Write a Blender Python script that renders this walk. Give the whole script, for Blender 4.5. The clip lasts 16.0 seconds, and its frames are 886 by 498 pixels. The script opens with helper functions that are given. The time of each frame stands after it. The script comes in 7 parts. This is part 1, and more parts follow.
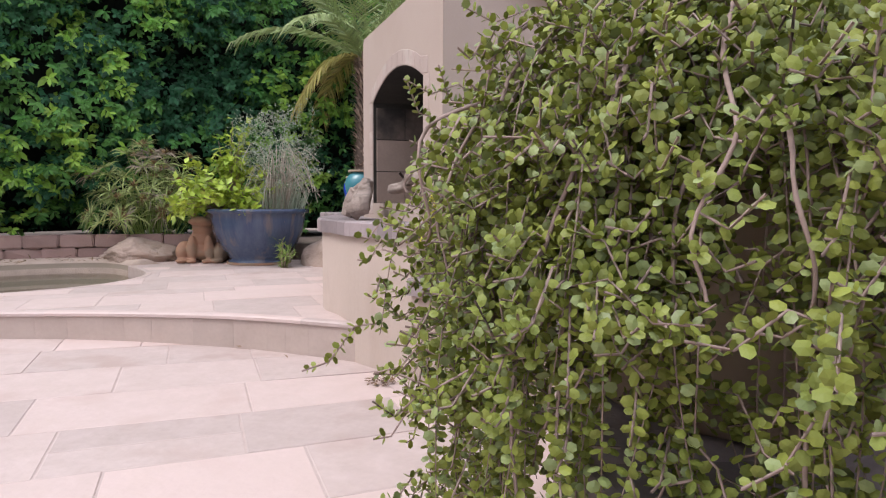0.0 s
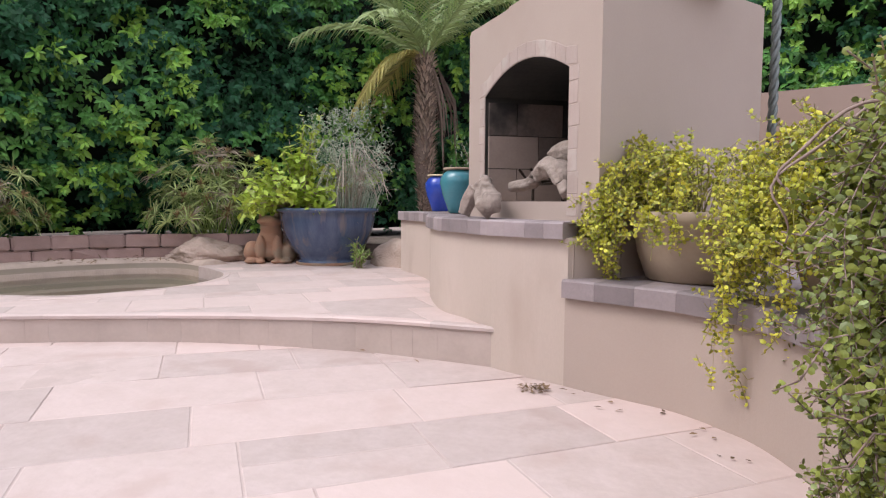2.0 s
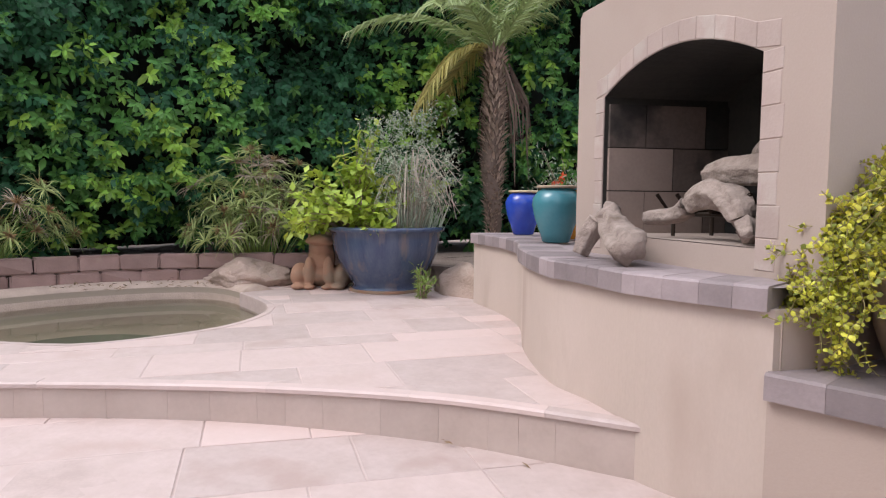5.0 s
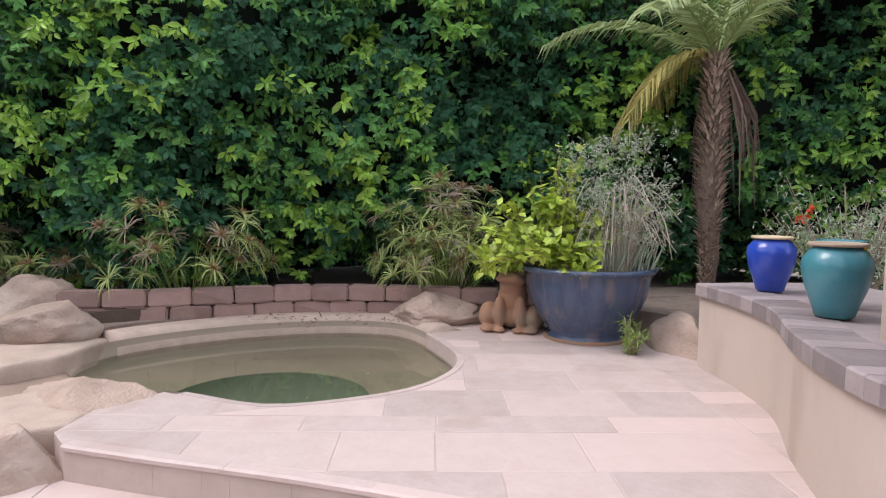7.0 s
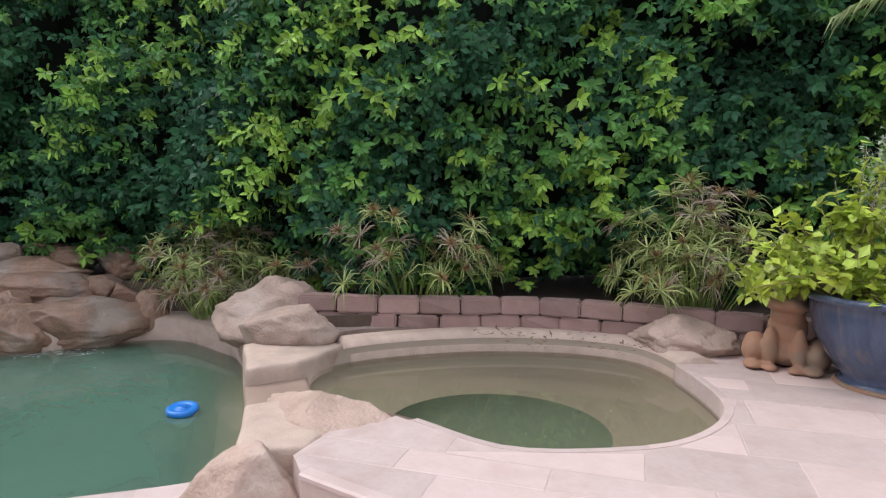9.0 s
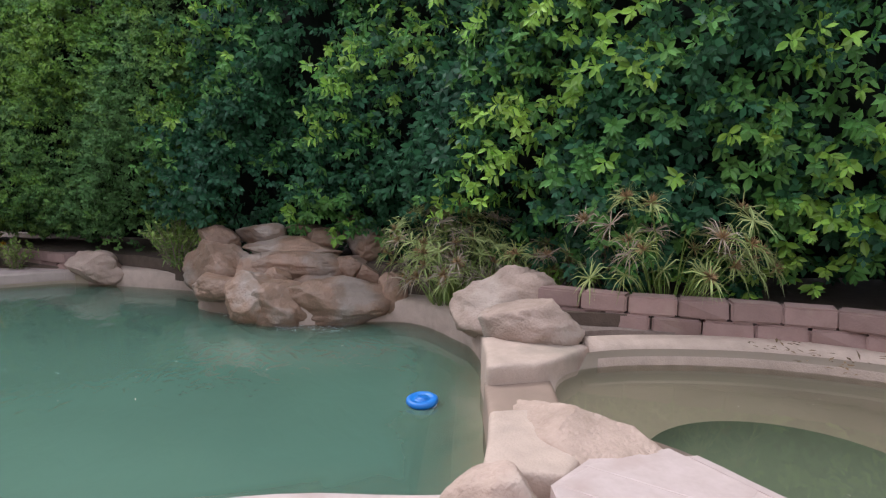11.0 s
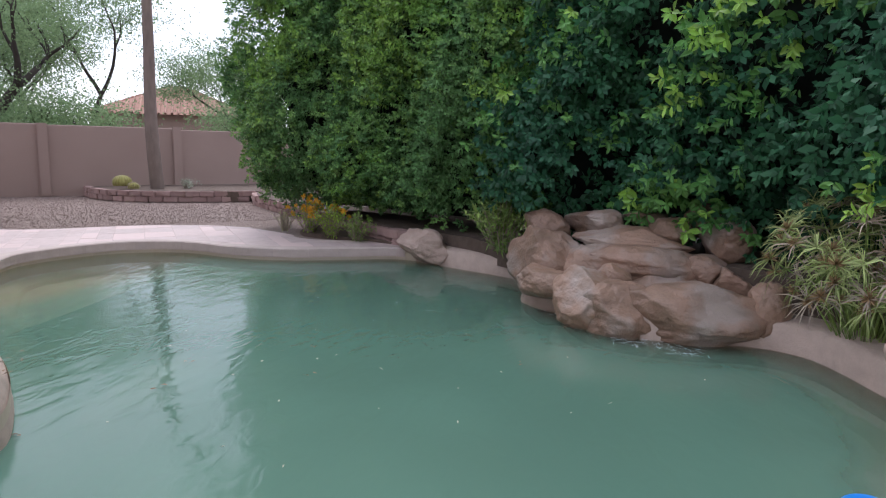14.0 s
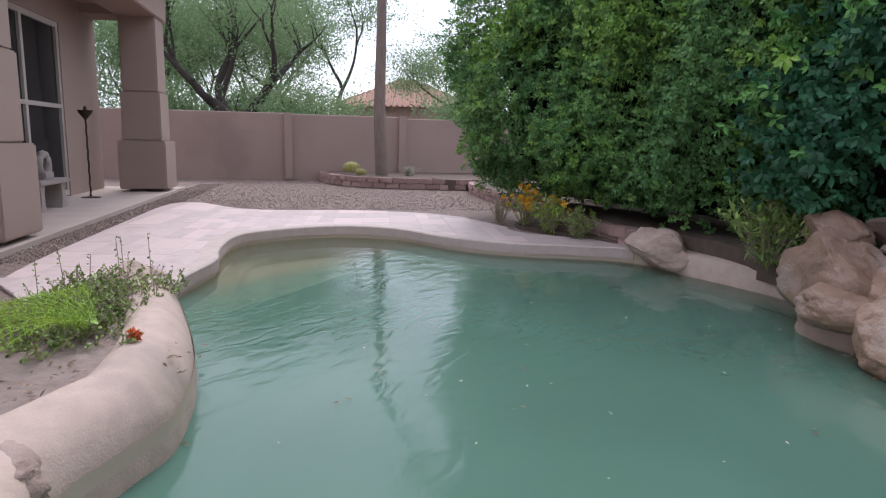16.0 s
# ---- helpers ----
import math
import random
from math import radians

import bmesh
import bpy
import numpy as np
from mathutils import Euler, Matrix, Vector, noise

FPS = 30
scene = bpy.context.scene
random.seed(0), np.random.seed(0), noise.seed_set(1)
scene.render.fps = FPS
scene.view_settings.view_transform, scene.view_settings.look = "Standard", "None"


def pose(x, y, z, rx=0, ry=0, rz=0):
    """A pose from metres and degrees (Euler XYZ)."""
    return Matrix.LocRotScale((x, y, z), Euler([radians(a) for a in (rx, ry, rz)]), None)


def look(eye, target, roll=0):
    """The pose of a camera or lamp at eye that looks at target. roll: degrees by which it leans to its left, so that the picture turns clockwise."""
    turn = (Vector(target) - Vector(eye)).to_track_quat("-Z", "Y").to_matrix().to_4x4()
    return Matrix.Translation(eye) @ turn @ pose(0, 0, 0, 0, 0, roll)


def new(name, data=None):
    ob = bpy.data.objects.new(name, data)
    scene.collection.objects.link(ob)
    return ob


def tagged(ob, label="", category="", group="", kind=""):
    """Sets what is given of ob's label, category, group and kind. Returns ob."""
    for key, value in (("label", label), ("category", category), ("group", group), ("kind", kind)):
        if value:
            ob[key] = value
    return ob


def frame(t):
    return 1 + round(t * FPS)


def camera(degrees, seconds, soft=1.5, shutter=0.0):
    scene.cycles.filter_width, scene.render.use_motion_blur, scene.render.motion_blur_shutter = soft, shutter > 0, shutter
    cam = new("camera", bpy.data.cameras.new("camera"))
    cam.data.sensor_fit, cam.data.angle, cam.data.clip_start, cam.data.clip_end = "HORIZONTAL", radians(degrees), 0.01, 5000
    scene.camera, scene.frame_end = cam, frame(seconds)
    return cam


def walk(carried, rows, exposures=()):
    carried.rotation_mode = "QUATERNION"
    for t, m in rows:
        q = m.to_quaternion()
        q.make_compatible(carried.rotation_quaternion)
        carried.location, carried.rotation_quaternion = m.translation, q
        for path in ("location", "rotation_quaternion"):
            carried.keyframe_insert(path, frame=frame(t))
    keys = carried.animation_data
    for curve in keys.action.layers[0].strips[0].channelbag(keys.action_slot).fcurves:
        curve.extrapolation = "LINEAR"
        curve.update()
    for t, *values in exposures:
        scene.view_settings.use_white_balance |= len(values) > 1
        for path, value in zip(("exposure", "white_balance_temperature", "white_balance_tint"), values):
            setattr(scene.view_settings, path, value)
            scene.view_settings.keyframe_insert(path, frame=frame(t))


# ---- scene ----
cam = camera(70.1, 16.0, soft=1.2)
PATH = [
    (0, (0.438, 1.396, 0.834), (-0.011, 3.339, 0.683), 0.3),
    (0.5, (0.257, 1.394, 0.83), (-0.195, 3.336, 0.68), 0.3),
    (1, (0.093, 1.349, 0.83), (-0.375, 3.288, 0.68), 0.3),
    (1.5, (-0.089, 1.342, 0.821), (-0.557, 3.281, 0.675), 0.3),
    (2, (-0.23, 1.387, 0.817), (-0.702, 3.325, 0.667), 0.3),
    (2.5, (-0.336, 1.462, 0.811), (-0.808, 3.4, 0.66), 0.2),
    (3, (-0.429, 1.577, 0.81), (-0.902, 3.514, 0.659), 0.2),
    (5.5, (-0.811, 2.327, 1.031), (-1.512, 4.194, 0.879), 0.5),
    (6, (-0.923, 2.444, 1.096), (-1.753, 4.258, 0.944), 0.5),
    (6.5, (-1.039, 2.552, 1.162), (-2.002, 4.298, 1.01), 0.6),
    (7, (-1.143, 2.632, 1.217), (-2.232, 4.303, 1.066), 0.7),
    (7.5, (-1.249, 2.679, 1.245), (-2.458, 4.265, 1.092), 0.8),
    (8, (-1.357, 2.719, 1.26), (-2.692, 4.2, 1.105), 0.8),
    (8.5, (-1.486, 2.784, 1.281), (-2.943, 4.145, 1.12), 0.8),
    (9, (-1.608, 2.85, 1.285), (-3.174, 4.082, 1.119), 0.8),
    (11.5, (-2.246, 2.902, 1.275), (-4.177, 3.366, 1.039), 0.8),
    (12, (-2.42, 2.888, 1.263), (-4.381, 3.191, 1.016), 0.9),
    (12.5, (-2.613, 2.866, 1.272), (-4.59, 3.011, 1.009), 0.8),
    (13, (-2.843, 2.816, 1.263), (-4.824, 2.81, 0.99), 0.8),
    (13.5, (-3.06, 2.742, 1.253), (-5.034, 2.591, 0.97), 0.9),
    (14, (-3.25, 2.672, 1.262), (-5.204, 2.37, 0.962), 0.9),
    (14.5, (-3.466, 2.606, 1.217), (-5.388, 2.141, 0.914), 1.3),
    (15, (-3.676, 2.52, 1.193), (-5.55, 1.896, 0.882), 1.4),
    (15.5, (-3.9, 2.431, 1.186), (-5.712, 1.649, 0.86), 1.3),
    (16, (-4.108, 2.322, 1.17), (-5.847, 1.394, 0.834), 1.3),
]
EXPOSURES = [(0, 0.05, 6230, 14), (9, 0.05, 6230, 14), (13, -0.03, 5950, 16), (16, -0.05, 5900, 17.5)]
walk(cam, [(t, look(eye, target, roll)) for t, eye, target, roll in PATH], EXPOSURES)

# ---- light ----
SUN_ELEVATION, SUN_TURN = 53.0, 239.5
world = bpy.data.worlds.new("sky")
scene.world = world
world.use_nodes = True
wn, wl = world.node_tree.nodes, world.node_tree.links
sky = wn.new("ShaderNodeTexSky")
sky.sky_type, sky.sun_disc = "NISHITA", False
sky.sun_elevation, sky.sun_rotation = radians(SUN_ELEVATION), radians(SUN_TURN)
sky.dust_density = 3.0
cloud_noise = wn.new("ShaderNodeTexNoise")
cloud_noise.inputs["Scale"].default_value, cloud_noise.inputs["Detail"].default_value = 2.2, 7.0
cloud_ramp = wn.new("ShaderNodeValToRGB")
cloud_ramp.color_ramp.elements[0].position, cloud_ramp.color_ramp.elements[1].position = 0.38, 0.62
cloud_ramp.color_ramp.elements[0].color, cloud_ramp.color_ramp.elements[1].color = (0.45, 0.45, 0.45, 1), (0.95, 0.95, 0.95, 1)
sky_coord = wn.new("ShaderNodeTexCoord")
sky_mix = wn.new("ShaderNodeMix")
sky_mix.data_type = "RGBA"
sky_mix.inputs["B"].default_value = (12.6, 12.9, 13.6, 1)
wl.new(sky_coord.outputs["Generated"], cloud_noise.inputs["Vector"])
wl.new(cloud_noise.outputs["Fac"], cloud_ramp.inputs["Fac"])
wl.new(cloud_ramp.outputs["Color"], sky_mix.inputs["Factor"])
wl.new(sky.outputs["Color"], sky_mix.inputs["A"])
wl.new(sky_mix.outputs["Result"], wn["Background"].inputs["Color"])
wn["Background"].inputs["Strength"].default_value = 0.14
sun_data = bpy.data.lights.new("sun", "SUN")
sun_data.energy, sun_data.angle, sun_data.color = 1.9, radians(25), (1.0, 0.95, 0.88)
sun = new("sun", sun_data)
sun.matrix_world = look((-8.5, -5.0, 13.0), (0, 0, 0))


# ---- helpers of this scene ----
def mesh_object(name, mesh, material, parent=None, smooth=False):
    if material:
        mesh.materials.append(material)
    if smooth:
        for p in mesh.polygons:
            p.use_smooth = True
    ob = new(name, mesh)
    if parent:
        ob.parent = parent
    return ob


def part(name, bm, material, parent=None, label="", smooth=False):
    """A bmesh as one mesh object under a thing or a part."""
    mesh = bpy.data.meshes.new(name)
    bm.normal_update()
    bm.to_mesh(mesh)
    bm.free()
    ob = mesh_object(name, mesh, material, parent, smooth)
    if label:
        ob["label"] = label
    return ob


def thing(name, label, category, m=None, group=""):
    ob = new(name)
    ob.empty_display_size = 0.1
    if m:
        ob.matrix_basis = m
    return tagged(ob, label, category, group)


def spline(points, steps=8, closed=False):
    """Points on a smooth line through the given ones."""
    pts = [Vector(p) for p in points]
    n, out = len(pts), []
    for i in range(n if closed else n - 1):
        a, b, c, d = (pts[(i + k) % n] if closed else pts[min(max(i + k, 0), n - 1)] for k in (-1, 0, 1, 2))
        for s in range(steps):
            t = s / steps
            out.append(0.5 * (2 * b + (c - a) * t + (2 * a - 5 * b + 4 * c - d) * t * t + (3 * b - a - 3 * c + d) * t ** 3))
    if not closed:
        out.append(pts[-1])
    return out


def offset_line(line, away, closed=False):
    """The line moved to its left by that far (x, y only)."""
    n, out = len(line), []
    for i, p in enumerate(line):
        a = line[(i - 1) % n] if closed or i else p
        b = line[(i + 1) % n] if closed or i < n - 1 else p
        d = (b - a).normalized()
        out.append(Vector((p.x - d.y * away, p.y + d.x * away)))
    return out


def resample(line, step):
    """Even steps along a line, as (place, way)."""
    out, carry = [], 0.0
    for a, b in zip(line, line[1:]):
        length = (b - a).length
        while carry < length:
            out.append((a.lerp(b, carry / length), (b - a).normalized()))
            carry += step
        carry -= length
    return out


def inside(x, y, loop):
    hit = False
    for a, b in zip(loop, loop[1:] + loop[:1]):
        if (a.y > y) != (b.y > y) and x < (b.x - a.x) * (y - a.y) / (b.y - a.y) + a.x:
            hit = not hit
    return hit


def fill(bm, loops, z):
    """A flat sheet at z within the first loop, less the others."""
    edges = []
    for loop in loops:
        vs = [bm.verts.new((p.x, p.y, z)) for p in loop]
        edges += [bm.edges.new((vs[i], vs[(i + 1) % len(vs)])) for i in range(len(vs))]
    made = bmesh.ops.triangle_fill(bm, use_beauty=True, edges=edges, normal=(0, 0, 1))
    for f in made["geom"]:
        if isinstance(f, bmesh.types.BMFace) and f.normal.z < 0:
            f.normal_flip()


def strip(bm, rings, closed=False, wrap=False):
    """Quads between rows of points. wrap: each row is a loop; closed: the last row joins the first."""
    rows = [[bm.verts.new(p) for p in ring] for ring in rings]
    pairs = list(zip(rows, rows[1:])) + ([(rows[-1], rows[0])] if closed else [])
    for a, b in pairs:
        n = len(a)
        for i in range(n if wrap else n - 1):
            bm.faces.new((a[i], a[(i + 1) % n], b[(i + 1) % n], b[i]))
    return rows


def sweep(bm, line, profile, closed=False):
    """A profile of (out to the left, up) swept along a flat line, with its ends closed."""
    n, rings = len(line), []
    for i, p in enumerate(line):
        a = line[(i - 1) % n] if closed or i else p
        b = line[(i + 1) % n] if closed or i < n - 1 else p
        d = (b - a).normalized()
        rings.append([(p.x - d.y * o, p.y + d.x * o, z) for o, z in profile])
    rows = strip(bm, rings, closed, True)
    if not closed:
        bm.faces.new(rows[0][::-1])
        bm.faces.new(rows[-1])
    bmesh.ops.recalc_face_normals(bm, faces=bm.faces)


def box(bm, x0, y0, z0, x1, y1, z1, bevel=0.0):
    made = bmesh.ops.create_cube(bm, size=1.0, matrix=Matrix.LocRotScale(((x0 + x1) / 2, (y0 + y1) / 2, (z0 + z1) / 2), None, (x1 - x0, y1 - y0, z1 - z0)))
    if bevel:
        edges = {e for v in made["verts"] for e in v.link_edges}
        bmesh.ops.bevel(bm, geom=list(edges), offset=bevel, segments=2, affect="EDGES")


def lathe(bm, profile, sides=40, wobble=0.0):
    """A round body from (radius, height) pairs, from the foot to the lip and in."""
    rings = []
    for r, z in profile:
        rings.append([((r * (1 + wobble * math.sin(3 * a + z * 9))) * math.cos(a), r * math.sin(a), z) for a in (2 * math.pi * i / sides for i in range(sides))])
    rows = strip(bm, rings, False, True)
    bm.faces.new(rows[0][::-1])
    bm.faces.new(rows[-1])
    bmesh.ops.recalc_face_normals(bm, faces=bm.faces)


class Geo:
    """Many small faces gathered into one mesh."""

    def __init__(self):
        self.v, self.f = [], []

    def tube(self, points, radii, sides=5):
        start, n = len(self.v), len(points)
        for i, p in enumerate(points):
            d = (points[min(i + 1, n - 1)] - points[max(i - 1, 0)]).normalized()
            a = d.orthogonal().normalized()
            b = d.cross(a)
            r = radii[i] if isinstance(radii, (list, tuple)) else radii
            for k in range(sides):
                t = 2 * math.pi * k / sides
                self.v.append(p + (a * math.cos(t) + b * math.sin(t)) * r)
        for i in range(n - 1):
            for k in range(sides):
                k2 = (k + 1) % sides
                self.f.append((start + i * sides + k, start + i * sides + k2, start + (i + 1) * sides + k2, start + (i + 1) * sides + k))

    def leaf(self, base, way, up, length, width, fold=0.25, bend=0.15):
        """A pointed leaf with a fold along its middle."""
        side = way.cross(up)
        if side.length < 1e-4:
            side = way.orthogonal()
        side.normalize()
        nrm = side.cross(way).normalized()
        i = len(self.v)
        mid = base + way * length * 0.45 - nrm * width * fold
        tip = base + way * length - nrm * length * bend
        self.v += [base, mid + side * width * 0.5 + nrm * width * fold, mid, mid - side * width * 0.5 + nrm * width * fold, tip]
        self.f += [(i, i + 2, i + 1), (i + 1, i + 2, i + 4), (i, i + 3, i + 2), (i + 2, i + 3, i + 4)]

    def disc(self, centre, way, nrm, r, dome=0.35, sides=7):
        """A thick rounded leaf: a domed disc with a shallow back."""
        side = way.cross(nrm).normalized()
        i = len(self.v)
        for k in range(sides):
            a = 2 * math.pi * k / sides
            self.v.append(centre + way * math.cos(a) * r + side * math.sin(a) * r * 0.82)
        self.v.append(centre + nrm * r * dome)
        for k in range(sides):
            self.f.append((i + k, i + (k + 1) % sides, i + sides))
        self.f.append(tuple(range(i + sides - 1, i - 1, -1)))

    def blade(self, a, b, c, width):
        """A narrow bent blade through three points."""
        side = (c - a).cross(Vector((random.uniform(-1, 1), random.uniform(-1, 1), random.uniform(-1, 1))))
        if side.length < 1e-6:
            side = Vector((1, 0, 0))
        side = side.normalized() * width * 0.5
        i = len(self.v)
        self.v += [a - side, a + side, b - side * 0.9, b + side * 0.9, c]
        self.f += [(i, i + 1, i + 3, i + 2), (i + 2, i + 3, i + 4)]

    def make(self, name, material, parent=None, label="", smooth=False, kind=""):
        mesh = bpy.data.meshes.new(name)
        mesh.from_pydata([tuple(v) for v in self.v], [], self.f)
        ob = mesh_object(name, mesh, material, parent, smooth)
        return tagged(ob, label, kind=kind)


def rnd(a, b):
    return random.uniform(a, b)


def unit(spread_z=1.0):
    while True:
        v = Vector((rnd(-1, 1), rnd(-1, 1), rnd(-1, 1)))
        if 0.1 < v.length < 1:
            v.z *= spread_z
            return v.normalized()


# ---- materials ----
def material(name, colour, other=None, rough=0.75, scale=6.0, fine=60.0, mix=0.5, bump=0.15, depth=0.01, metal=0.0, spread=0.0, island=0.0, spec=0.5, third=None, third_scale=1.3, third_at=0.58, coat=0.0, thin=0.0, stretch=None, tint=None):
    """A surface of two colours mixed by noise at two scales, with fine relief. spread: how far pieces differ from one another, island: leaves."""
    m = bpy.data.materials.new(name)
    m.use_nodes = True
    n, l = m.node_tree.nodes, m.node_tree.links
    b = n["Principled BSDF"]
    geo = n.new("ShaderNodeNewGeometry")
    where = geo.outputs["Position"]
    if stretch:
        mapping = n.new("ShaderNodeMapping")
        mapping.inputs["Scale"].default_value = stretch
        l.new(where, mapping.inputs["Vector"])
        where = mapping.outputs["Vector"]
    coarse = n.new("ShaderNodeTexNoise")
    coarse.inputs["Scale"].default_value, coarse.inputs["Detail"].default_value = scale, 5
    grain = n.new("ShaderNodeTexNoise")
    grain.inputs["Scale"].default_value, grain.inputs["Detail"].default_value = fine, 4
    l.new(where, coarse.inputs["Vector"])
    l.new(where, grain.inputs["Vector"])
    add = n.new("ShaderNodeMath")
    add.operation = "MULTIPLY_ADD"
    add.inputs[1].default_value, add.inputs[2].default_value = 0.35, -0.175
    l.new(grain.outputs["Fac"], add.inputs[0])
    total = n.new("ShaderNodeMath")
    l.new(coarse.outputs["Fac"], total.inputs[0])
    l.new(add.outputs[0], total.inputs[1])
    ramp = n.new("ShaderNodeValToRGB")
    ramp.color_ramp.elements[0].position, ramp.color_ramp.elements[1].position = max(0.0, 0.5 - mix * 0.35), min(1.0, 0.5 + mix * 0.35)
    other = other or tuple(c * 0.8 for c in colour)
    ramp.color_ramp.elements[0].color, ramp.color_ramp.elements[1].color = (*colour, 1), (*other, 1)
    l.new(total.outputs[0], ramp.inputs["Fac"])
    out = ramp.outputs["Color"]
    if third:
        wide = n.new("ShaderNodeTexNoise")
        wide.inputs["Scale"].default_value, wide.inputs["Detail"].default_value = third_scale, 6
        l.new(where, wide.inputs["Vector"])
        gate = n.new("ShaderNodeMapRange")
        gate.inputs["From Min"].default_value, gate.inputs["From Max"].default_value = third_at, third_at + 0.14
        l.new(wide.outputs["Fac"], gate.inputs["Value"])
        blend = n.new("ShaderNodeMix")
        blend.data_type = "RGBA"
        l.new(gate.outputs["Result"], blend.inputs["Factor"])
        l.new(out, blend.inputs["A"])
        blend.inputs["B"].default_value = (*third, 1)
        out = blend.outputs["Result"]
    if tint:
        which = n.new("ShaderNodeObjectInfo")
        shade = n.new("ShaderNodeMapRange")
        shade.inputs["From Min"].default_value, shade.inputs["From Max"].default_value = 0.3, 1.0
        shade.inputs["To Max"].default_value = 0.75
        l.new(which.outputs["Random"], shade.inputs["Value"])
        toned = n.new("ShaderNodeMix")
        toned.data_type = "RGBA"
        l.new(shade.outputs["Result"], toned.inputs["Factor"])
        l.new(out, toned.inputs["A"])
        toned.inputs["B"].default_value = (*tint, 1)
        out = toned.outputs["Result"]
    if spread or island:
        hsv = n.new("ShaderNodeHueSaturation")
        pick = n.new("ShaderNodeMapRange")
        if spread:
            info = n.new("ShaderNodeObjectInfo")
            l.new(info.outputs["Random"], pick.inputs["Value"])
        else:
            l.new(geo.outputs["Random Per Island"], pick.inputs["Value"])
        amount = spread or island
        pick.inputs["To Min"].default_value, pick.inputs["To Max"].default_value = 1 - amount, 1 + amount
        hue = n.new("ShaderNodeMapRange")
        hue.inputs["To Min"].default_value, hue.inputs["To Max"].default_value = 0.5 - amount * 0.05, 0.5 + amount * 0.05
        l.new(coarse.outputs["Fac"], hue.inputs["Value"])
        l.new(hue.outputs["Result"], hsv.inputs["Hue"])
        l.new(pick.outputs["Result"], hsv.inputs["Value"])
        l.new(out, hsv.inputs["Color"])
        out = hsv.outputs["Color"]
    l.new(out, b.inputs["Base Color"])
    b.inputs["Roughness"].default_value = rough
    b.inputs["Metallic"].default_value = metal
    b.inputs["Specular IOR Level"].default_value = spec
    b.inputs["Coat Weight"].default_value = coat
    if bump:
        relief = n.new("ShaderNodeBump")
        relief.inputs["Strength"].default_value, relief.inputs["Distance"].default_value = bump, depth
        l.new(total.outputs[0], relief.inputs["Height"])
        l.new(relief.outputs["Normal"], b.inputs["Normal"])
    if thin:
        glow = n.new("ShaderNodeBsdfTranslucent")
        l.new(out, glow.inputs["Color"])
        share = n.new("ShaderNodeMixShader")
        share.inputs["Fac"].default_value = thin
        l.new(b.outputs["BSDF"], share.inputs[1])
        l.new(glow.outputs["BSDF"], share.inputs[2])
        l.new(share.outputs["Shader"], n["Material Output"].inputs["Surface"])
    return m


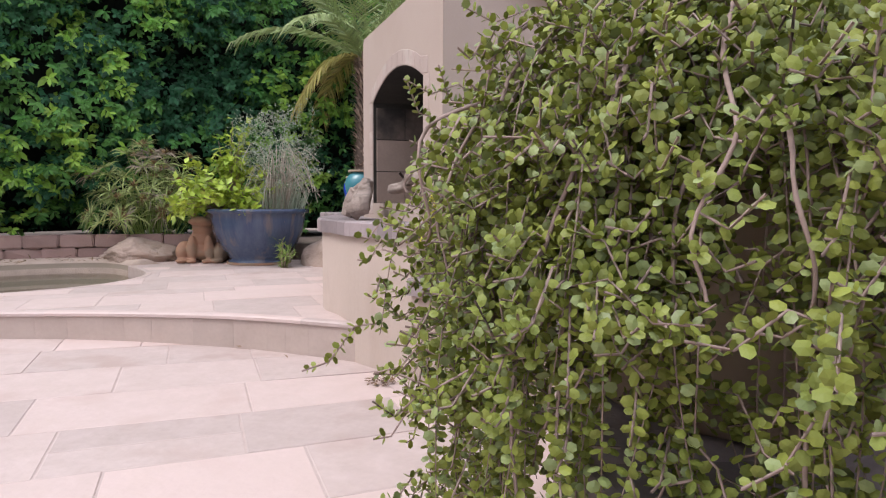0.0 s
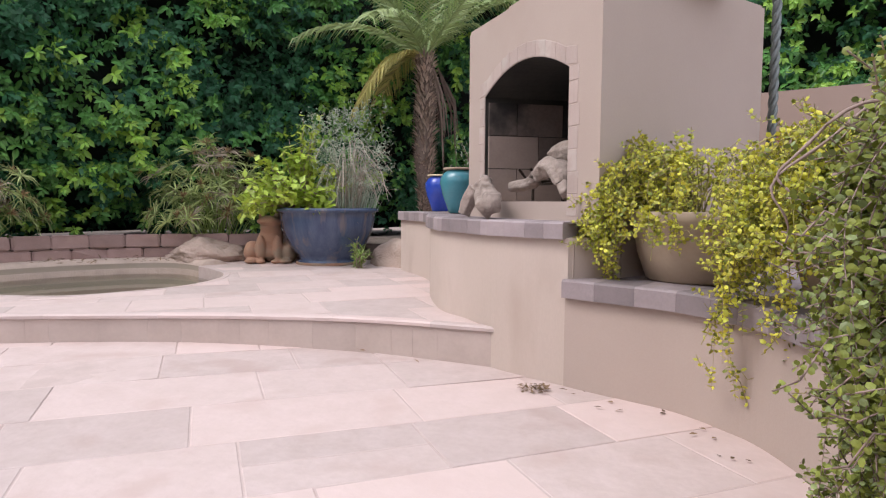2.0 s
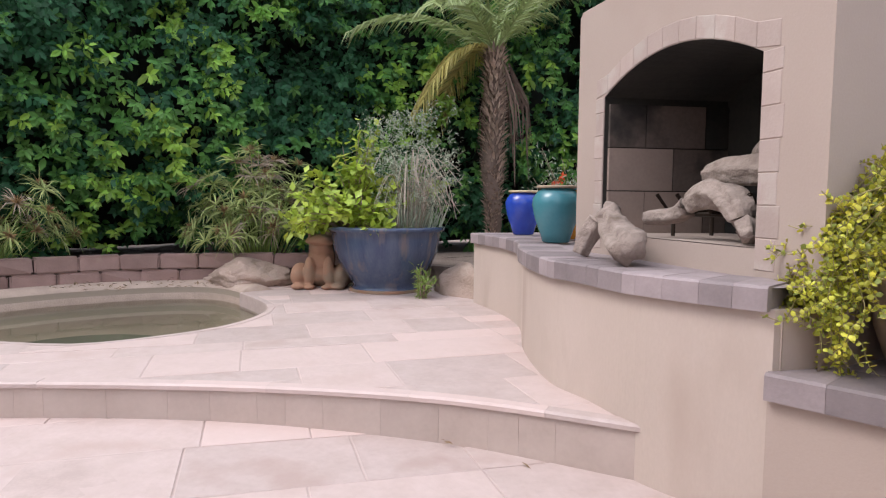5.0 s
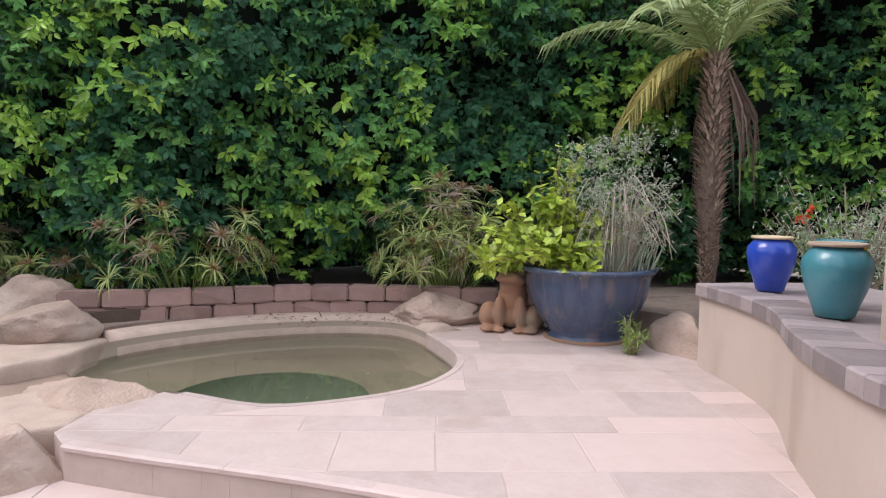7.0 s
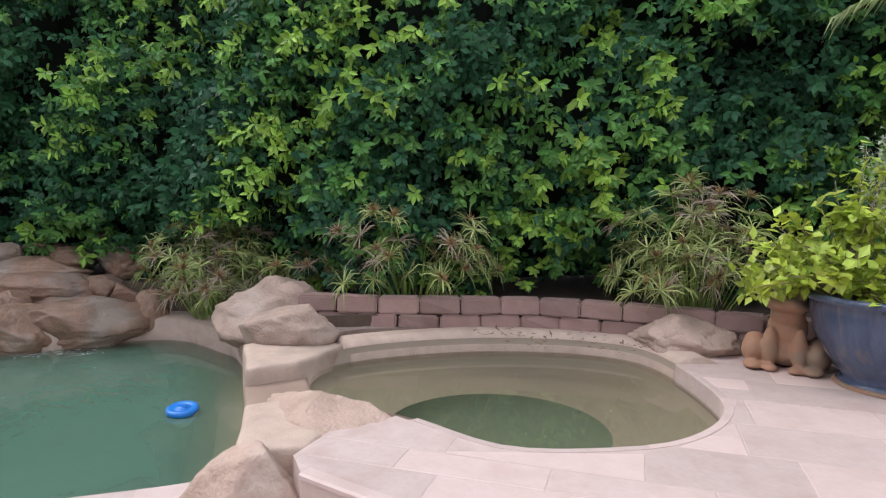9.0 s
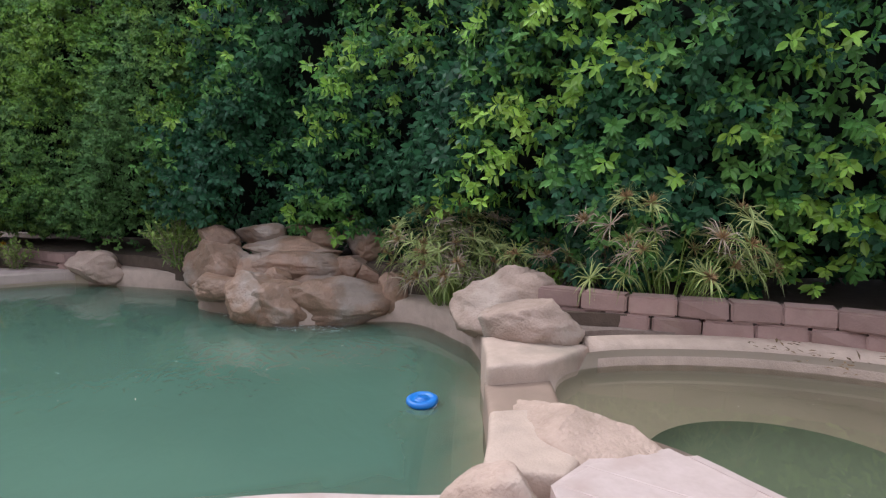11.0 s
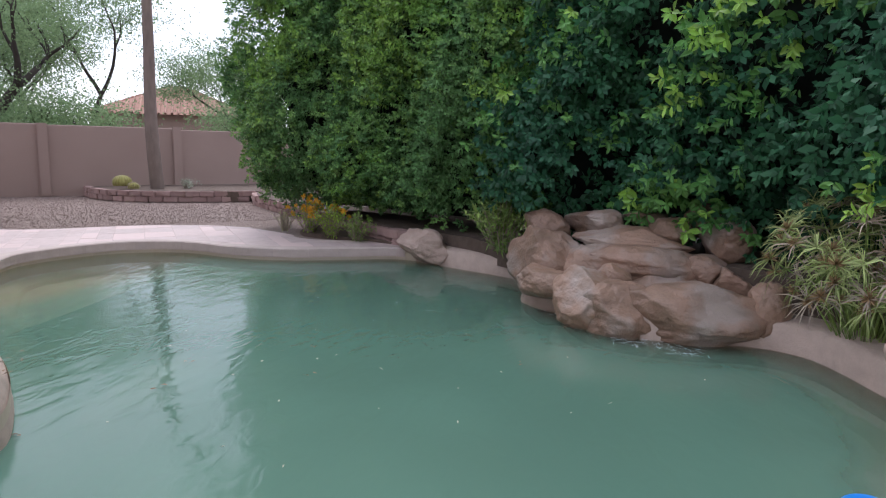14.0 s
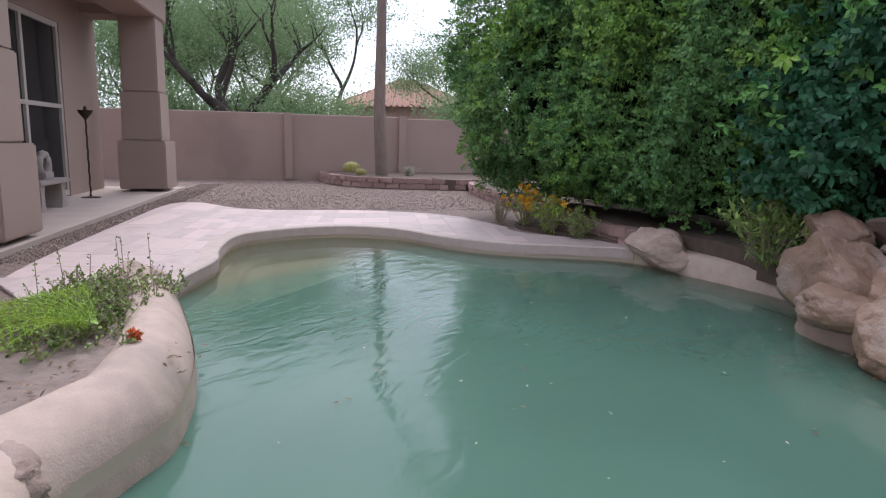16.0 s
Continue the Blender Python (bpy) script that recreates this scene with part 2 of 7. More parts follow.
def water_material(name, colour, clear, wave, scale):
    """Murky water: a glossy rippled skin, milky by the share that is not clear."""
    m = bpy.data.materials.new(name)
    m.use_nodes = True
    n, l = m.node_tree.nodes, m.node_tree.links
    b = n["Principled BSDF"]
    b.inputs["Base Color"].default_value = (*colour, 1)
    b.inputs["Roughness"].default_value, b.inputs["IOR"].default_value = 0.04, 1.33
    geo = n.new("ShaderNodeNewGeometry")
    mapping = n.new("ShaderNodeMapping")
    mapping.inputs["Rotation"].default_value = (0, 0, radians(30))
    mapping.inputs["Scale"].default_value = (1.0, 2.2, 1.0)
    l.new(geo.outputs["Position"], mapping.inputs["Vector"])
    ripple = n.new("ShaderNodeTexNoise")
    ripple.inputs["Scale"].default_value, ripple.inputs["Detail"].default_value, ripple.inputs["Distortion"].default_value = scale, 3, 0.6
    l.new(mapping.outputs["Vector"], ripple.inputs["Vector"])
    relief = n.new("ShaderNodeBump")
    relief.inputs["Strength"].default_value, relief.inputs["Distance"].default_value = wave, 0.02
    l.new(ripple.outputs["Fac"], relief.inputs["Height"])
    l.new(relief.outputs["Normal"], b.inputs["Normal"])
    tint = n.new("ShaderNodeTexNoise")
    tint.inputs["Scale"].default_value = 0.5
    l.new(geo.outputs["Position"], tint.inputs["Vector"])
    ramp = n.new("ShaderNodeValToRGB")
    ramp.color_ramp.elements[0].position, ramp.color_ramp.elements[1].position = 0.35, 0.65
    ramp.color_ramp.elements[0].color, ramp.color_ramp.elements[1].color = (*colour, 1), (*(c * 0.85 for c in colour), 1)
    l.new(tint.outputs["Fac"], ramp.inputs["Fac"])
    l.new(ramp.outputs["Color"], b.inputs["Base Color"])
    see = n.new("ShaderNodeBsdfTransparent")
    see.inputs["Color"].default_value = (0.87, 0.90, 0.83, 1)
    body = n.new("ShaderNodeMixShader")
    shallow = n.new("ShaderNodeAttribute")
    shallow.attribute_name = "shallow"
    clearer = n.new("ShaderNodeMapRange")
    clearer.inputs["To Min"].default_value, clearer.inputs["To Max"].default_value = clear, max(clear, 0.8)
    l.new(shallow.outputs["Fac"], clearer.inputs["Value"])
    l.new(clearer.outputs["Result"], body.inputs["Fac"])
    gloss = n.new("ShaderNodeBsdfGlossy")
    gloss.inputs["Roughness"].default_value = 0.03
    l.new(relief.outputs["Normal"], gloss.inputs["Normal"])
    l.new(b.outputs["BSDF"], body.inputs[1])
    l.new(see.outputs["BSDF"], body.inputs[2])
    fresnel = n.new("ShaderNodeFresnel")
    fresnel.inputs["IOR"].default_value = 1.33
    l.new(relief.outputs["Normal"], fresnel.inputs["Normal"])
    skin = n.new("ShaderNodeMixShader")
    l.new(fresnel.outputs["Fac"], skin.inputs["Fac"])
    l.new(body.outputs["Shader"], skin.inputs[1])
    l.new(gloss.outputs["BSDF"], skin.inputs[2])
    b.inputs["Specular IOR Level"].default_value = 0.0
    l.new(skin.outputs["Shader"], n["Material Output"].inputs["Surface"])
    return m


TRAVERTINE = material("travertine", (0.59, 0.48, 0.45), (0.495, 0.39, 0.36), 0.6, 9.0, 36, 0.8, 0.45, 0.006, spread=0.13, third=(0.475, 0.36, 0.325), third_scale=3.6, third_at=0.56, tint=(0.545, 0.42, 0.39))
TRAVERTINE_EDGE = material("travertine_edge", (0.55, 0.45, 0.40), (0.44, 0.35, 0.305), 0.65, 7.0, 50, 0.9, 0.3, 0.005, spread=0.05)
GROUT = material("grout", (0.55, 0.44, 0.41), (0.45, 0.355, 0.325), 0.9, 10, 90, 0.6, 0.3, 0.004)
STUCCO = material("stucco", (0.455, 0.365, 0.315), (0.40, 0.315, 0.27), 0.9, 1.6, 130, 0.9, 0.35, 0.004, third=(0.40, 0.31, 0.26), third_scale=1.1, third_at=0.6)
STUCCO_PALE = material("stucco_pale", (0.55, 0.45, 0.395), (0.46, 0.375, 0.32), 0.9, 2.2, 120, 0.9, 0.35, 0.004, third=(0.43, 0.34, 0.285), third_scale=2.4, third_at=0.54, stretch=(1.0, 1.0, 0.4))
STUCCO_HOUSE = material("stucco_house", (0.335, 0.25, 0.205), (0.29, 0.215, 0.176), 0.92, 0.8, 110, 0.8, 0.4, 0.006)
FENCE_STUCCO = material("fence_stucco", (0.34, 0.245, 0.205), (0.29, 0.205, 0.17), 0.92, 0.6, 90, 0.8, 0.4, 0.006, third=(0.26, 0.185, 0.155), third_scale=0.5, third_at=0.58)
PAVER = material("grey_paver", (0.31, 0.255, 0.255), (0.22, 0.18, 0.185), 0.85, 9, 90, 0.8, 0.45, 0.006, spread=0.3)
ARCH_BRICK = material("arch_brick", (0.47, 0.375, 0.335), (0.40, 0.31, 0.275), 0.88, 6, 90, 0.9, 0.5, 0.006, spread=0.07, third=(0.47, 0.40, 0.36), third_scale=7, third_at=0.52)
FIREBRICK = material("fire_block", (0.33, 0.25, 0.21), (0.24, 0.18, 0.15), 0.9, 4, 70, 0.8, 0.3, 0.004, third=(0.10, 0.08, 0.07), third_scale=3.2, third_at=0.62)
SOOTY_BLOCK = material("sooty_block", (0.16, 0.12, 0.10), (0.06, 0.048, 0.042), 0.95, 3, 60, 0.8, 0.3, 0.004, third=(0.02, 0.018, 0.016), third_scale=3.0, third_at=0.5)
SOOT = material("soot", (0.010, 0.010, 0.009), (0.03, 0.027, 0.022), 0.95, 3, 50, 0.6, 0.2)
BLOCK = material("garden_block", (0.37, 0.245, 0.215), (0.28, 0.18, 0.16), 0.92, 7, 70, 0.9, 0.7, 0.012, spread=0.14, third=(0.36, 0.25, 0.21), third_scale=5, third_at=0.56)
ROCK = material("boulder", (0.49, 0.365, 0.30), (0.33, 0.24, 0.19), 0.88, 5.0, 55, 0.7, 0.9, 0.03, spread=0.1, third=(0.49, 0.39, 0.33), third_scale=2.6, third_at=0.53)
FALL_ROCK = material("wet_boulder", (0.345, 0.215, 0.145), (0.205, 0.13, 0.09), 0.5, 5.0, 45, 0.7, 0.9, 0.03, spread=0.16, third=(0.34, 0.27, 0.225), third_scale=2.4, third_at=0.52)
WET_PLASTER = material("wet_plaster", (0.35, 0.25, 0.195), (0.25, 0.18, 0.14), 0.65, 4.0, 120, 0.9, 0.3, 0.004)
PLASTER = material("pool_plaster", (0.545, 0.42, 0.345), (0.43, 0.33, 0.27), 0.8, 9.0, 90, 0.7, 0.9, 0.012, third=(0.36, 0.29, 0.235), third_scale=1.6, third_at=0.58)
BASIN = material("basin_plaster", (0.56, 0.47, 0.36), (0.48, 0.40, 0.30), 0.85, 0.7, 40, 0.9, 0.1)
SPA_PLASTER = material("spa_plaster", (0.375, 0.305, 0.24), (0.315, 0.255, 0.20), 0.85, 1.6, 60, 0.9, 0.1)
DEEP = material("deep_basin", (0.18, 0.21, 0.15), (0.155, 0.185, 0.13), 0.9, 2, 30, 0.8, 0.1)
DRY_SOIL = material("dry_soil", (0.30, 0.235, 0.20), (0.19, 0.14, 0.115), 0.95, 14, 80, 0.9, 0.8, 0.02)
SOIL = material("soil", (0.135, 0.095, 0.07), (0.085, 0.06, 0.045), 0.95, 9, 70, 0.9, 0.8, 0.02)
GRAVEL = material("gravel", (0.29, 0.215, 0.18), (0.17, 0.122, 0.10), 0.95, 22, 60, 0.8, 1.0, 0.04, third=(0.34, 0.265, 0.225), third_scale=12, third_at=0.55)
SLAB = material("patio_slab", (0.45, 0.37, 0.32), (0.39, 0.31, 0.27), 0.8, 2, 60, 0.8, 0.15, 0.003)
BARK = material("bark", (0.055, 0.043, 0.034), (0.03, 0.023, 0.018), 0.95, 9, 45, 0.9, 0.9, 0.03, stretch=(1, 1, 0.25))
PALE_BARK = material("pale_bark", (0.22, 0.165, 0.135), (0.14, 0.105, 0.085), 0.95, 10, 60, 0.9, 0.7, 0.02, stretch=(1, 1, 0.3))
PALM_SHAG = material("palm_shag", (0.50, 0.38, 0.30), (0.33, 0.24, 0.19), 0.9, 14, 70, 0.9, 0.4, 0.01, island=0.4)
PALM_BARK = material("palm_bark", (0.20, 0.14, 0.11), (0.11, 0.075, 0.06), 0.95, 14, 70, 0.9, 0.8, 0.02, island=0.35)
GREEN_STEM = material("green_stem", (0.36, 0.33, 0.10), (0.28, 0.22, 0.10), 0.7, 20, 120, 0.8, 0.3, 0.003)
STEM = material("succulent_stem", (0.38, 0.28, 0.245), (0.25, 0.175, 0.15), 0.8, 20, 120, 0.8, 0.5, 0.004)
DRIFT = material("driftwood", (0.41, 0.33, 0.285), (0.22, 0.17, 0.145), 0.9, 16, 60, 0.8, 1.0, 0.02, third=(0.17, 0.125, 0.10), third_scale=9, third_at=0.58)
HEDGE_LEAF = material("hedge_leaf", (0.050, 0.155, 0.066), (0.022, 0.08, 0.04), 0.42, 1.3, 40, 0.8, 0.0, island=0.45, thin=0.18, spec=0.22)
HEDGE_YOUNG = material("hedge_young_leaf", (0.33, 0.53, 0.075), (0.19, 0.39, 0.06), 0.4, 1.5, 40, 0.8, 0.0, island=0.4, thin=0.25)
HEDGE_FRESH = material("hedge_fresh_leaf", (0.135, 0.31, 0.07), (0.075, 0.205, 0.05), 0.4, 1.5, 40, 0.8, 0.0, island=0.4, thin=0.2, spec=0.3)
SHRUB_FRESH = material("shrub_fresh_leaf", (0.18, 0.33, 0.085), (0.115, 0.235, 0.065), 0.5, 1.0, 40, 0.8, 0.0, island=0.4, thin=0.2, spec=0.22)
HEDGE_SHADE = material("hedge_shade", (0.0025, 0.005, 0.003), (0.004, 0.008, 0.004), 0.95, 3, 30, 0.8, 0.3)
SHRUB_YOUNG = material("shrub_young_leaf", (0.22, 0.38, 0.065), (0.13, 0.26, 0.05), 0.45, 1.0, 40, 0.8, 0.0, island=0.4, thin=0.2, spec=0.22)
SHRUB_LEAF = material("shrub_leaf", (0.13, 0.265, 0.085), (0.08, 0.175, 0.06), 0.6, 1.0, 40, 0.8, 0.0, island=0.4, thin=0.2, spec=0.22)
TREE_LEAF = material("tree_leaf", (0.235, 0.33, 0.16), (0.17, 0.26, 0.125), 0.6, 0.7, 20, 0.8, 0.0, island=0.3, thin=0.45, spec=0.22)
LIME_LEAF = material("lime_leaf", (0.45, 0.54, 0.07), (0.32, 0.44, 0.06), 0.45, 5, 40, 0.8, 0.0, island=0.4, thin=0.25)
GREY_LEAF = material("grey_leaf", (0.43, 0.48, 0.37), (0.33, 0.38, 0.28), 0.75, 8, 40, 0.8, 0.0, island=0.35, thin=0.15, spec=0.22)
STRAW = material("dry_stalk", (0.40, 0.33, 0.25), (0.30, 0.24, 0.18), 0.85, 9, 40, 0.8, 0.0, island=0.3)
PALE_STRAW = material("pale_stalk", (0.60, 0.52, 0.44), (0.46, 0.39, 0.32), 0.85, 9, 40, 0.8, 0.0, island=0.25)
REED_LEAF = material("reed_leaf", (0.30, 0.39, 0.13), (0.40, 0.44, 0.19), 0.8, 5, 40, 0.9, 0.0, island=0.4, thin=0.15, spec=0.22)
REED_BROWN = material("reed_brown", (0.38, 0.25, 0.12), (0.27, 0.18, 0.09), 0.85, 8, 40, 0.8, 0.0, island=0.35)
SUCCULENT = material("succulent_leaf", (0.37, 0.41, 0.083), (0.25, 0.30, 0.06), 0.5, 9, 60, 0.9, 0.0, island=0.25, thin=0.35)
SUCCULENT_PALE = material("succulent_pale_leaf", (0.34, 0.40, 0.16), (0.25, 0.31, 0.11), 0.42, 9, 60, 0.9, 0.0, island=0.25, thin=0.25)
SUCCULENT_GOLD = material("succulent_gold_leaf", (0.76, 0.71, 0.10), (0.56, 0.58, 0.08), 0.42, 7, 60, 0.9, 0.0, island=0.3, thin=0.4)
PALM_LEAF = material("palm_leaf", (0.28, 0.38, 0.15), (0.36, 0.42, 0.18), 0.5, 3, 40, 0.8, 0.0, island=0.3, thin=0.2)
PALM_DRY = material("palm_dry_leaf", (0.55, 0.46, 0.15), (0.42, 0.38, 0.12), 0.6, 3, 40, 0.8, 0.0, island=0.3, thin=0.2)
POT_TAN = material("tan_pot", (0.44, 0.34, 0.25), (0.35, 0.265, 0.19), 0.8, 3, 60, 0.9, 0.25, 0.003, third=(0.30, 0.22, 0.15), third_scale=5, third_at=0.56)
TERRACOTTA = material("terracotta", (0.38, 0.21, 0.135), (0.30, 0.17, 0.11), 0.85, 5, 60, 0.9, 0.3, 0.004, third=(0.27, 0.20, 0.14), third_scale=5, third_at=0.5)
BLUE_GLAZE = material("blue_glaze", (0.030, 0.048, 0.11), (0.085, 0.115, 0.18), 0.22, 9, 60, 0.9, 0.1, 0.003, spec=0.6, third=(0.13, 0.12, 0.14), third_scale=7, third_at=0.55, stretch=(1.6, 1.6, 0.18))
COBALT = material("cobalt_glaze", (0.018, 0.05, 0.36), (0.025, 0.075, 0.45), 0.2, 6, 50, 0.6, 0.03, 0.002, spec=0.6)
TEAL = material("teal_glaze", (0.045, 0.19, 0.235), (0.07, 0.235, 0.275), 0.25, 8, 60, 0.8, 0.04, 0.002, spec=0.6)
YELLOW_GLAZE = material("yellow_glaze", (0.62, 0.30, 0.02), (0.55, 0.25, 0.02), 0.25, 8, 60, 0.6, 0.03, 0.002)
CREAM_RIM = material("cream_rim", (0.62, 0.52, 0.34), (0.55, 0.45, 0.28), 0.4, 8, 60, 0.6, 0.05, 0.002)
IRON = material("dark_iron", (0.035, 0.028, 0.022), (0.06, 0.04, 0.03), 0.6, 20, 90, 0.8, 0.3, 0.003, metal=0.7)
ROPE = material("twisted_iron", (0.24, 0.26, 0.25), (0.15, 0.165, 0.16), 0.5, 20, 90, 0.8, 0.2, 0.003, metal=0.5)
FLOAT_BLUE = material("blue_plastic", (0.012, 0.17, 0.58), (0.015, 0.20, 0.62), 0.4, 6, 60, 0.5, 0.03)
FLOAT_WHITE = material("white_plastic", (0.66, 0.68, 0.68), (0.58, 0.60, 0.60), 0.45, 6, 60, 0.5, 0.03)
ROOF_TILE = material("clay_roof", (0.46, 0.27, 0.20), (0.36, 0.20, 0.15), 0.9, 4, 30, 0.9, 0.3, island=0.2)
FRAME_TAN = material("window_frame", (0.42, 0.37, 0.33), (0.38, 0.33, 0.29), 0.6, 4, 50, 0.5, 0.05)
SHUTTER = material("shutter_slat", (0.42, 0.41, 0.38), (0.36, 0.35, 0.33), 0.6, 4, 50, 0.5, 0.05)
ROOM_DARK = material("painted_room_dark", (0.03, 0.03, 0.032), (0.04, 0.04, 0.04), 0.9, 2, 20, 0.5, 0.0)
BENCH = material("cast_stone", (0.33, 0.29, 0.26), (0.26, 0.22, 0.20), 0.9, 6, 60, 0.9, 0.3, 0.005)
YELLOW_FLOWER = material("yellow_petal", (0.75, 0.42, 0.02), (0.65, 0.35, 0.02), 0.6, 8, 60, 0.6, 0.0, island=0.2, thin=0.2)
RED_FLOWER = material("red_petal", (0.70, 0.07, 0.02), (0.60, 0.10, 0.03), 0.6, 8, 60, 0.6, 0.0, island=0.2, thin=0.2)
PINK_FLOWER = material("magenta_petal", (0.55, 0.03, 0.20), (0.45, 0.03, 0.16), 0.6, 8, 60, 0.6, 0.0)
CACTUS = material("cactus_skin", (0.30, 0.27, 0.075), (0.22, 0.21, 0.06), 0.8, 20, 120, 0.9, 0.5, 0.01)
FERN = material("fern_green", (0.34, 0.48, 0.05), (0.25, 0.40, 0.045), 0.6, 6, 40, 0.8, 0.0, island=0.35, thin=0.2)
COVER_LEAF = material("ground_cover_leaf", (0.27, 0.37, 0.08), (0.185, 0.28, 0.065), 0.45, 8, 40, 0.8, 0.0, island=0.4, thin=0.15)
DEAD_LEAF = material("dead_leaf", (0.22, 0.145, 0.08), (0.14, 0.09, 0.05), 0.9, 9, 50, 0.8, 0.0, island=0.4)
PALE_LITTER = material("pale_litter", (0.55, 0.52, 0.42), (0.45, 0.42, 0.32), 0.8, 9, 50, 0.8, 0.0, island=0.3)
FOAM = material("foam", (0.75, 0.80, 0.80), (0.62, 0.70, 0.70), 0.5, 20, 60, 0.8, 0.3)
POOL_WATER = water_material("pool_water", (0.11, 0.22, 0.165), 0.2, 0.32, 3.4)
SPA_WATER = water_material("spa_water", (0.21, 0.215, 0.15), 0.95, 0.02, 1.2)
GLASS = bpy.data.materials.new("window_glass")
GLASS.use_nodes = True
GLASS.node_tree.nodes["Principled BSDF"].inputs["Base Color"].default_value = (0.02, 0.03, 0.035, 1)
GLASS.node_tree.nodes["Principled BSDF"].inputs["Roughness"].default_value = 0.03
GLASS.node_tree.nodes["Principled BSDF"].inputs["Transmission Weight"].default_value = 0.35

# ---- plan ----
DECK, WATER, SPA_LEVEL, HEARTH, SHELF = 0.2, -0.16, 0.09, 0.73, 0.48
U, V = Vector((0.824, 0.566)), Vector((-0.566, 0.824))
POOL = spline([(-4.3, 3.75), (-4.55, 3.0), (-4.65, 2.0), (-4.82, 1.1), (-5.1, 0.42), (-5.5, 0.24), (-5.75, 0.17), (-6.0, -0.02), (-6.25, -0.26), (-6.54, -0.61),
               (-7.0, -1.26), (-7.45, -1.92), (-8.33, -2.42), (-8.79, -2.88), (-9.6, -3.44), (-10.32, -3.38), (-10.99, -2.97), (-11.25, -2.2), (-11.0, -1.3),
               (-11.02, -0.48), (-11.3, 0.3), (-11.42, 0.9), (-10.98, 1.6), (-10.32, 2.53), (-9.5, 2.83), (-8.86, 2.95), (-8.38, 3.2), (-8.19, 3.78),
               (-8.2, 4.29), (-7.94, 4.63), (-7.3, 4.77), (-6.99, 4.8), (-6.5, 4.7), (-5.85, 4.45), (-5.1, 4.17), (-4.7, 4.03)], 4, True)
SPA = spline([(-4.05, 4.62), (-3.65, 4.69), (-3.44, 4.82), (-3.23, 5.13), (-3.12, 5.41), (-3.13, 5.77), (-3.26, 6.09), (-3.52, 6.35), (-3.87, 6.61),
              (-4.15, 6.76), (-4.42, 6.78), (-4.8, 6.57), (-5.2, 6.1), (-5.45, 5.5), (-5.5, 5.0), (-5.3, 4.68), (-4.85, 4.5), (-4.4, 4.5)], 5, True)
STEP = spline([(-3.82, 3.9), (-3.4, 4.03), (-2.74, 4.25), (-2.03, 4.42), (-1.37, 4.49), (-0.69, 4.42)], 8)
HEARTH_WALL = spline([(-1.93, 6.78), (-1.66, 6.42), (-1.43, 5.98), (-1.29, 5.38), (-1.09, 4.86), (-0.91, 4.65), (-0.7, 4.4), (-0.35, 4.2)], 8)
SHELF_WALL = spline([(-0.36, 4.2), (-0.12, 4.06), (0.07, 3.95), (0.21, 3.8), (0.32, 3.63), (0.41, 3.3), (0.44, 2.9), (0.43, 2.55), (0.46, 2.3), (0.56, 2.06), (0.75, 1.9), (1.3, 1.75)], 8)
FP_FL, FP_FR, FP_BR, FP_BL = Vector((-1.045, 5.435)), Vector((-0.225, 4.24)), Vector((0.64, 5.23)), Vector((-0.2, 6.2))

def stretch_of(loop, a, b):
    """The stretch of a closed line from the point nearest a to the one nearest b, along its order."""
    i = min(range(len(loop)), key=lambda k: (loop[k] - Vector(a)).length)
    j = min(range(len(loop)), key=lambda k: (loop[k] - Vector(b)).length)
    return loop[i:j + 1] if i <= j else loop[i:] + loop[:j + 1]


DEEP_AT, DEEP_R = Vector((-4.2, 5.3)), (0.65, 0.65)


def drain(x, y):
    """The lower patio falls away from the step: its height there."""
    return 0.05 * min(1.0, max(0.0, (-0.75 - x) / 1.7)) * min(1.0, max(0.0, (y - 1.8) / 2.0))


# ground: one sheet out to the horizon, with the pool's hole
far_loop = [Vector((260 * math.cos(a) - 4, 260 * math.sin(a))) for a in (2 * math.pi * i / 48 for i in range(48))]
pool_hole = offset_line(POOL, -0.14, True)
if inside(pool_hole[0].x, pool_hole[0].y, POOL):
    pool_hole = offset_line(POOL, 0.14, True)
spa_hole = offset_line(SPA, -0.1, True)
if inside(spa_hole[0].x, spa_hole[0].y, SPA):
    spa_hole = offset_line(SPA, 0.1, True)
OUT = -1 if pool_hole[0] == offset_line(POOL, -0.14, True)[0] else 1
SPA_OUT = -1 if spa_hole[0] == offset_line(SPA, -0.1, True)[0] else 1
bm = bmesh.new()
fill(bm, [far_loop, pool_hole, spa_hole], -0.03)
tagged(part("ground", bm, GRAVEL), "brown gravel ground of the yard", "ground", kind="structure")

# pool: basin, water
bm = bmesh.new()
strip(bm, [[(p.x, p.y, 0.0) for p in POOL], [(p.x, p.y, -0.3) for p in POOL], [(p.x, p.y, -0.36) for p in offset_line(POOL, -0.2 * OUT, True)], [(p.x, p.y, -0.55) for p in offset_line(POOL, -0.4 * OUT, True)], [(p.x, p.y, -1.3) for p in offset_line(POOL, -0.55 * OUT, True)]], False, True)
fill(bm, [offset_line(POOL, -0.55 * OUT, True)], -1.3)
lobe = stretch_of(POOL, (-7.45, -1.92), (-11.25, -2.2))
fill(bm, [lobe], -0.4)
strip(bm, [[(lobe[0].x, lobe[0].y, -0.4), (lobe[-1].x, lobe[-1].y, -0.4)], [(lobe[0].x, lobe[0].y, -1.3), (lobe[-1].x, lobe[-1].y, -1.3)]])
tagged(part("pool_basin", bm, BASIN, smooth=False), "tan plastered swimming pool basin", "pool", kind="structure")
bm = bmesh.new()
fill(bm, [POOL], WATER)
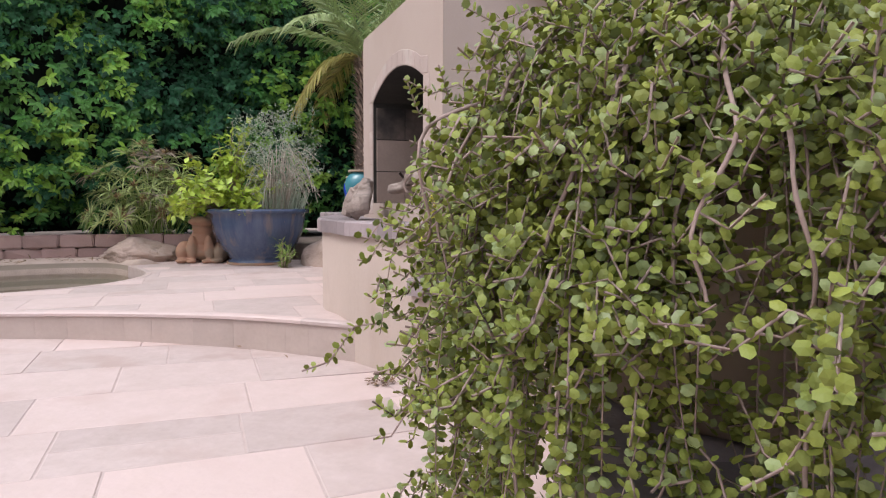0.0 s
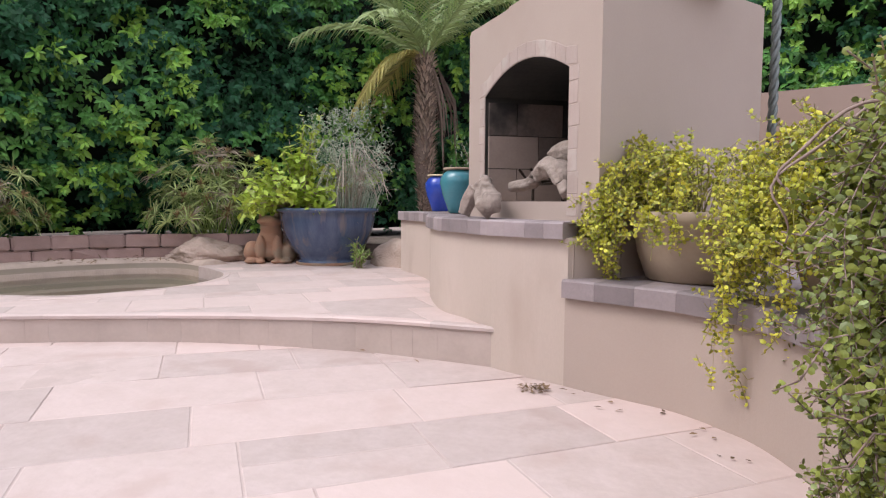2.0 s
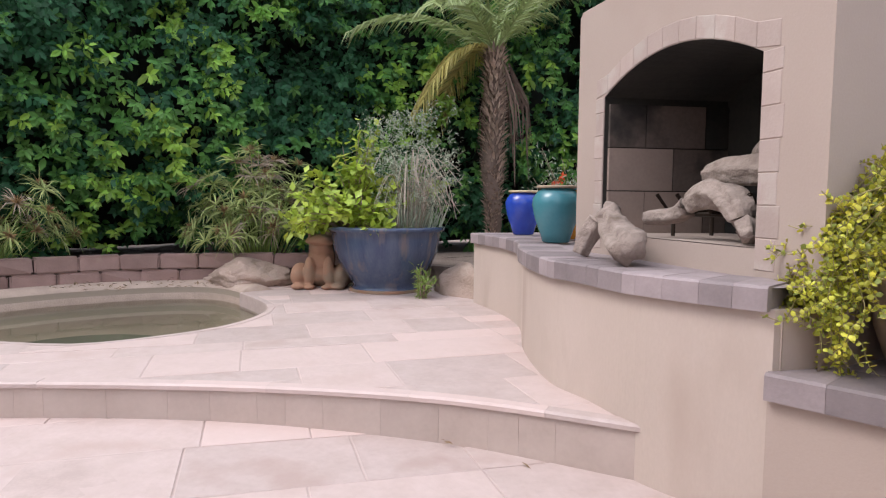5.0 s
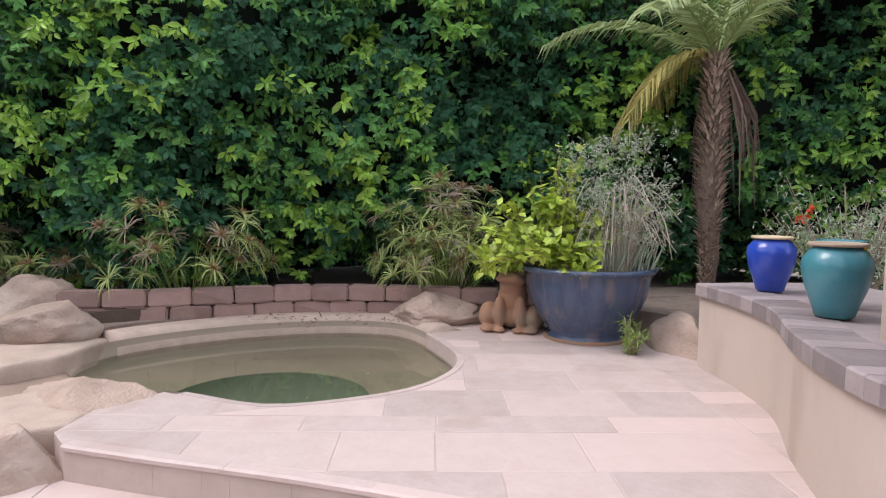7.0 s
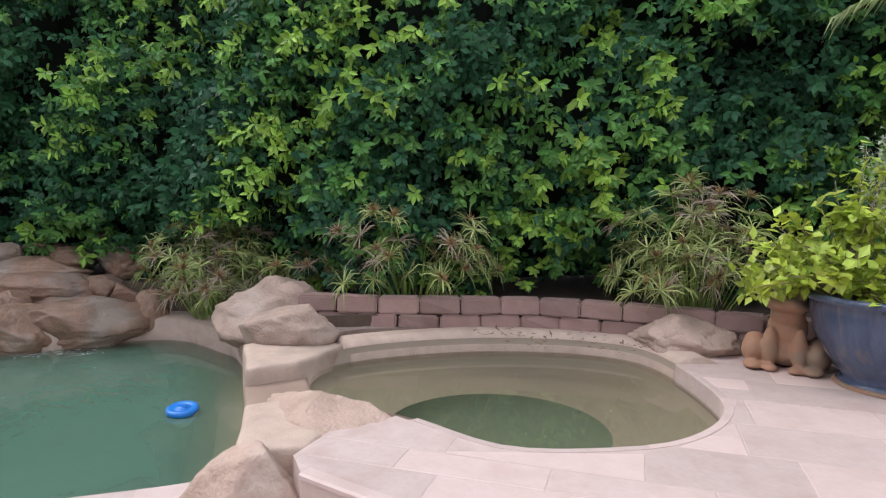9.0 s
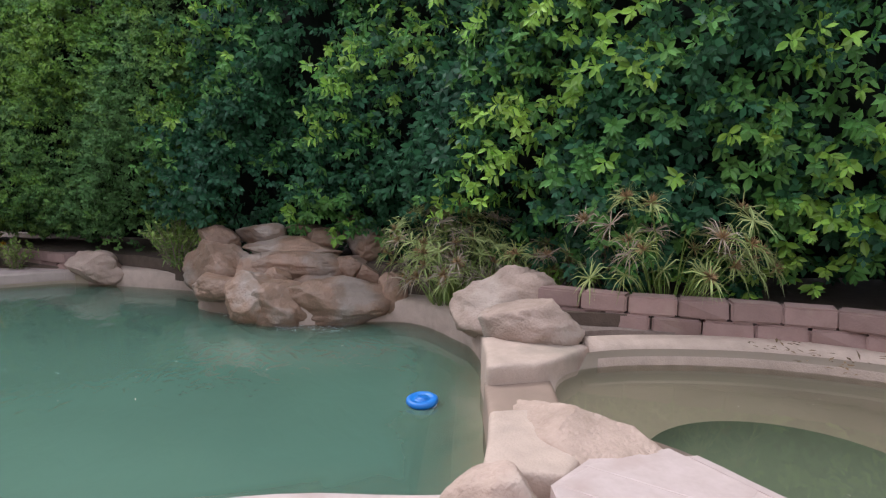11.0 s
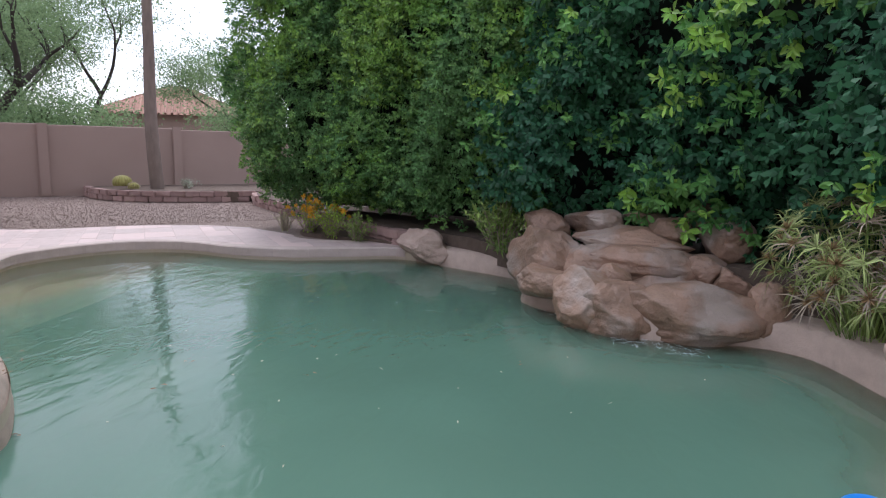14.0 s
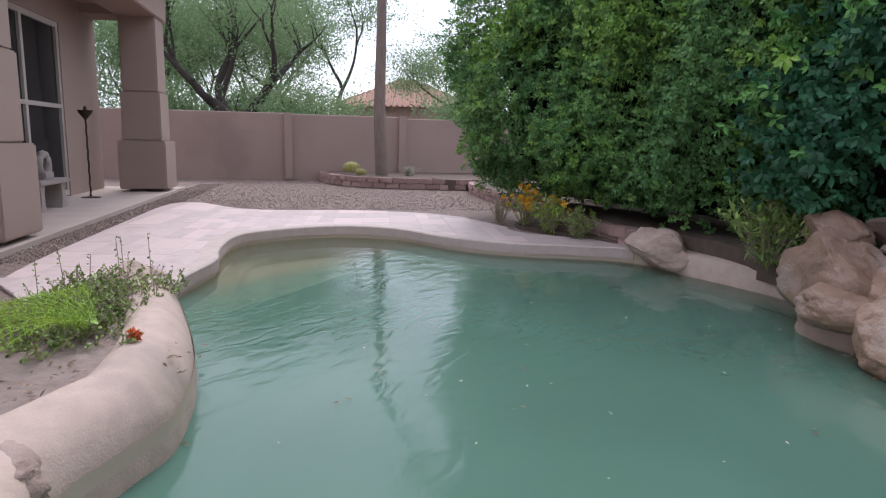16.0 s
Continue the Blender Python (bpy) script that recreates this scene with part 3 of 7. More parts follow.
for k in range(26):
    bmesh.ops.bisect_plane(bm, geom=bm.verts[:] + bm.edges[:] + bm.faces[:], plane_co=(-4.5 - 0.28 * k, 0, 0), plane_no=(1, 0, 0))
    bmesh.ops.bisect_plane(bm, geom=bm.verts[:] + bm.edges[:] + bm.faces[:], plane_co=(0, 4.6 - 0.32 * k, 0), plane_no=(0, 1, 0))
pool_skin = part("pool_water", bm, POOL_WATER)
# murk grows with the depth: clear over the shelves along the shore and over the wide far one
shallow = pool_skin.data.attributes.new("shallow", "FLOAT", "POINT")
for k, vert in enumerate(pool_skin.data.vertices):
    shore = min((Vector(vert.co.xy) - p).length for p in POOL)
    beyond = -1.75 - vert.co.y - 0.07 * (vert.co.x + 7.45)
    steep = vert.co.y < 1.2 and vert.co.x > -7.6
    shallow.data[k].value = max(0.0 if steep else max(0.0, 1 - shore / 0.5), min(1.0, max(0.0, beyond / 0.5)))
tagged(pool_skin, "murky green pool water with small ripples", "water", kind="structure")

# spa: bench, deep middle, water
bm = bmesh.new()
bench_in = [DEEP_AT + Vector((DEEP_R[0] * math.cos(a), DEEP_R[1] * math.sin(a))) for a in (2 * math.pi * i / 64 for i in range(64))]
turned = [min(range(64), key=lambda k: abs((bench_in[k] - DEEP_AT).angle_signed(p - DEEP_AT))) for p in SPA]
bench_at = [bench_in[k] for k in turned]
spill_side = lambda p: p.x < -4.3 and p.y < 4.45 + (-4.3 - p.x) * 0.42  # noqa: E731
strip(bm, [[(p.x, p.y, 0.06 if spill_side(p) else DECK - 0.005) for p in SPA], [(p.x, p.y, 0.055) for p in SPA],
           [(*p.lerp(q, 0.2), 0.0) for p, q in zip(SPA, bench_at)], [(*p.lerp(q, 0.6), -0.04) for p, q in zip(SPA, bench_at)], [(q.x, q.y, -0.05) for q in bench_at]], False, True)
tagged(part("spa_basin", bm, SPA_PLASTER, smooth=True), "tan plastered round spa basin with bench", "spa", kind="structure")
bm = bmesh.new()
strip(bm, [[(*DEEP_AT.lerp(p, k), z) for p in bench_in] for k, z in ((1.0, -0.05), (0.97, -0.08), (0.9, -0.13), (0.78, -0.17), (0.6, -0.19), (0.3, -0.2), (0.02, -0.2))], False, True)
tagged(part("spa_floor", bm, DEEP, smooth=True), "dark green floor of the spa", "spa", kind="structure")
bm = bmesh.new()
fill(bm, [SPA], SPA_LEVEL)
tagged(part("spa_water", bm, SPA_WATER), "still olive spa water", "water", kind="structure")

# plaster rims: round the back of the pool, round the back of the spa


def rim(name, line, lift, width, label, full=False):
    bm = bmesh.new()
    profile = [(-0.006, -0.6), (-0.006, lift * 0.55), (0.05 * width, lift * 0.85), (0.2 * width, lift), (0.6 * width, lift * 1.02), (0.92 * width, lift * 0.8), (width, lift * 0.4), (width, -0.6)]
    if full:
        profile = [(-0.006, -0.6), (-0.006, -0.12), (0.03 * width, 0.1 * lift), (0.13 * width, 0.5 * lift), (0.3 * width, 0.83 * lift), (0.5 * width, lift), (0.75 * width, lift * 1.02), (0.93 * width, lift * 0.9), (width, lift * 0.6), (width, -0.6)]
    sweep(bm, line, profile)
    return tagged(part(name, bm, PLASTER, smooth=True), label, "pool rim", kind="structure")


pool_back = stretch_of(POOL, (-11.3, 0.95), (-5.9, 4.45))
if OUT < 0:
    pool_back = pool_back[::-1]
rim("pool_rim", pool_back, 0.07, 0.42, "tan plaster rim along the pool")
planter_line = stretch_of(POOL, (-4.95, 0.7), (-7.3, -1.7))
if OUT < 0:
    planter_line = planter_line[::-1]
rim("planter_rim", planter_line, 0.2, 0.36, "rounded tan plaster rim of the planter", True)
spa_back = stretch_of(SPA, (-3.87, 6.61), (-5.5, 5.05))
if SPA_OUT < 0:
    spa_back = spa_back[::-1]
rim("spa_rim", spa_back, 0.235, 0.34, "tan plaster rim round the spa")

# lower patio slab and far deck slab under their tiles
near_edge = stretch_of(POOL, (-4.3, 3.75), (-4.95, 0.7))
if (near_edge[0] - Vector((-4.3, 3.75))).length > 0.5:
    near_edge = near_edge[::-1]
PATIO = [Vector(p) for p in ((-4.0, 4.6), (-0.6, 4.7), (1.6, 4.6), (4.5, 3.0), (4.5, -4.0), (-4.5, -4.0))] + near_edge[::-1]
bm = bmesh.new()
fill(bm, [PATIO], -0.002)
for k in range(14):
    bmesh.ops.bisect_plane(bm, geom=bm.verts[:] + bm.edges[:] + bm.faces[:], plane_co=(-0.75 - 0.3 * k, 0, 0), plane_no=(1, 0, 0))
    bmesh.ops.bisect_plane(bm, geom=bm.verts[:] + bm.edges[:] + bm.faces[:], plane_co=(0, 1.8 + 0.22 * k, 0), plane_no=(0, 1, 0))
for vert in bm.verts:
    vert.co.z += drain(vert.co.x, vert.co.y) * 0.96
PATIO_BED = tagged(part("patio", bm, GROUT), "pinkish travertine patio paving", "patio", kind="structure")
far_edge = stretch_of(POOL, (-7.4, -1.85), (-11.4, 0.85))
FAR_BACK = spline([(-12.0, 0.85), (-11.95, -0.63), (-12.5, -1.3), (-13.05, -2.44), (-12.8, -3.8), (-11.75, -5.3), (-11.95, -6.75), (-11.4, -6.93), (-9.46, -5.41), (-7.04, -3.37), (-6.6, -2.6)], 5)
FAR = far_edge + FAR_BACK
bm = bmesh.new()
fill(bm, [FAR], -0.002)
FAR_BED = tagged(part("far_deck", bm, GROUT), "pale travertine deck beside the pool", "deck", kind="structure")

# raised deck: slab with a tiled riser
deck_loop = STEP + [Vector((-0.5, 4.7)), Vector((-0.8, 5.6)), Vector((-1.5, 6.9)), Vector((-2.2, 7.3)), Vector((-3.2, 7.5)), Vector((-3.95, 6.95))]
inner = [p for p in SPA]
k0 = min(range(len(inner)), key=lambda k: (inner[k] - Vector((-3.9, 6.63))).length)
k1 = min(range(len(inner)), key=lambda k: (inner[k] - Vector((-4.05, 4.62))).length)
arc = (inner[k1:k0 + 1] if k1 <= k0 else inner[k1:] + inner[:k0 + 1])[::-1]
deck_loop += arc + [Vector((-4.15, 4.2)), Vector((-4.0, 3.95))]
bm = bmesh.new()
fill(bm, [deck_loop], DECK - 0.002)
strip(bm, [[(p.x, p.y, DECK - 0.002) for p in deck_loop], [(p.x, p.y, -0.02) for p in deck_loop]], False, True)
DECK_BED = tagged(part("raised_deck", bm, GROUT), "raised travertine deck by the spa, one step up", "deck", kind="structure")

# hearth wall and shelf wall
bm = bmesh.new()
back = [FP_FR + Vector((0.1, 0.1)), Vector((0.2, 5.2)), Vector((-0.3, 6.3)), Vector((-1.2, 7.4)), Vector((-1.75, 7.0))]
hearth_loop = HEARTH_WALL + back
fill(bm, [hearth_loop], HEARTH - 0.07)
strip(bm, [[(p.x, p.y, HEARTH - 0.07) for p in hearth_loop], [(p.x, p.y, -0.05) for p in hearth_loop]], False, True)
hearth = tagged(part("hearth_wall", bm, STUCCO_PALE), "curved cream stucco wall of the raised hearth", "wall", kind="structure")
bm = bmesh.new()
shelf_loop = SHELF_WALL + [Vector(p) for p in ((1.6, 2.1), (1.5, 4.5), (0.9, 5.2), (0.3, 4.9))]
fill(bm, [shelf_loop], SHELF - 0.075)
strip(bm, [[(p.x, p.y, SHELF - 0.075) for p in shelf_loop], [(p.x, p.y, -0.05) for p in shelf_loop]], False, True)
tagged(part("shelf_wall", bm, STUCCO), "curved tan stucco seat wall that carries the potted plants", "wall", kind="structure")
bm = bmesh.new()
sweep(bm, [Vector((-0.335, 4.215)), Vector((-0.30, 4.28)), Vector((0.15, 4.62))], [(-0.01, -0.02), (0.12, -0.02), (0.12, HEARTH - 0.09), (-0.01, HEARTH - 0.09)])
tagged(part("hearth_end", bm, STUCCO), "stucco end of the hearth wall", "wall", kind="structure")

# retaining bed behind the spa, planter bed, far beds: soil sheets
def soil(name, points, z, label, steps=4, surface=None):
    bm = bmesh.new()
    loop = spline(points, steps, True)
    fill(bm, [loop], z)
    strip(bm, [[(p.x, p.y, z) for p in loop], [(p.x, p.y, -0.04) for p in loop]], False, True)
    bmesh.ops.subdivide_edges(bm, edges=[e for e in bm.edges if e.calc_length() > 0.4], cuts=2)
    for v in bm.verts:
        if v.co.z > z - 0.01:
            v.co.z += 0.03 * noise.noise(v.co * 1.7)
    return tagged(part(name, bm, surface or SOIL, smooth=True), label, "soil", kind="structure")


soil("back_bed", [(-6.3, 5.1), (-5.7, 5.85), (-5.25, 6.6), (-4.6, 7.1), (-3.8, 7.45), (-2.6, 7.75), (-1.8, 7.3), (0.5, 7.2), (0.5, 11.5), (-8.0, 11.0), (-12.0, 6.0), (-9.6, 4.2), (-7.6, 5.3)], 0.33, "dark soil and leaf litter under the hedge")
soil("spa_edge_bed", [(-5.8, 5.0), (-5.85, 5.4), (-5.3, 6.4), (-4.7, 6.95), (-4.0, 7.15), (-3.9, 7.4), (-4.9, 7.2), (-5.6, 6.5), (-6.2, 5.4)], 0.235, "dry littered soil strip below the block wall", surface=DRY_SOIL)
soil("far_bed", [(-11.5, 1.3), (-12.1, 0.35), (-13.6, -0.75), (-15.4, -2.4), (-17.6, -4.1), (-20.5, -4.5), (-20.0, 2.0), (-13.0, 6.0), (-9.8, 3.6)], 0.22, "soil of the raised bed under the shrubs")
soil("flower_bed", [(-11.55, 1.0), (-11.95, 0.2), (-12.4, -0.9), (-13.1, -1.1), (-13.4, -0.8), (-12.3, 0.3), (-11.7, 1.2)], 0.03, "soil bed with flowers beside the deck")
soil("tree_bed", [(-19.3, -9.4), (-18.5, -9.4), (-17.6, -8.0), (-17.4, -6.8), (-17.8, -5.6), (-18.3, -4.6), (-21.5, -4.0), (-21.6, -7.0)], 0.24, "soil of the raised tree bed")
soil("planter_soil", [(-5.15, 0.2), (-5.55, 0.0), (-6.0, -0.35), (-6.4, -0.8), (-6.85, -1.5), (-7.0, -2.0), (-6.3, -1.7), (-5.7, -1.1), (-5.2, -0.5), (-4.9, 0.0)], 0.13, "dry soil and litter of the poolside planter", surface=DRY_SOIL)

soil("palm_bed", [(-2.75, 7.75), (-2.2, 7.5), (-1.85, 7.15), (-1.2, 7.5), (0.3, 7.4), (0.3, 8.4), (-1.2, 8.9), (-2.4, 9.3), (-3.1, 8.6)], 0.385, "dry brown soil bank round the palm", surface=DRY_SOIL)

# house slab
HO, HE1, HE2 = Vector((-8.23, -4.99)), Vector((-0.776, -0.631)), Vector((0.631, -0.776))


def hp(a, b):
    return HO + HE1 * a + HE2 * b


bm = bmesh.new()
loop = [hp(-4, -0.06), hp(7.3, -0.06), hp(7.3, 5), hp(-4, 5)]
fill(bm, [loop], 0.03)
strip(bm, [[(p.x, p.y, 0.03) for p in loop], [(p.x, p.y, -0.05) for p in loop]], False, True)
tagged(part("house_patio", bm, SLAB), "plain concrete slab under the house porch", "patio", kind="structure")
HOUSE = pose(HO.x, HO.y, 0.03, 0, 0, math.degrees(math.atan2(HE1.y, HE1.x)))


# ---- fireplace ----
def fireplace():
    ob = thing("outdoor_fireplace", "tan stucco outdoor fireplace with arched brick-edged firebox", "fireplace")
    d = (FP_FR - FP_FL).normalized()
    n = Vector((d.y, -d.x))
    if n.dot(FP_BR - FP_FR) < 0:
        n = -n
    width = (FP_FR - FP_FL).length
    s0, s1, zs, rise, zb, top = 0.24, 1.19, 1.45, 0.125, HEARTH + 0.09, 1.89

    def at(s, deep, z):
        p = FP_FL + d * s + n * deep
        return (p.x, p.y, z)

    arch = [(s0 + (s1 - s0) * i / 16, zs + rise * (1 - (2 * i / 16 - 1) ** 2)) for i in range(17)]
    bm = bmesh.new()
    # front face round the opening
    vs = lambda pts, deep: [bm.verts.new(at(s, deep, z)) for s, z in pts]  # noqa: E731
    low = HEARTH - 0.03
    left = vs([(0, low), (s0, low), (s0, zs), (0, zs)], 0)
    bm.faces.new(left)
    bm.faces.new(vs([(s1, low), (width, low), (width, zs), (s1, zs)], 0))
    bm.faces.new(vs([(0, zs), (s0, zs), (s0, top), (0, top)], 0))
    bm.faces.new(vs([(s1, zs), (width, zs), (width, top), (s1, top)], 0))
    bm.faces.new(vs([(s0, low), (s1, low), (s1, zb), (s0, zb)], 0))
    for (a, za), (b, zb2) in zip(arch, arch[1:]):
        bm.faces.new(vs([(a, za), (b, zb2), (b, top), (a, top)], 0))
    # sides, back, top
    bl, br = Vector((FP_BL.x, FP_BL.y)), Vector((FP_BR.x, FP_BR.y))
    quad = lambda a, b: bm.faces.new([bm.verts.new((a.x, a.y, 0.3)), bm.verts.new((b.x, b.y, 0.3)), bm.verts.new((b.x, b.y, top)), bm.verts.new((a.x, a.y, top))])  # noqa: E731
    quad(FP_FR, br), quad(br, bl), quad(bl, FP_FL)
    bm.faces.new([bm.verts.new((p.x, p.y, top)) for p in (FP_FL, FP_FR, br, bl)])
    # stepped shoulder and chimney
    ca = [FP_FL.lerp(FP_FR, 0.3) + n * 0.03, FP_FL.lerp(FP_FR, 0.97) + n * 0.03, FP_FL.lerp(FP_FR, 0.97) + n * 0.85, FP_FL.lerp(FP_FR, 0.3) + n * 0.85]
    cb = [FP_FL.lerp(FP_FR, 0.36) + n * 0.12, FP_FL.lerp(FP_FR, 0.86) + n * 0.12, FP_FL.lerp(FP_FR, 0.86) + n * 0.75, FP_FL.lerp(FP_FR, 0.36) + n * 0.75]
    strip(bm, [[(p.x, p.y, top - 0.01) for p in ca], [(p.x, p.y, top + 0.04) for p in ca], [(p.x, p.y, top + 0.05) for p in cb], [(p.x, p.y, 3.4) for p in cb]], False, True)
    bm.faces.new([bm.verts.new((p.x, p.y, 3.4)) for p in cb])
    bmesh.ops.remove_doubles(bm, verts=bm.verts, dist=0.0008)
    bmesh.ops.recalc_face_normals(bm, faces=bm.faces)
    sharp = [e for e in bm.edges if len(e.link_faces) == 2 and e.calc_face_angle(0) > 0.8]
    bmesh.ops.bevel(bm, geom=sharp, offset=0.018, segments=3, affect="EDGES")
    part("body", bm, STUCCO, ob)
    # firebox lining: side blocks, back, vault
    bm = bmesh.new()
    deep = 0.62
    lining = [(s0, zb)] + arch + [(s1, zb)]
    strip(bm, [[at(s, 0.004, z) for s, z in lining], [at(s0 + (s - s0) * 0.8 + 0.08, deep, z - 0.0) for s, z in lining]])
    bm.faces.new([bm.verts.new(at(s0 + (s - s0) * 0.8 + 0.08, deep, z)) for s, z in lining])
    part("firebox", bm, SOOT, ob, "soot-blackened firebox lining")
    bm = bmesh.new()
    bm.faces.new([bm.verts.new(at(s, e, zb + 0.003)) for s, e in ((s0, 0), (s1, 0), (s1, deep), (s0, deep))])
    part("firebox_floor", bm, SLAB, ob)
    # block courses on the left cheek and the back
    random.seed(5)
    z = zb
    row = 0
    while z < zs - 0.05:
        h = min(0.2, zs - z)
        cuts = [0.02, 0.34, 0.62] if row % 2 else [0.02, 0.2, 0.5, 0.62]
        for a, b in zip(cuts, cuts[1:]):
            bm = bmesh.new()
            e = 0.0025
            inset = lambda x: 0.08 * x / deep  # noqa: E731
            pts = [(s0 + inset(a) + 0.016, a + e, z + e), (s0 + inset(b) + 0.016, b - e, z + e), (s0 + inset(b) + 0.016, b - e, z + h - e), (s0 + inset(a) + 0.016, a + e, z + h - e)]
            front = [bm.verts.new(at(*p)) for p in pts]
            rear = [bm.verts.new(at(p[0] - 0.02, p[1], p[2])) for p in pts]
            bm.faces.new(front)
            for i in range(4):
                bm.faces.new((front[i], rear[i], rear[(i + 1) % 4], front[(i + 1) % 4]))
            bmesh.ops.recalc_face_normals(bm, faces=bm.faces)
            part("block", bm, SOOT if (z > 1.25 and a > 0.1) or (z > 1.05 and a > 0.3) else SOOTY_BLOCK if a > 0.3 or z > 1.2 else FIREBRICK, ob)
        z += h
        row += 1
    # brick edging: right jamb, left jamb, arch
    def brick(pts):
        bm = bmesh.new()
        front = [bm.verts.new(at(s, -0.003, z)) for s, z in pts]
        rear = [bm.verts.new(at(s, 0.02, z)) for s, z in pts]
        bm.faces.new(front)
        for i in range(4):
            bm.faces.new((front[i], rear[i], rear[(i + 1) % 4], front[(i + 1) % 4]))
        bmesh.ops.recalc_face_normals(bm, faces=bm.faces)
        bmesh.ops.bevel(bm, geom=[e for e in bm.edges if all(abs((Vector(v.co.xy) - FP_FL).dot(n) + 0.003) < 1e-4 for v in e.verts)], offset=0.0025, segments=1, affect="EDGES")
        part("brick", bm, ARCH_BRICK, ob)

    z, k = low + 0.05, 0
    while z < zs - 0.02:
        h = min(0.105, zs - z)
        w = (0.085, 0.095, 0.08)[k % 3]
        brick([(s1 + 0.001, z + 0.001), (s1 + w, z + 0.001), (s1 + w, z + h - 0.0015), (s1 + 0.001, z + h - 0.0015)])
        brick([(s0 - w * 0.8, z + 0.001), (s0 - 0.001, z + 0.001), (s0 - 0.001, z + h - 0.0015), (s0 - w * 0.8, z + h - 0.0015)])
        z, k = z + h, k + 1
    crown = [(s0 - 0.07 + (s1 - s0 + 0.14) * i / 11, 0) for i in range(12)]
    high = lambda s: zs + rise * (1 - min(1.0, abs((s - s0) / (s1 - s0) * 2 - 1)) ** 2)  # noqa: E731
    for (a, _), (b, _) in zip(crown, crown[1:]):
        a2, b2 = min(max(a, s0 - 0.068), s1 + 0.07), min(max(b, s0 - 0.068), s1 + 0.07)
        brick([(a2 + 0.0008, high(a2) + 0.002), (b2 - 0.0008, high(b2) + 0.002), (b2 - 0.0008, high(b2) + 0.085), (a2 + 0.0008, high(a2) + 0.085)])
    return ob


fireplace()


# ---- boulders ----
def rock_mesh(seed, size, rough=0.24, flat=7, detail=4):
    """A weathered stone: a ball cut by a few planes, then roughened at two scales."""
    r = random.Random(seed)
    bm = bmesh.new()
    bmesh.ops.create_icosphere(bm, subdivisions=detail, radius=1.0)
    cuts = []
    for _ in range(flat):
        v = Vector((r.uniform(-1, 1), r.uniform(-1, 1), r.uniform(-0.6, 1))).normalized()
        cuts.append((v, r.uniform(0.55, 0.82)))
    shift = Vector((r.uniform(0, 50), r.uniform(0, 50), r.uniform(0, 50)))
    for v in bm.verts:
        p = v.co.copy()
        for n, far in cuts:
            over = p.dot(n) - far
            if over > 0:
                p -= n * over * 0.97
        split = abs(noise.noise(Vector((p.x * 0.8, p.y * 0.8, p.z * 2.6)) + shift))
        k = 1 + rough * 0.8 * noise.noise(p * 1.3 + shift) + rough * 0.4 * noise.noise(p * 3.1 + shift) + rough * 0.22 * noise.noise(p * 7 + shift) + rough * 0.12 * noise.noise(p * 17 + shift)
        k -= max(0.0, 0.07 - split) * rough * 5
        p *= k
        v.co = Vector((p.x * size[0], p.y * size[1], p.z * size[2]))
    return bm


def boulder(x, y, z, sx, sy, sz, turn, seed, surface, label, tilt=0, name="boulder", group="", rough=0.24, flat=8, detail=5):
    ob = part(name, rock_mesh(seed, (sx / 2, sy / 2, sz / 2), rough, flat, detail), surface, None, "", True)
    ob.matrix_basis = pose(x, y, z, tilt, 0, turn)
    return tagged(ob, label, "boulder", group)


SPA_ROCKS = "boulders round the spa"
boulder(-6.7, 5.02, 0.22, 1.0, 0.8, 0.7, 35, 21, ROCK, "tall pale tan boulder at the pool's back corner", 14, group=SPA_ROCKS)
boulder(-6.05, 4.86, 0.275, 0.86, 0.62, 0.5, 34, 12, ROCK, "smooth tan boulder leaning on a taller one", -4, group=SPA_ROCKS, rough=0.14)
boulder(-4.45, 4.31, 0.155, 1.02, 0.5, 0.25, 10, 14, ROCK, "flat grey-tan rock at the spa's lip", group=SPA_ROCKS, rough=0.15)
boulder(-4.02, 3.80, -0.03, 0.6, 0.62, 0.6, 30, 15, ROCK, "rounded orange-tan boulder at the deck's corner", group=SPA_ROCKS, rough=0.14)
boulder(-4.12, 7.0, 0.24, 0.85, 0.5, 0.36, 35, 16, ROCK, "low pale rock beside the terracotta figure", 5, group=SPA_ROCKS)
boulder(-2.1, 7.27, 0.2, 1.0, 0.5, 0.6, -52, 17, ROCK, "pale plastered rock between the pot and the hearth", group=SPA_ROCKS, rough=0.1)
boulder(-5.06, 0.1, 0.04, 0.52, 0.55, 0.44, 10, 18, ROCK, "tan boulder at the planter's end", group=SPA_ROCKS)
boulder(-7.05, -1.75, 0.1, 0.8, 0.5, 0.34, 55, 19, ROCK, "low tan rock at the planter's far end", group=SPA_ROCKS, rough=0.12)
# plaster divider between spa and pool: two blocks and the low sill over which the spa spills
def divider(name, points, top, label, wear, surface=PLASTER):
    bm = bmesh.new()
    low = [bm.verts.new((x, y, -0.5)) for x, y in points]
    high = [bm.verts.new((x, y, top)) for x, y in points]
    bm.faces.new(high)
    bm.faces.new(low[::-1])
    for i in range(len(points)):
        j = (i + 1) % len(points)
        bm.faces.new((low[i], low[j], high[j], high[i]))
    bmesh.ops.recalc_face_normals(bm, faces=bm.faces)
    ob = part(name, bm, surface, smooth=True)
    melt = ob.modifiers.new("melt", "REMESH")
    melt.mode, melt.voxel_size, melt.use_smooth_shade = "VOXEL", 0.018, True
    calm = ob.modifiers.new("calm", "SMOOTH")
    calm.factor, calm.iterations = 0.5, wear
    return tagged(ob, label, "spillway", "spillway blocks")


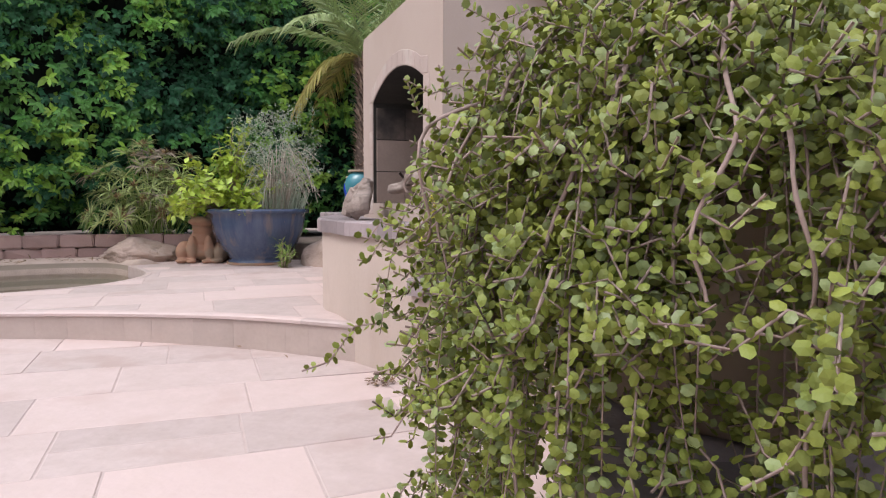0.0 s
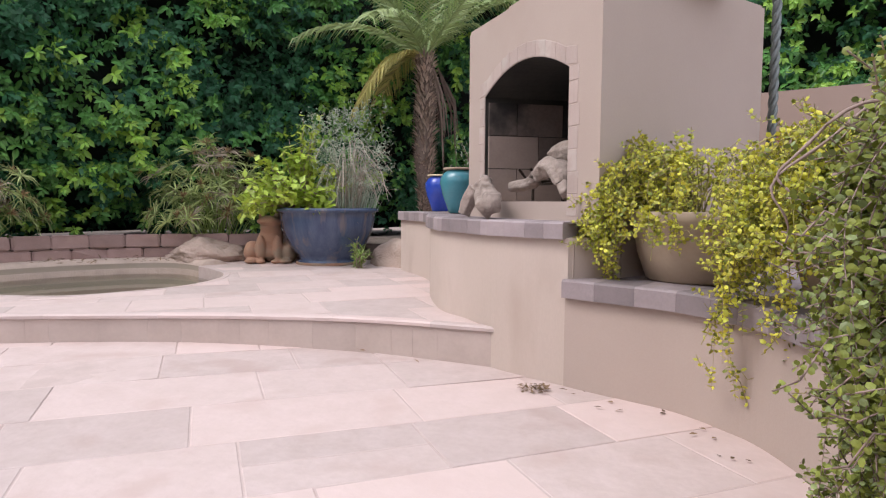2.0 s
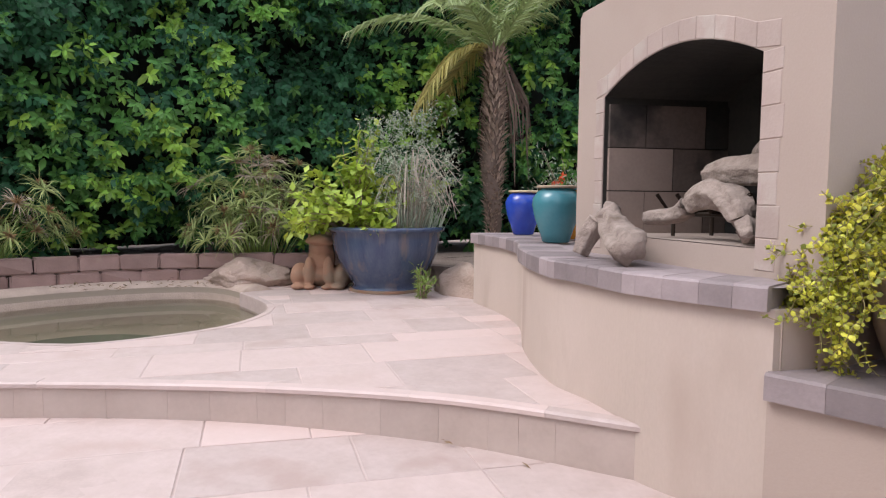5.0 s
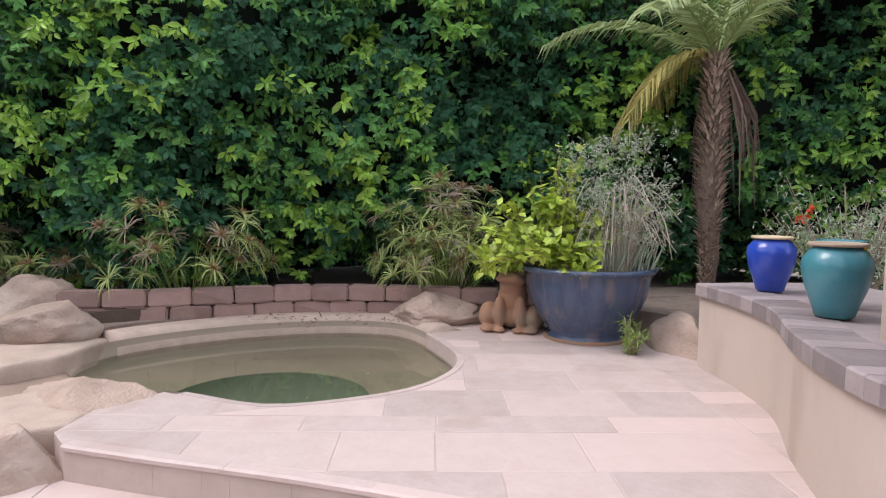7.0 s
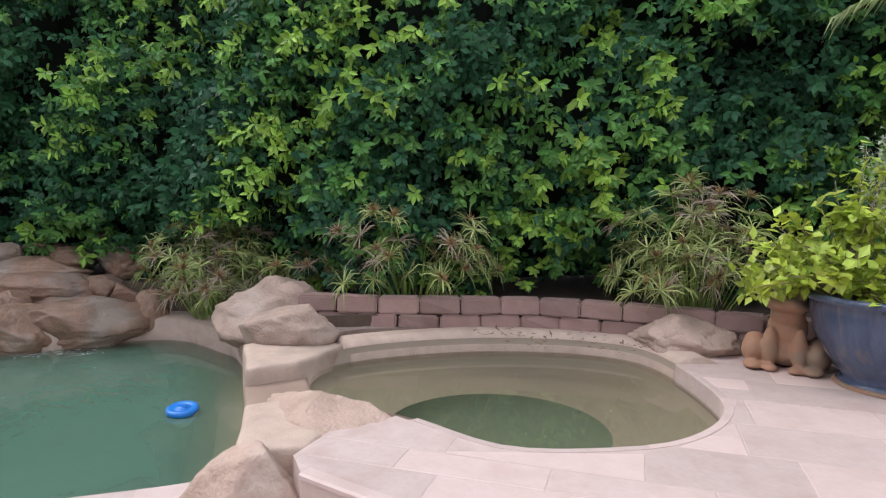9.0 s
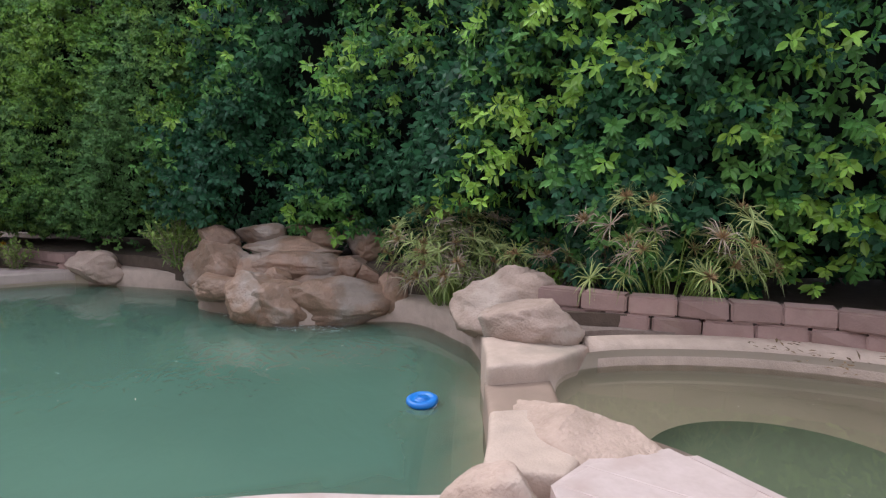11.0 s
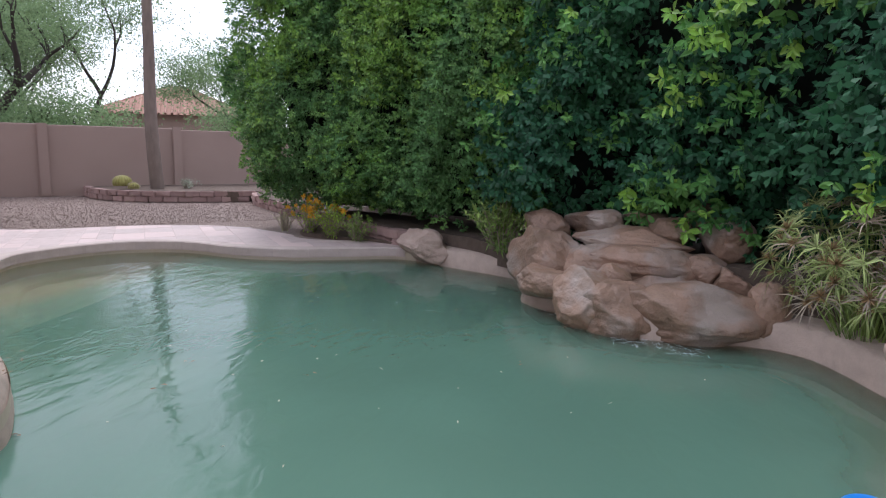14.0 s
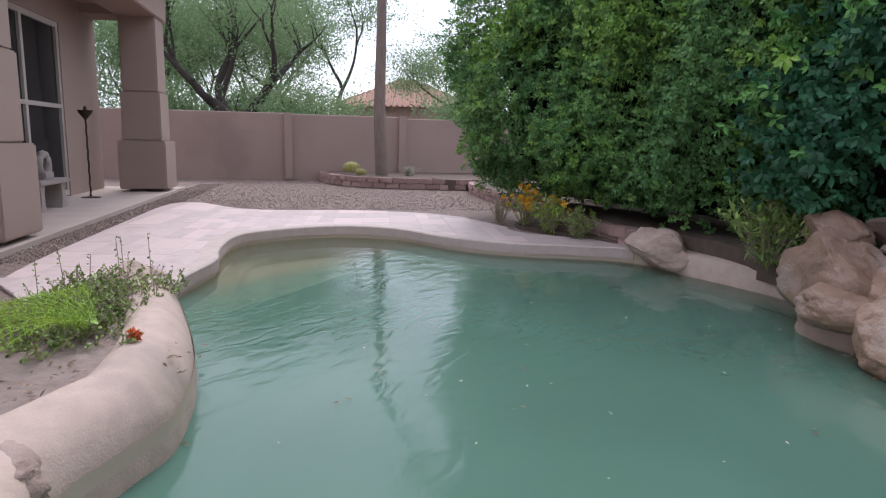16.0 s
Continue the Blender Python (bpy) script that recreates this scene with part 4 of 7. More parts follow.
divider("spillway_block", [(-6.05, 4.5), (-5.68, 4.385), (-5.385, 4.265), (-5.36, 4.64), (-5.47, 4.86), (-5.62, 5.1), (-6.0, 5.0)], 0.205, "smooth tan plaster block beside the spillway", 22)
divider("spillway_sill", [(-5.5, 4.3), (-5.1, 4.16), (-4.6, 3.965), (-4.5, 4.3), (-4.85, 4.5), (-5.1, 4.585), (-5.45, 4.72)], 0.085, "low wet plaster sill over which the spa spills", 8, WET_PLASTER)
divider("spillway_block", [(-4.76, 4.025), (-4.45, 3.89), (-4.2, 3.76), (-4.05, 4.05), (-4.2, 4.22), (-4.6, 4.3), (-4.71, 4.28)], 0.2, "smooth tan plaster block at the end of the spillway", 20)

FALL = "waterfall rocks"
for x, y, z, w, h, deep, turn, seed, label in (
        (-8.44, 3.84, 0.02, 1.14, 0.46, 0.8, 78, 31, "broad wet brown rock at the pool's edge"),
        (-8.6, 3.05, 0.06, 0.55, 0.5, 0.5, 60, 32, "wet brown rock under the falls"),
        (-9.05, 2.78, 0.12, 0.6, 0.3, 0.5, 50, 33, "orange-brown slab at the waterline"),
        (-9.42, 2.7, 0.26, 0.78, 0.62, 0.5, 50, 34, "grey mottled boulder of the waterfall"),
        (-8.8, 3.33, 0.22, 0.29, 0.24, 0.28, 40, 35, "small squarish orange rock on the falls"),
        (-9.15, 3.55, 0.3, 1.08, 0.32, 0.6, 74, 36, "long brown ledge rock of the waterfall"),
        (-9.45, 3.55, 0.47, 1.02, 0.24, 0.55, 72, 37, "upper brown ledge rock of the waterfall"),
        (-9.78, 3.76, 0.66, 0.48, 0.12, 0.4, 75, 38, "flat pale slab on top of the falls"),
        (-9.33, 4.36, 0.5, 0.48, 0.4, 0.42, 70, 39, "rounded tan boulder beside the falls"),
        (-9.72, 4.26, 0.66, 0.42, 0.32, 0.4, 80, 40, "brown boulder at the top of the falls"),
        (-8.95, 4.12, 0.26, 0.36, 0.3, 0.34, 60, 41, "small brown rock on the falls"),
        (-8.74, 4.27, 0.2, 0.34, 0.28, 0.34, 50, 42, "small grey-brown rock on the falls"),
        (-8.3, 4.42, 0.06, 0.3, 0.5, 0.3, 80, 43, "narrow tan rock at the reeds' foot"),
        (-9.85, 3.2, 0.6, 0.6, 0.3, 0.42, 60, 44, "brown rock under the hedge above the falls"),
        (-9.9, 2.7, 0.5, 0.55, 0.34, 0.42, 50, 45, "shaded brown rock under the hedge"),
        (-8.45, 3.33, 0.0, 0.66, 0.46, 0.52, 66, 46, "low wet rock at the waterline"),
        (-9.56, 3.86, 0.55, 0.46, 0.28, 0.42, 70, 47, "brown filler rock of the waterfall"),
        (-9.0, 3.85, 0.1, 0.8, 0.5, 0.8, 70, 48, "wet brown core rock of the falls"),
        (-9.35, 3.2, 0.1, 0.8, 0.6, 0.8, 50, 49, "brown rock bedded behind the falls")):
    boulder(x, y, z, w * 1.08, deep * 1.08, h * 1.12, turn, seed, FALL_ROCK, label, 0, "waterfall_rock", FALL, 0.17, 4)
boulder(-9.5, 3.25, -0.1, 1.2, 1.5, 0.8, 20, 131, WET_PLASTER, "smooth mortar bed between the waterfall rocks", 0, "mortar_mound", "", 0.08, 2)
boulder(-9.3, 4.0, -0.06, 1.2, 1.2, 0.95, 60, 132, WET_PLASTER, "smooth mortar bed under the upper waterfall rocks", 0, "mortar_mound", "", 0.08, 2)
boulder(-11.25, 1.22, 0.1, 0.82, 0.6, 0.56, 55, 61, ROCK, "tan boulder at the end of the deck", group=SPA_ROCKS)
boulder(-15.2, -2.2, 0.45, 0.35, 0.3, 0.34, 55, 62, ROCK, "small rock on the bed wall", group=SPA_ROCKS, detail=3)


# ---- foliage ----
def leaves_mesh(name, base, way, up, length, width, fold, surface, parent, label=""):
    """Oval pointed leaves, folded along the middle, from arrays of places and directions, as one mesh."""
    side = np.cross(way, up)
    side /= np.linalg.norm(side, axis=1, keepdims=True) + 1e-9
    nrm = np.cross(side, way)
    L, W = length[:, None], width[:, None]
    rows = []
    for t, half, sag in ((0.0, 0.0, 0.0), (0.28, 0.40, 0.0), (0.62, 0.47, 0.03), (1.0, 0.0, 0.14)):
        mid = base + way * L * t - nrm * L * sag
        rows.append((mid - nrm * W * fold * (half > 0), mid + side * W * half + nrm * W * fold * 0.6, mid - side * W * half + nrm * W * fold * 0.6))
    v = np.stack([rows[0][0], rows[1][1], rows[1][0], rows[1][2], rows[2][1], rows[2][0], rows[2][2], rows[3][0]], 1).reshape(-1, 3)
    k = np.arange(len(base))[:, None, None] * 8
    f = (np.array([[0, 2, 1, 1], [0, 3, 2, 2], [1, 2, 5, 4], [2, 3, 6, 5], [4, 5, 7, 7], [5, 6, 7, 7]])[None] + k).reshape(-1, 4)
    mesh = bpy.data.meshes.new(name)
    mesh.from_pydata(v.tolist(), [], [tuple(q[:3]) if q[2] == q[3] else tuple(q) for q in f.tolist()])
    ob = mesh_object(name, mesh, surface, parent)
    return tagged(ob, label, kind="stuff")


def light_leaves(name, at, way, up, length, surface, parent):
    """Small far leaves: one bent diamond each, as one mesh."""
    side = np.cross(way, up)
    side /= np.linalg.norm(side, axis=1, keepdims=True) + 1e-9
    L = length[:, None]
    mid = at + way * L * 0.5
    v = np.stack([at, mid + side * L * 0.26, at + way * L, mid - side * L * 0.26], 1).reshape(-1, 3)
    f = (np.array([[0, 1, 2], [0, 2, 3]])[None] + np.arange(len(at))[:, None, None] * 4).reshape(-1, 3)
    mesh = bpy.data.meshes.new(name)
    mesh.from_pydata(v.tolist(), [], f.tolist())
    return tagged(mesh_object(name, mesh, surface, parent), "", kind="stuff")


def hedge(name, control, height, floor, boughs, leaf, tones, label, seed, tender=0.8, droop=0.6, bulge=0.35, under=0.7, holes=0.0):
    """A dense clipped hedge along a line: a near-black sheet painted as its inner shade, and boughs of leaf rosettes
    that hang out of it.
    """
    rng = np.random.default_rng(seed)
    ob = thing(name, label, "hedge")
    line = spline(control, 8)
    marks = resample(line, 0.25)
    xy = np.array([(p.x, p.y) for p, _ in marks])
    nv = np.array([(d.y, -d.x) for _, d in marks])
    if (nv[len(nv) // 2] @ (np.array([-4.0, 2.5]) - xy[len(xy) // 2])) < 0:
        nv = -nv
    count = len(xy)

    def surface(s, z):
        """Place and outward way at s along the hedge and z up."""
        i = np.clip(s.astype(int), 0, count - 2)
        t = (s - i)[:, None]
        p, n = xy[i] * (1 - t) + xy[i + 1] * t, nv[i] * (1 - t) + nv[i + 1] * t
        n /= np.linalg.norm(n, axis=1, keepdims=True)
        lump = bulge * (np.sin(s * 0.9 + z * 1.7 + seed) * 0.4 + np.sin(s * 0.37 - z * 2.6) * 0.35 + np.sin(s * 2.1 + z * 3.9) * 0.25)
        cut = -under * np.clip((floor + 0.9 - z) / 0.9, 0, 1) ** 1.3 - 0.4 * np.clip((z - height + 0.8) / 0.8, 0, 1) ** 2
        return p + n * (lump + cut)[:, None], n

    # core: near-black sheet, the shade between boughs put into its colour
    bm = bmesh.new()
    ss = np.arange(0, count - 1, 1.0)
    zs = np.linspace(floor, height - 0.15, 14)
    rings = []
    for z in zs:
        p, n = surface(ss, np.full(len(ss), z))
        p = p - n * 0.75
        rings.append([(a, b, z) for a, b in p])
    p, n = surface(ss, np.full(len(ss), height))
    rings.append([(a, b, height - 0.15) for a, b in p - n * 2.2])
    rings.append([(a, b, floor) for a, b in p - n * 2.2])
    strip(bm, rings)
    part("core", bm, HEDGE_SHADE, ob, "near-black sheet painted as the shade inside the hedge")
    up_z = np.array([0, 0, 1.0])

    def unit_rows(a):
        return a / (np.linalg.norm(a, axis=1, keepdims=True) + 1e-9)

    def rosettes(at, stem, out, size, young, per, groups):
        """Leaves round the end of each shoot: long outer ones that hang, short inner ones."""
        m = len(at)
        side = unit_rows(np.cross(stem, up_z + rng.normal(0, 0.2, (m, 3))))
        over = np.cross(side, stem)
        turn = rng.uniform(0, 2 * np.pi, (m, 1))
        for k in range(per):
            t = k / (per - 1)
            a = turn + k * 2.4 + rng.normal(0, 0.25, (m, 1))
            ring = side * np.cos(a) + over * np.sin(a)
            d = unit_rows(ring * (1.0 - 0.25 * t) + stem * (0.2 + 0.55 * t) - up_z * (0.5 - 0.2 * t) * droop + out * 0.1)
            place = at + stem * (size[:, None] * 1.15 * (t - 0.6))
            face = stem * 0.8 + out * 0.5 + up_z * 0.55 + rng.normal(0, 0.22, (m, 3))
            length = size * (1.12 - 0.4 * t) * rng.uniform(0.8, 1.2, m)
            for age in (0, 1, 2):
                pick = young == age
                groups[age].append((place[pick], d[pick], face[pick], length[pick]))

    groups = {0: [], 1: [], 2: []}
    # boughs: each one pushes out of the face and carries shoots that hang over one another
    s0 = rng.uniform(0, count - 1.01, boughs)
    z0 = floor + 0.1 + (height - floor) * rng.uniform(0, 1, boughs)
    gap = np.sin(s0 * 0.8 + 2 * z0) + np.sin(s0 * 0.33 - z0 * 1.9 + 1) + np.sin(s0 * 1.7 + z0 * 2.7)
    keep = rng.uniform(0, 1, boughs) > holes * np.clip(gap - 0.9, 0, 1)
    s0, z0 = s0[keep], z0[keep]
    b = len(s0)
    p0, n0 = surface(s0, z0)
    depth = rng.uniform(-0.3, 0.1, b)
    out0 = np.concatenate([n0, np.zeros((b, 1))], 1)
    along0 = np.stack([-n0[:, 1], n0[:, 0], np.zeros(b)], 1)
    axis = unit_rows(out0 + along0 * rng.normal(0, 0.4, (b, 1)) + up_z * rng.normal(-0.45 * droop, 0.3, (b, 1)))
    root = np.concatenate([p0 + n0 * depth[:, None], z0[:, None]], 1)
    # low pool-end boughs: shade put into leaf tone; also darker near x -4.6
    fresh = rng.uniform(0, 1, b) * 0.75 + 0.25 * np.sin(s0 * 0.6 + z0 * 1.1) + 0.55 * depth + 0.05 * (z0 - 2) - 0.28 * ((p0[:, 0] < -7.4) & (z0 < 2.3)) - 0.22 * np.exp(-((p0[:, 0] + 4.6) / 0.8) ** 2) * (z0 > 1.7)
    per_bough = 10
    for k in range(per_bough):
        t = k / (per_bough - 1)
        spread = leaf * (2.3 - 0.9 * t)
        at = root + axis * (leaf * 3.6 * (t - 0.35)) + along0 * rng.normal(0, 1, (b, 1)) * spread + up_z * (rng.normal(0, 0.55, (b, 1)) * spread - droop * leaf * 1.6 * t * t)
        stem = unit_rows(axis + along0 * rng.normal(0, 0.35, (b, 1)) + up_z * rng.normal(-0.25 * droop, 0.3, (b, 1)))
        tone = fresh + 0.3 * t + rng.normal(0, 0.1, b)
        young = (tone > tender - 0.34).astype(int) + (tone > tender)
        rosettes(at, stem, out0, leaf * rng.uniform(0.75, 1.15, b), young, 8, groups)
    # leaves deeper in, all in the darkest tone
    m = boughs * 2
    s1, z1 = rng.uniform(0, count - 1.01, m), floor + 0.1 + (height - floor) * rng.uniform(0, 1, m)
    gap = np.sin(s1 * 0.8 + 2 * z1) + np.sin(s1 * 0.33 - z1 * 1.9 + 1) + np.sin(s1 * 1.7 + z1 * 2.7)
    keep = rng.uniform(0, 1, m) > holes * np.clip(gap - 0.7, 0, 1)
    s1, z1 = s1[keep], z1[keep]
    p1, n1 = surface(s1, z1)
    m = len(s1)
    out1 = np.concatenate([n1, np.zeros((m, 1))], 1)
    stem = unit_rows(out1 + rng.normal(0, 0.5, (m, 3)) - up_z * 0.3 * droop)
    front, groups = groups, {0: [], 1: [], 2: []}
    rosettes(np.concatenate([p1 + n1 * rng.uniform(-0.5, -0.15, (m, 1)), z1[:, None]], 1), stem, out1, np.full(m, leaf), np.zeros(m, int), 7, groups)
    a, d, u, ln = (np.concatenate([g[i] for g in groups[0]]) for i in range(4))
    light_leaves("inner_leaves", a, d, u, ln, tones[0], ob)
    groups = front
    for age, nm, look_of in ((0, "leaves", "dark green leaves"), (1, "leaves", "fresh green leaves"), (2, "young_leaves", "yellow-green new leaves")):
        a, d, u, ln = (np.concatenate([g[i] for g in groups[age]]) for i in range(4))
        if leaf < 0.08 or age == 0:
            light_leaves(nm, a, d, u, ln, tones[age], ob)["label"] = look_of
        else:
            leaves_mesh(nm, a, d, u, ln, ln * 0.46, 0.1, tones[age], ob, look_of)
    return ob


hedge("hedge", [(6.5, 8.3), (4.0, 8.9), (1.6, 9.9), (-0.4, 10.1), (-1.6, 9.85), (-2.8, 9.25), (-4.2, 8.2), (-5.3, 7.0), (-6.0, 6.1), (-6.5, 5.5), (-7.2, 5.1), (-8.2, 4.75), (-9.2, 3.9), (-9.9, 3.0), (-10.5, 1.9)], 4.9, 0.42,
      2000, 0.1, (HEDGE_LEAF, HEDGE_FRESH, HEDGE_YOUNG), "tall dense dark green hedge with yellow-green new shoots", 3, 0.81, 0.75, holes=0.95)
hedge("shrub_row", [(-10.45, 2.3), (-11.0, 1.5), (-11.75, 0.35), (-12.45, -0.8), (-12.95, -2.0), (-14.0, -2.55)], 4.9, 0.3,
      1500, 0.066, (SHRUB_LEAF, SHRUB_FRESH, SHRUB_YOUNG), "light green leafy shrubs at the hedge's end", 8, 0.64, 0.4, 0.3, 0.85)


# ---- far yard: fence, house, trees ----
def fence():
    line = [Vector((-11.2, -18.8)), Vector((-16.34, -12.47)), Vector((-18.15, -10.25)), Vector((-20.2, -7.72)), Vector((-26.0, -0.6)), Vector((-24.0, 9.0))]
    tops = [1.86, 1.86, 1.84, 1.80, 1.80]
    for i, (a, b) in enumerate(zip(line, line[1:])):
        bm = bmesh.new()
        sweep(bm, [a, b], [(-0.1, -0.05), (-0.1, tops[i] - 0.02), (-0.08, tops[i]), (0.08, tops[i]), (0.1, tops[i] - 0.02), (0.1, -0.05)])
        tagged(part("wall_fence", bm, FENCE_STUCCO), "brown stucco yard wall", "wall", kind="structure")
    for p in line[2:4]:
        bm = bmesh.new()
        box(bm, -0.2, -0.116, 0, 0.2, 0.116, 1.87, 0.01)
        pier = part("wall_pier", bm, FENCE_STUCCO)
        pier.matrix_basis = pose(p.x, p.y, 0, 0, 0, 39)
        tagged(pier, "square pier of the stucco yard wall", "wall", kind="structure")
    for name, pts, h in (("wall_north", [(6.5, 6.1), (3.0, 7.6), (0.2, 8.9)], 1.9), ("wall_east", [(6.5, 6.2), (6.8, -6.0)], 1.7), ("wall_south", [(6.8, -6.0), (-3.0, -7.5), (-6.5, -7.6)], 2.6)):
        bm = bmesh.new()
        sweep(bm, [Vector(p) for p in pts], [(-0.1, -0.05), (-0.1, h), (0.1, h), (0.1, -0.05)])
        tagged(part(name, bm, FENCE_STUCCO), "plain tan stucco garden wall", "wall", kind="structure")


def column(parent, x, y):
    """A stepped square porch column: pedestal, shaft, upper shaft."""
    for name, w, z0, z1 in (("pedestal", 0.9, 0.05, 1.02), ("shaft", 0.74, 1.02, 1.98), ("upper_shaft", 0.68, 1.98, 3.5)):
        bm = bmesh.new()
        e = (0.9 - w) / 2
        box(bm, x + e, y + e, z0, x + 0.9 - e, y + 0.9 - e, z1, 0.02)
        part(name, bm, STUCCO_HOUSE, parent)


def house():
    ob = thing("house", "brown stucco house with a columned porch", "house", HOUSE)
    column(ob, -0.95, 0.0)
    column(ob, 5.9, 0.0)
    for x0, x1, z0, z1 in ((-5.0, 1.2, 0, 4.0), (4.9, 6.75, 0, 4.0), (1.2, 4.9, 3.05, 4.0)):
        bm = bmesh.new()
        box(bm, x0, 1.45, z0, x1, 1.7, z1)
        part("wall", bm, STUCCO_HOUSE, ob)
    bm = bmesh.new()
    box(bm, 6.5, 1.7, 0, 6.75, 6.0, 4.0)
    part("side_wall", bm, STUCCO_HOUSE, ob)
    bm = bmesh.new()
    box(bm, -5.0, 0.06, 3.42, 6.75, 0.84, 4.1, 0.02)
    box(bm, 5.96, 0.84, 3.42, 6.74, 1.45, 4.1)
    part("beam", bm, STUCCO_HOUSE, ob, "deep stucco porch beam")
    bm = bmesh.new()
    box(bm, -5.0, 0.84, 3.6, 5.96, 1.45, 3.7)
    part("porch_ceiling", bm, STUCCO_HOUSE, ob)
    bm = bmesh.new()
    box(bm, -5.4, -0.35, 4.1, 7.2, 6.0, 4.3)
    part("roof", bm, ROOF_TILE, ob)
    # glazed doors with shutters behind
    win = part("window", bmesh.new(), FRAME_TAN, ob)
    bm = bmesh.new()
    for x in (1.2, 2.28, 3.4, 4.81):
        box(bm, x, 1.47, 0.02, x + 0.09, 1.56, 3.05)
    box(bm, 1.29, 1.47, 2.96, 4.81, 1.56, 3.05)
    box(bm, 1.29, 1.465, 1.57, 4.81, 1.555, 1.64)
    box(bm, 1.29, 1.47, 0.02, 4.81, 1.56, 0.12)
    part("frame", bm, FRAME_TAN, win)
    for x0, x1 in ((1.29, 2.28), (2.37, 3.4), (3.49, 4.81)):
        for z0, z1 in ((0.12, 1.57), (1.64, 2.96)):
            bm = bmesh.new()
            box(bm, x0, 1.515, z0, x1, 1.523, z1)
            part("pane", bm, GLASS, win)
        for k in range(14):
            bm = bmesh.new()
            box(bm, x0 + 0.05, -0.035, -0.004, x1 - 0.05, 0.035, 0.004)
            slat = part("slat", bm, SHUTTER, win)
            slat.matrix_basis = pose(0, 1.6, 1.72 + k * 0.09, 35)
    # added panel behind the panes: the unlit room painted near-black
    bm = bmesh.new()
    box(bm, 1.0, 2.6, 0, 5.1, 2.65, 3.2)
    part("dark_panel", bm, ROOM_DARK, ob)
    return ob


def bench():
    m = HOUSE @ pose(2.55, 1.0, 0.0)
    ob = thing("stone_bench", "small grey cast-stone bench on the porch", "bench", m)
    bm = bmesh.new()
    box(bm, -0.55, -0.2, 0.38, 0.55, 0.2, 0.45, 0.015)
    part("seat", bm, BENCH, ob)
    for x in (-0.38, 0.38):
        bm = bmesh.new()
        strip(bm, [[(x + s * 0.08 * k, y, z) for s, y in ((-1, -0.15), (1, -0.15), (1, 0.15), (-1, 0.15))] for k, z in ((1.25, 0.0), (0.8, 0.12), (0.7, 0.25), (1.2, 0.38))], False, True)
        part("leg", bm, BENCH, ob)
    sculpture = thing("stone_ring", "grey ring-shaped stone ornament on the bench", "ornament", m @ pose(0.1, 0, 0.45))
    g = Geo()
    pts = [Vector((0.16 * math.cos(a), 0, 0.2 + 0.17 * math.sin(a))) for a in (2 * math.pi * i / 20 for i in range(21))]
    g.tube(pts, 0.06, 8)
    g.make("ring", BENCH, sculpture, smooth=True)
    bm = bmesh.new()
    box(bm, -0.17, -0.08, 0.0, 0.17, 0.08, 0.12, 0.02)
    part("foot", bm, BENCH, sculpture)


def torch():
    ob = thing("torch_stand", "slim rusty iron torch stand with a bowl on top", "torch", HOUSE @ pose(4.55, 1.0, 0.0))
    bm = bmesh.new()
    lathe(bm, [(0.16, 0.0), (0.16, 0.012), (0.03, 0.03), (0.012, 0.05)], 20)
    part("base", bm, IRON, ob)
    g = Geo()
    g.tube([Vector((0.006 * math.sin(i * 2), 0.006 * math.cos(i * 2), 0.04 + i * 0.072)) for i in range(20)], 0.016, 8)
    g.make("pole", IRON, ob, smooth=True)
    bm = bmesh.new()
    lathe(bm, [(0.02, 1.38), (0.05, 1.42), (0.10, 1.48), (0.13, 1.54), (0.10, 1.53), (0.04, 1.47)], 18)
    part("bowl", bm, IRON, ob)
    bm = bmesh.new()
    lathe(bm, [(0.02, 1.5), (0.04, 1.53), (0.02, 1.6), (0.004, 1.62)], 10)
    part("wick", bm, IRON, ob)


def branchy(ob, start, way, length, radius, depth, g, tips, seed, spread=0.6, lift=0.25):
    """Limbs that fork, into one tube mesh; the ends are kept for the leaves."""
    r = random.Random(seed)
    pts, p, d = [Vector(start)], Vector(start), Vector(way).normalized()
    n = 6
    for _ in range(n):
        d = (d + Vector((r.uniform(-1, 1), r.uniform(-1, 1), r.uniform(-0.4, 0.6))) * 0.18 + Vector((0, 0, lift * 0.1))).normalized()
        p = p + d * length / n
        pts.append(p.copy())
    g.tube(pts, [radius * (1 - 0.5 * i / n) for i in range(n + 1)], 7 if depth > 1 else 5)
    tips += pts[3:] if depth <= 1 else []
    if depth > 0:
        for _ in range(r.choice((2, 3))):
            side = Vector((r.uniform(-1, 1), r.uniform(-1, 1), r.uniform(-0.3, 0.7))).normalized()
            branchy(ob, pts[-1] if r.random() < 0.6 else pts[4], d + side * spread, length * r.uniform(0.6, 0.85), radius * 0.5, depth - 1, g, tips, r.randint(0, 10 ** 6), spread, lift)


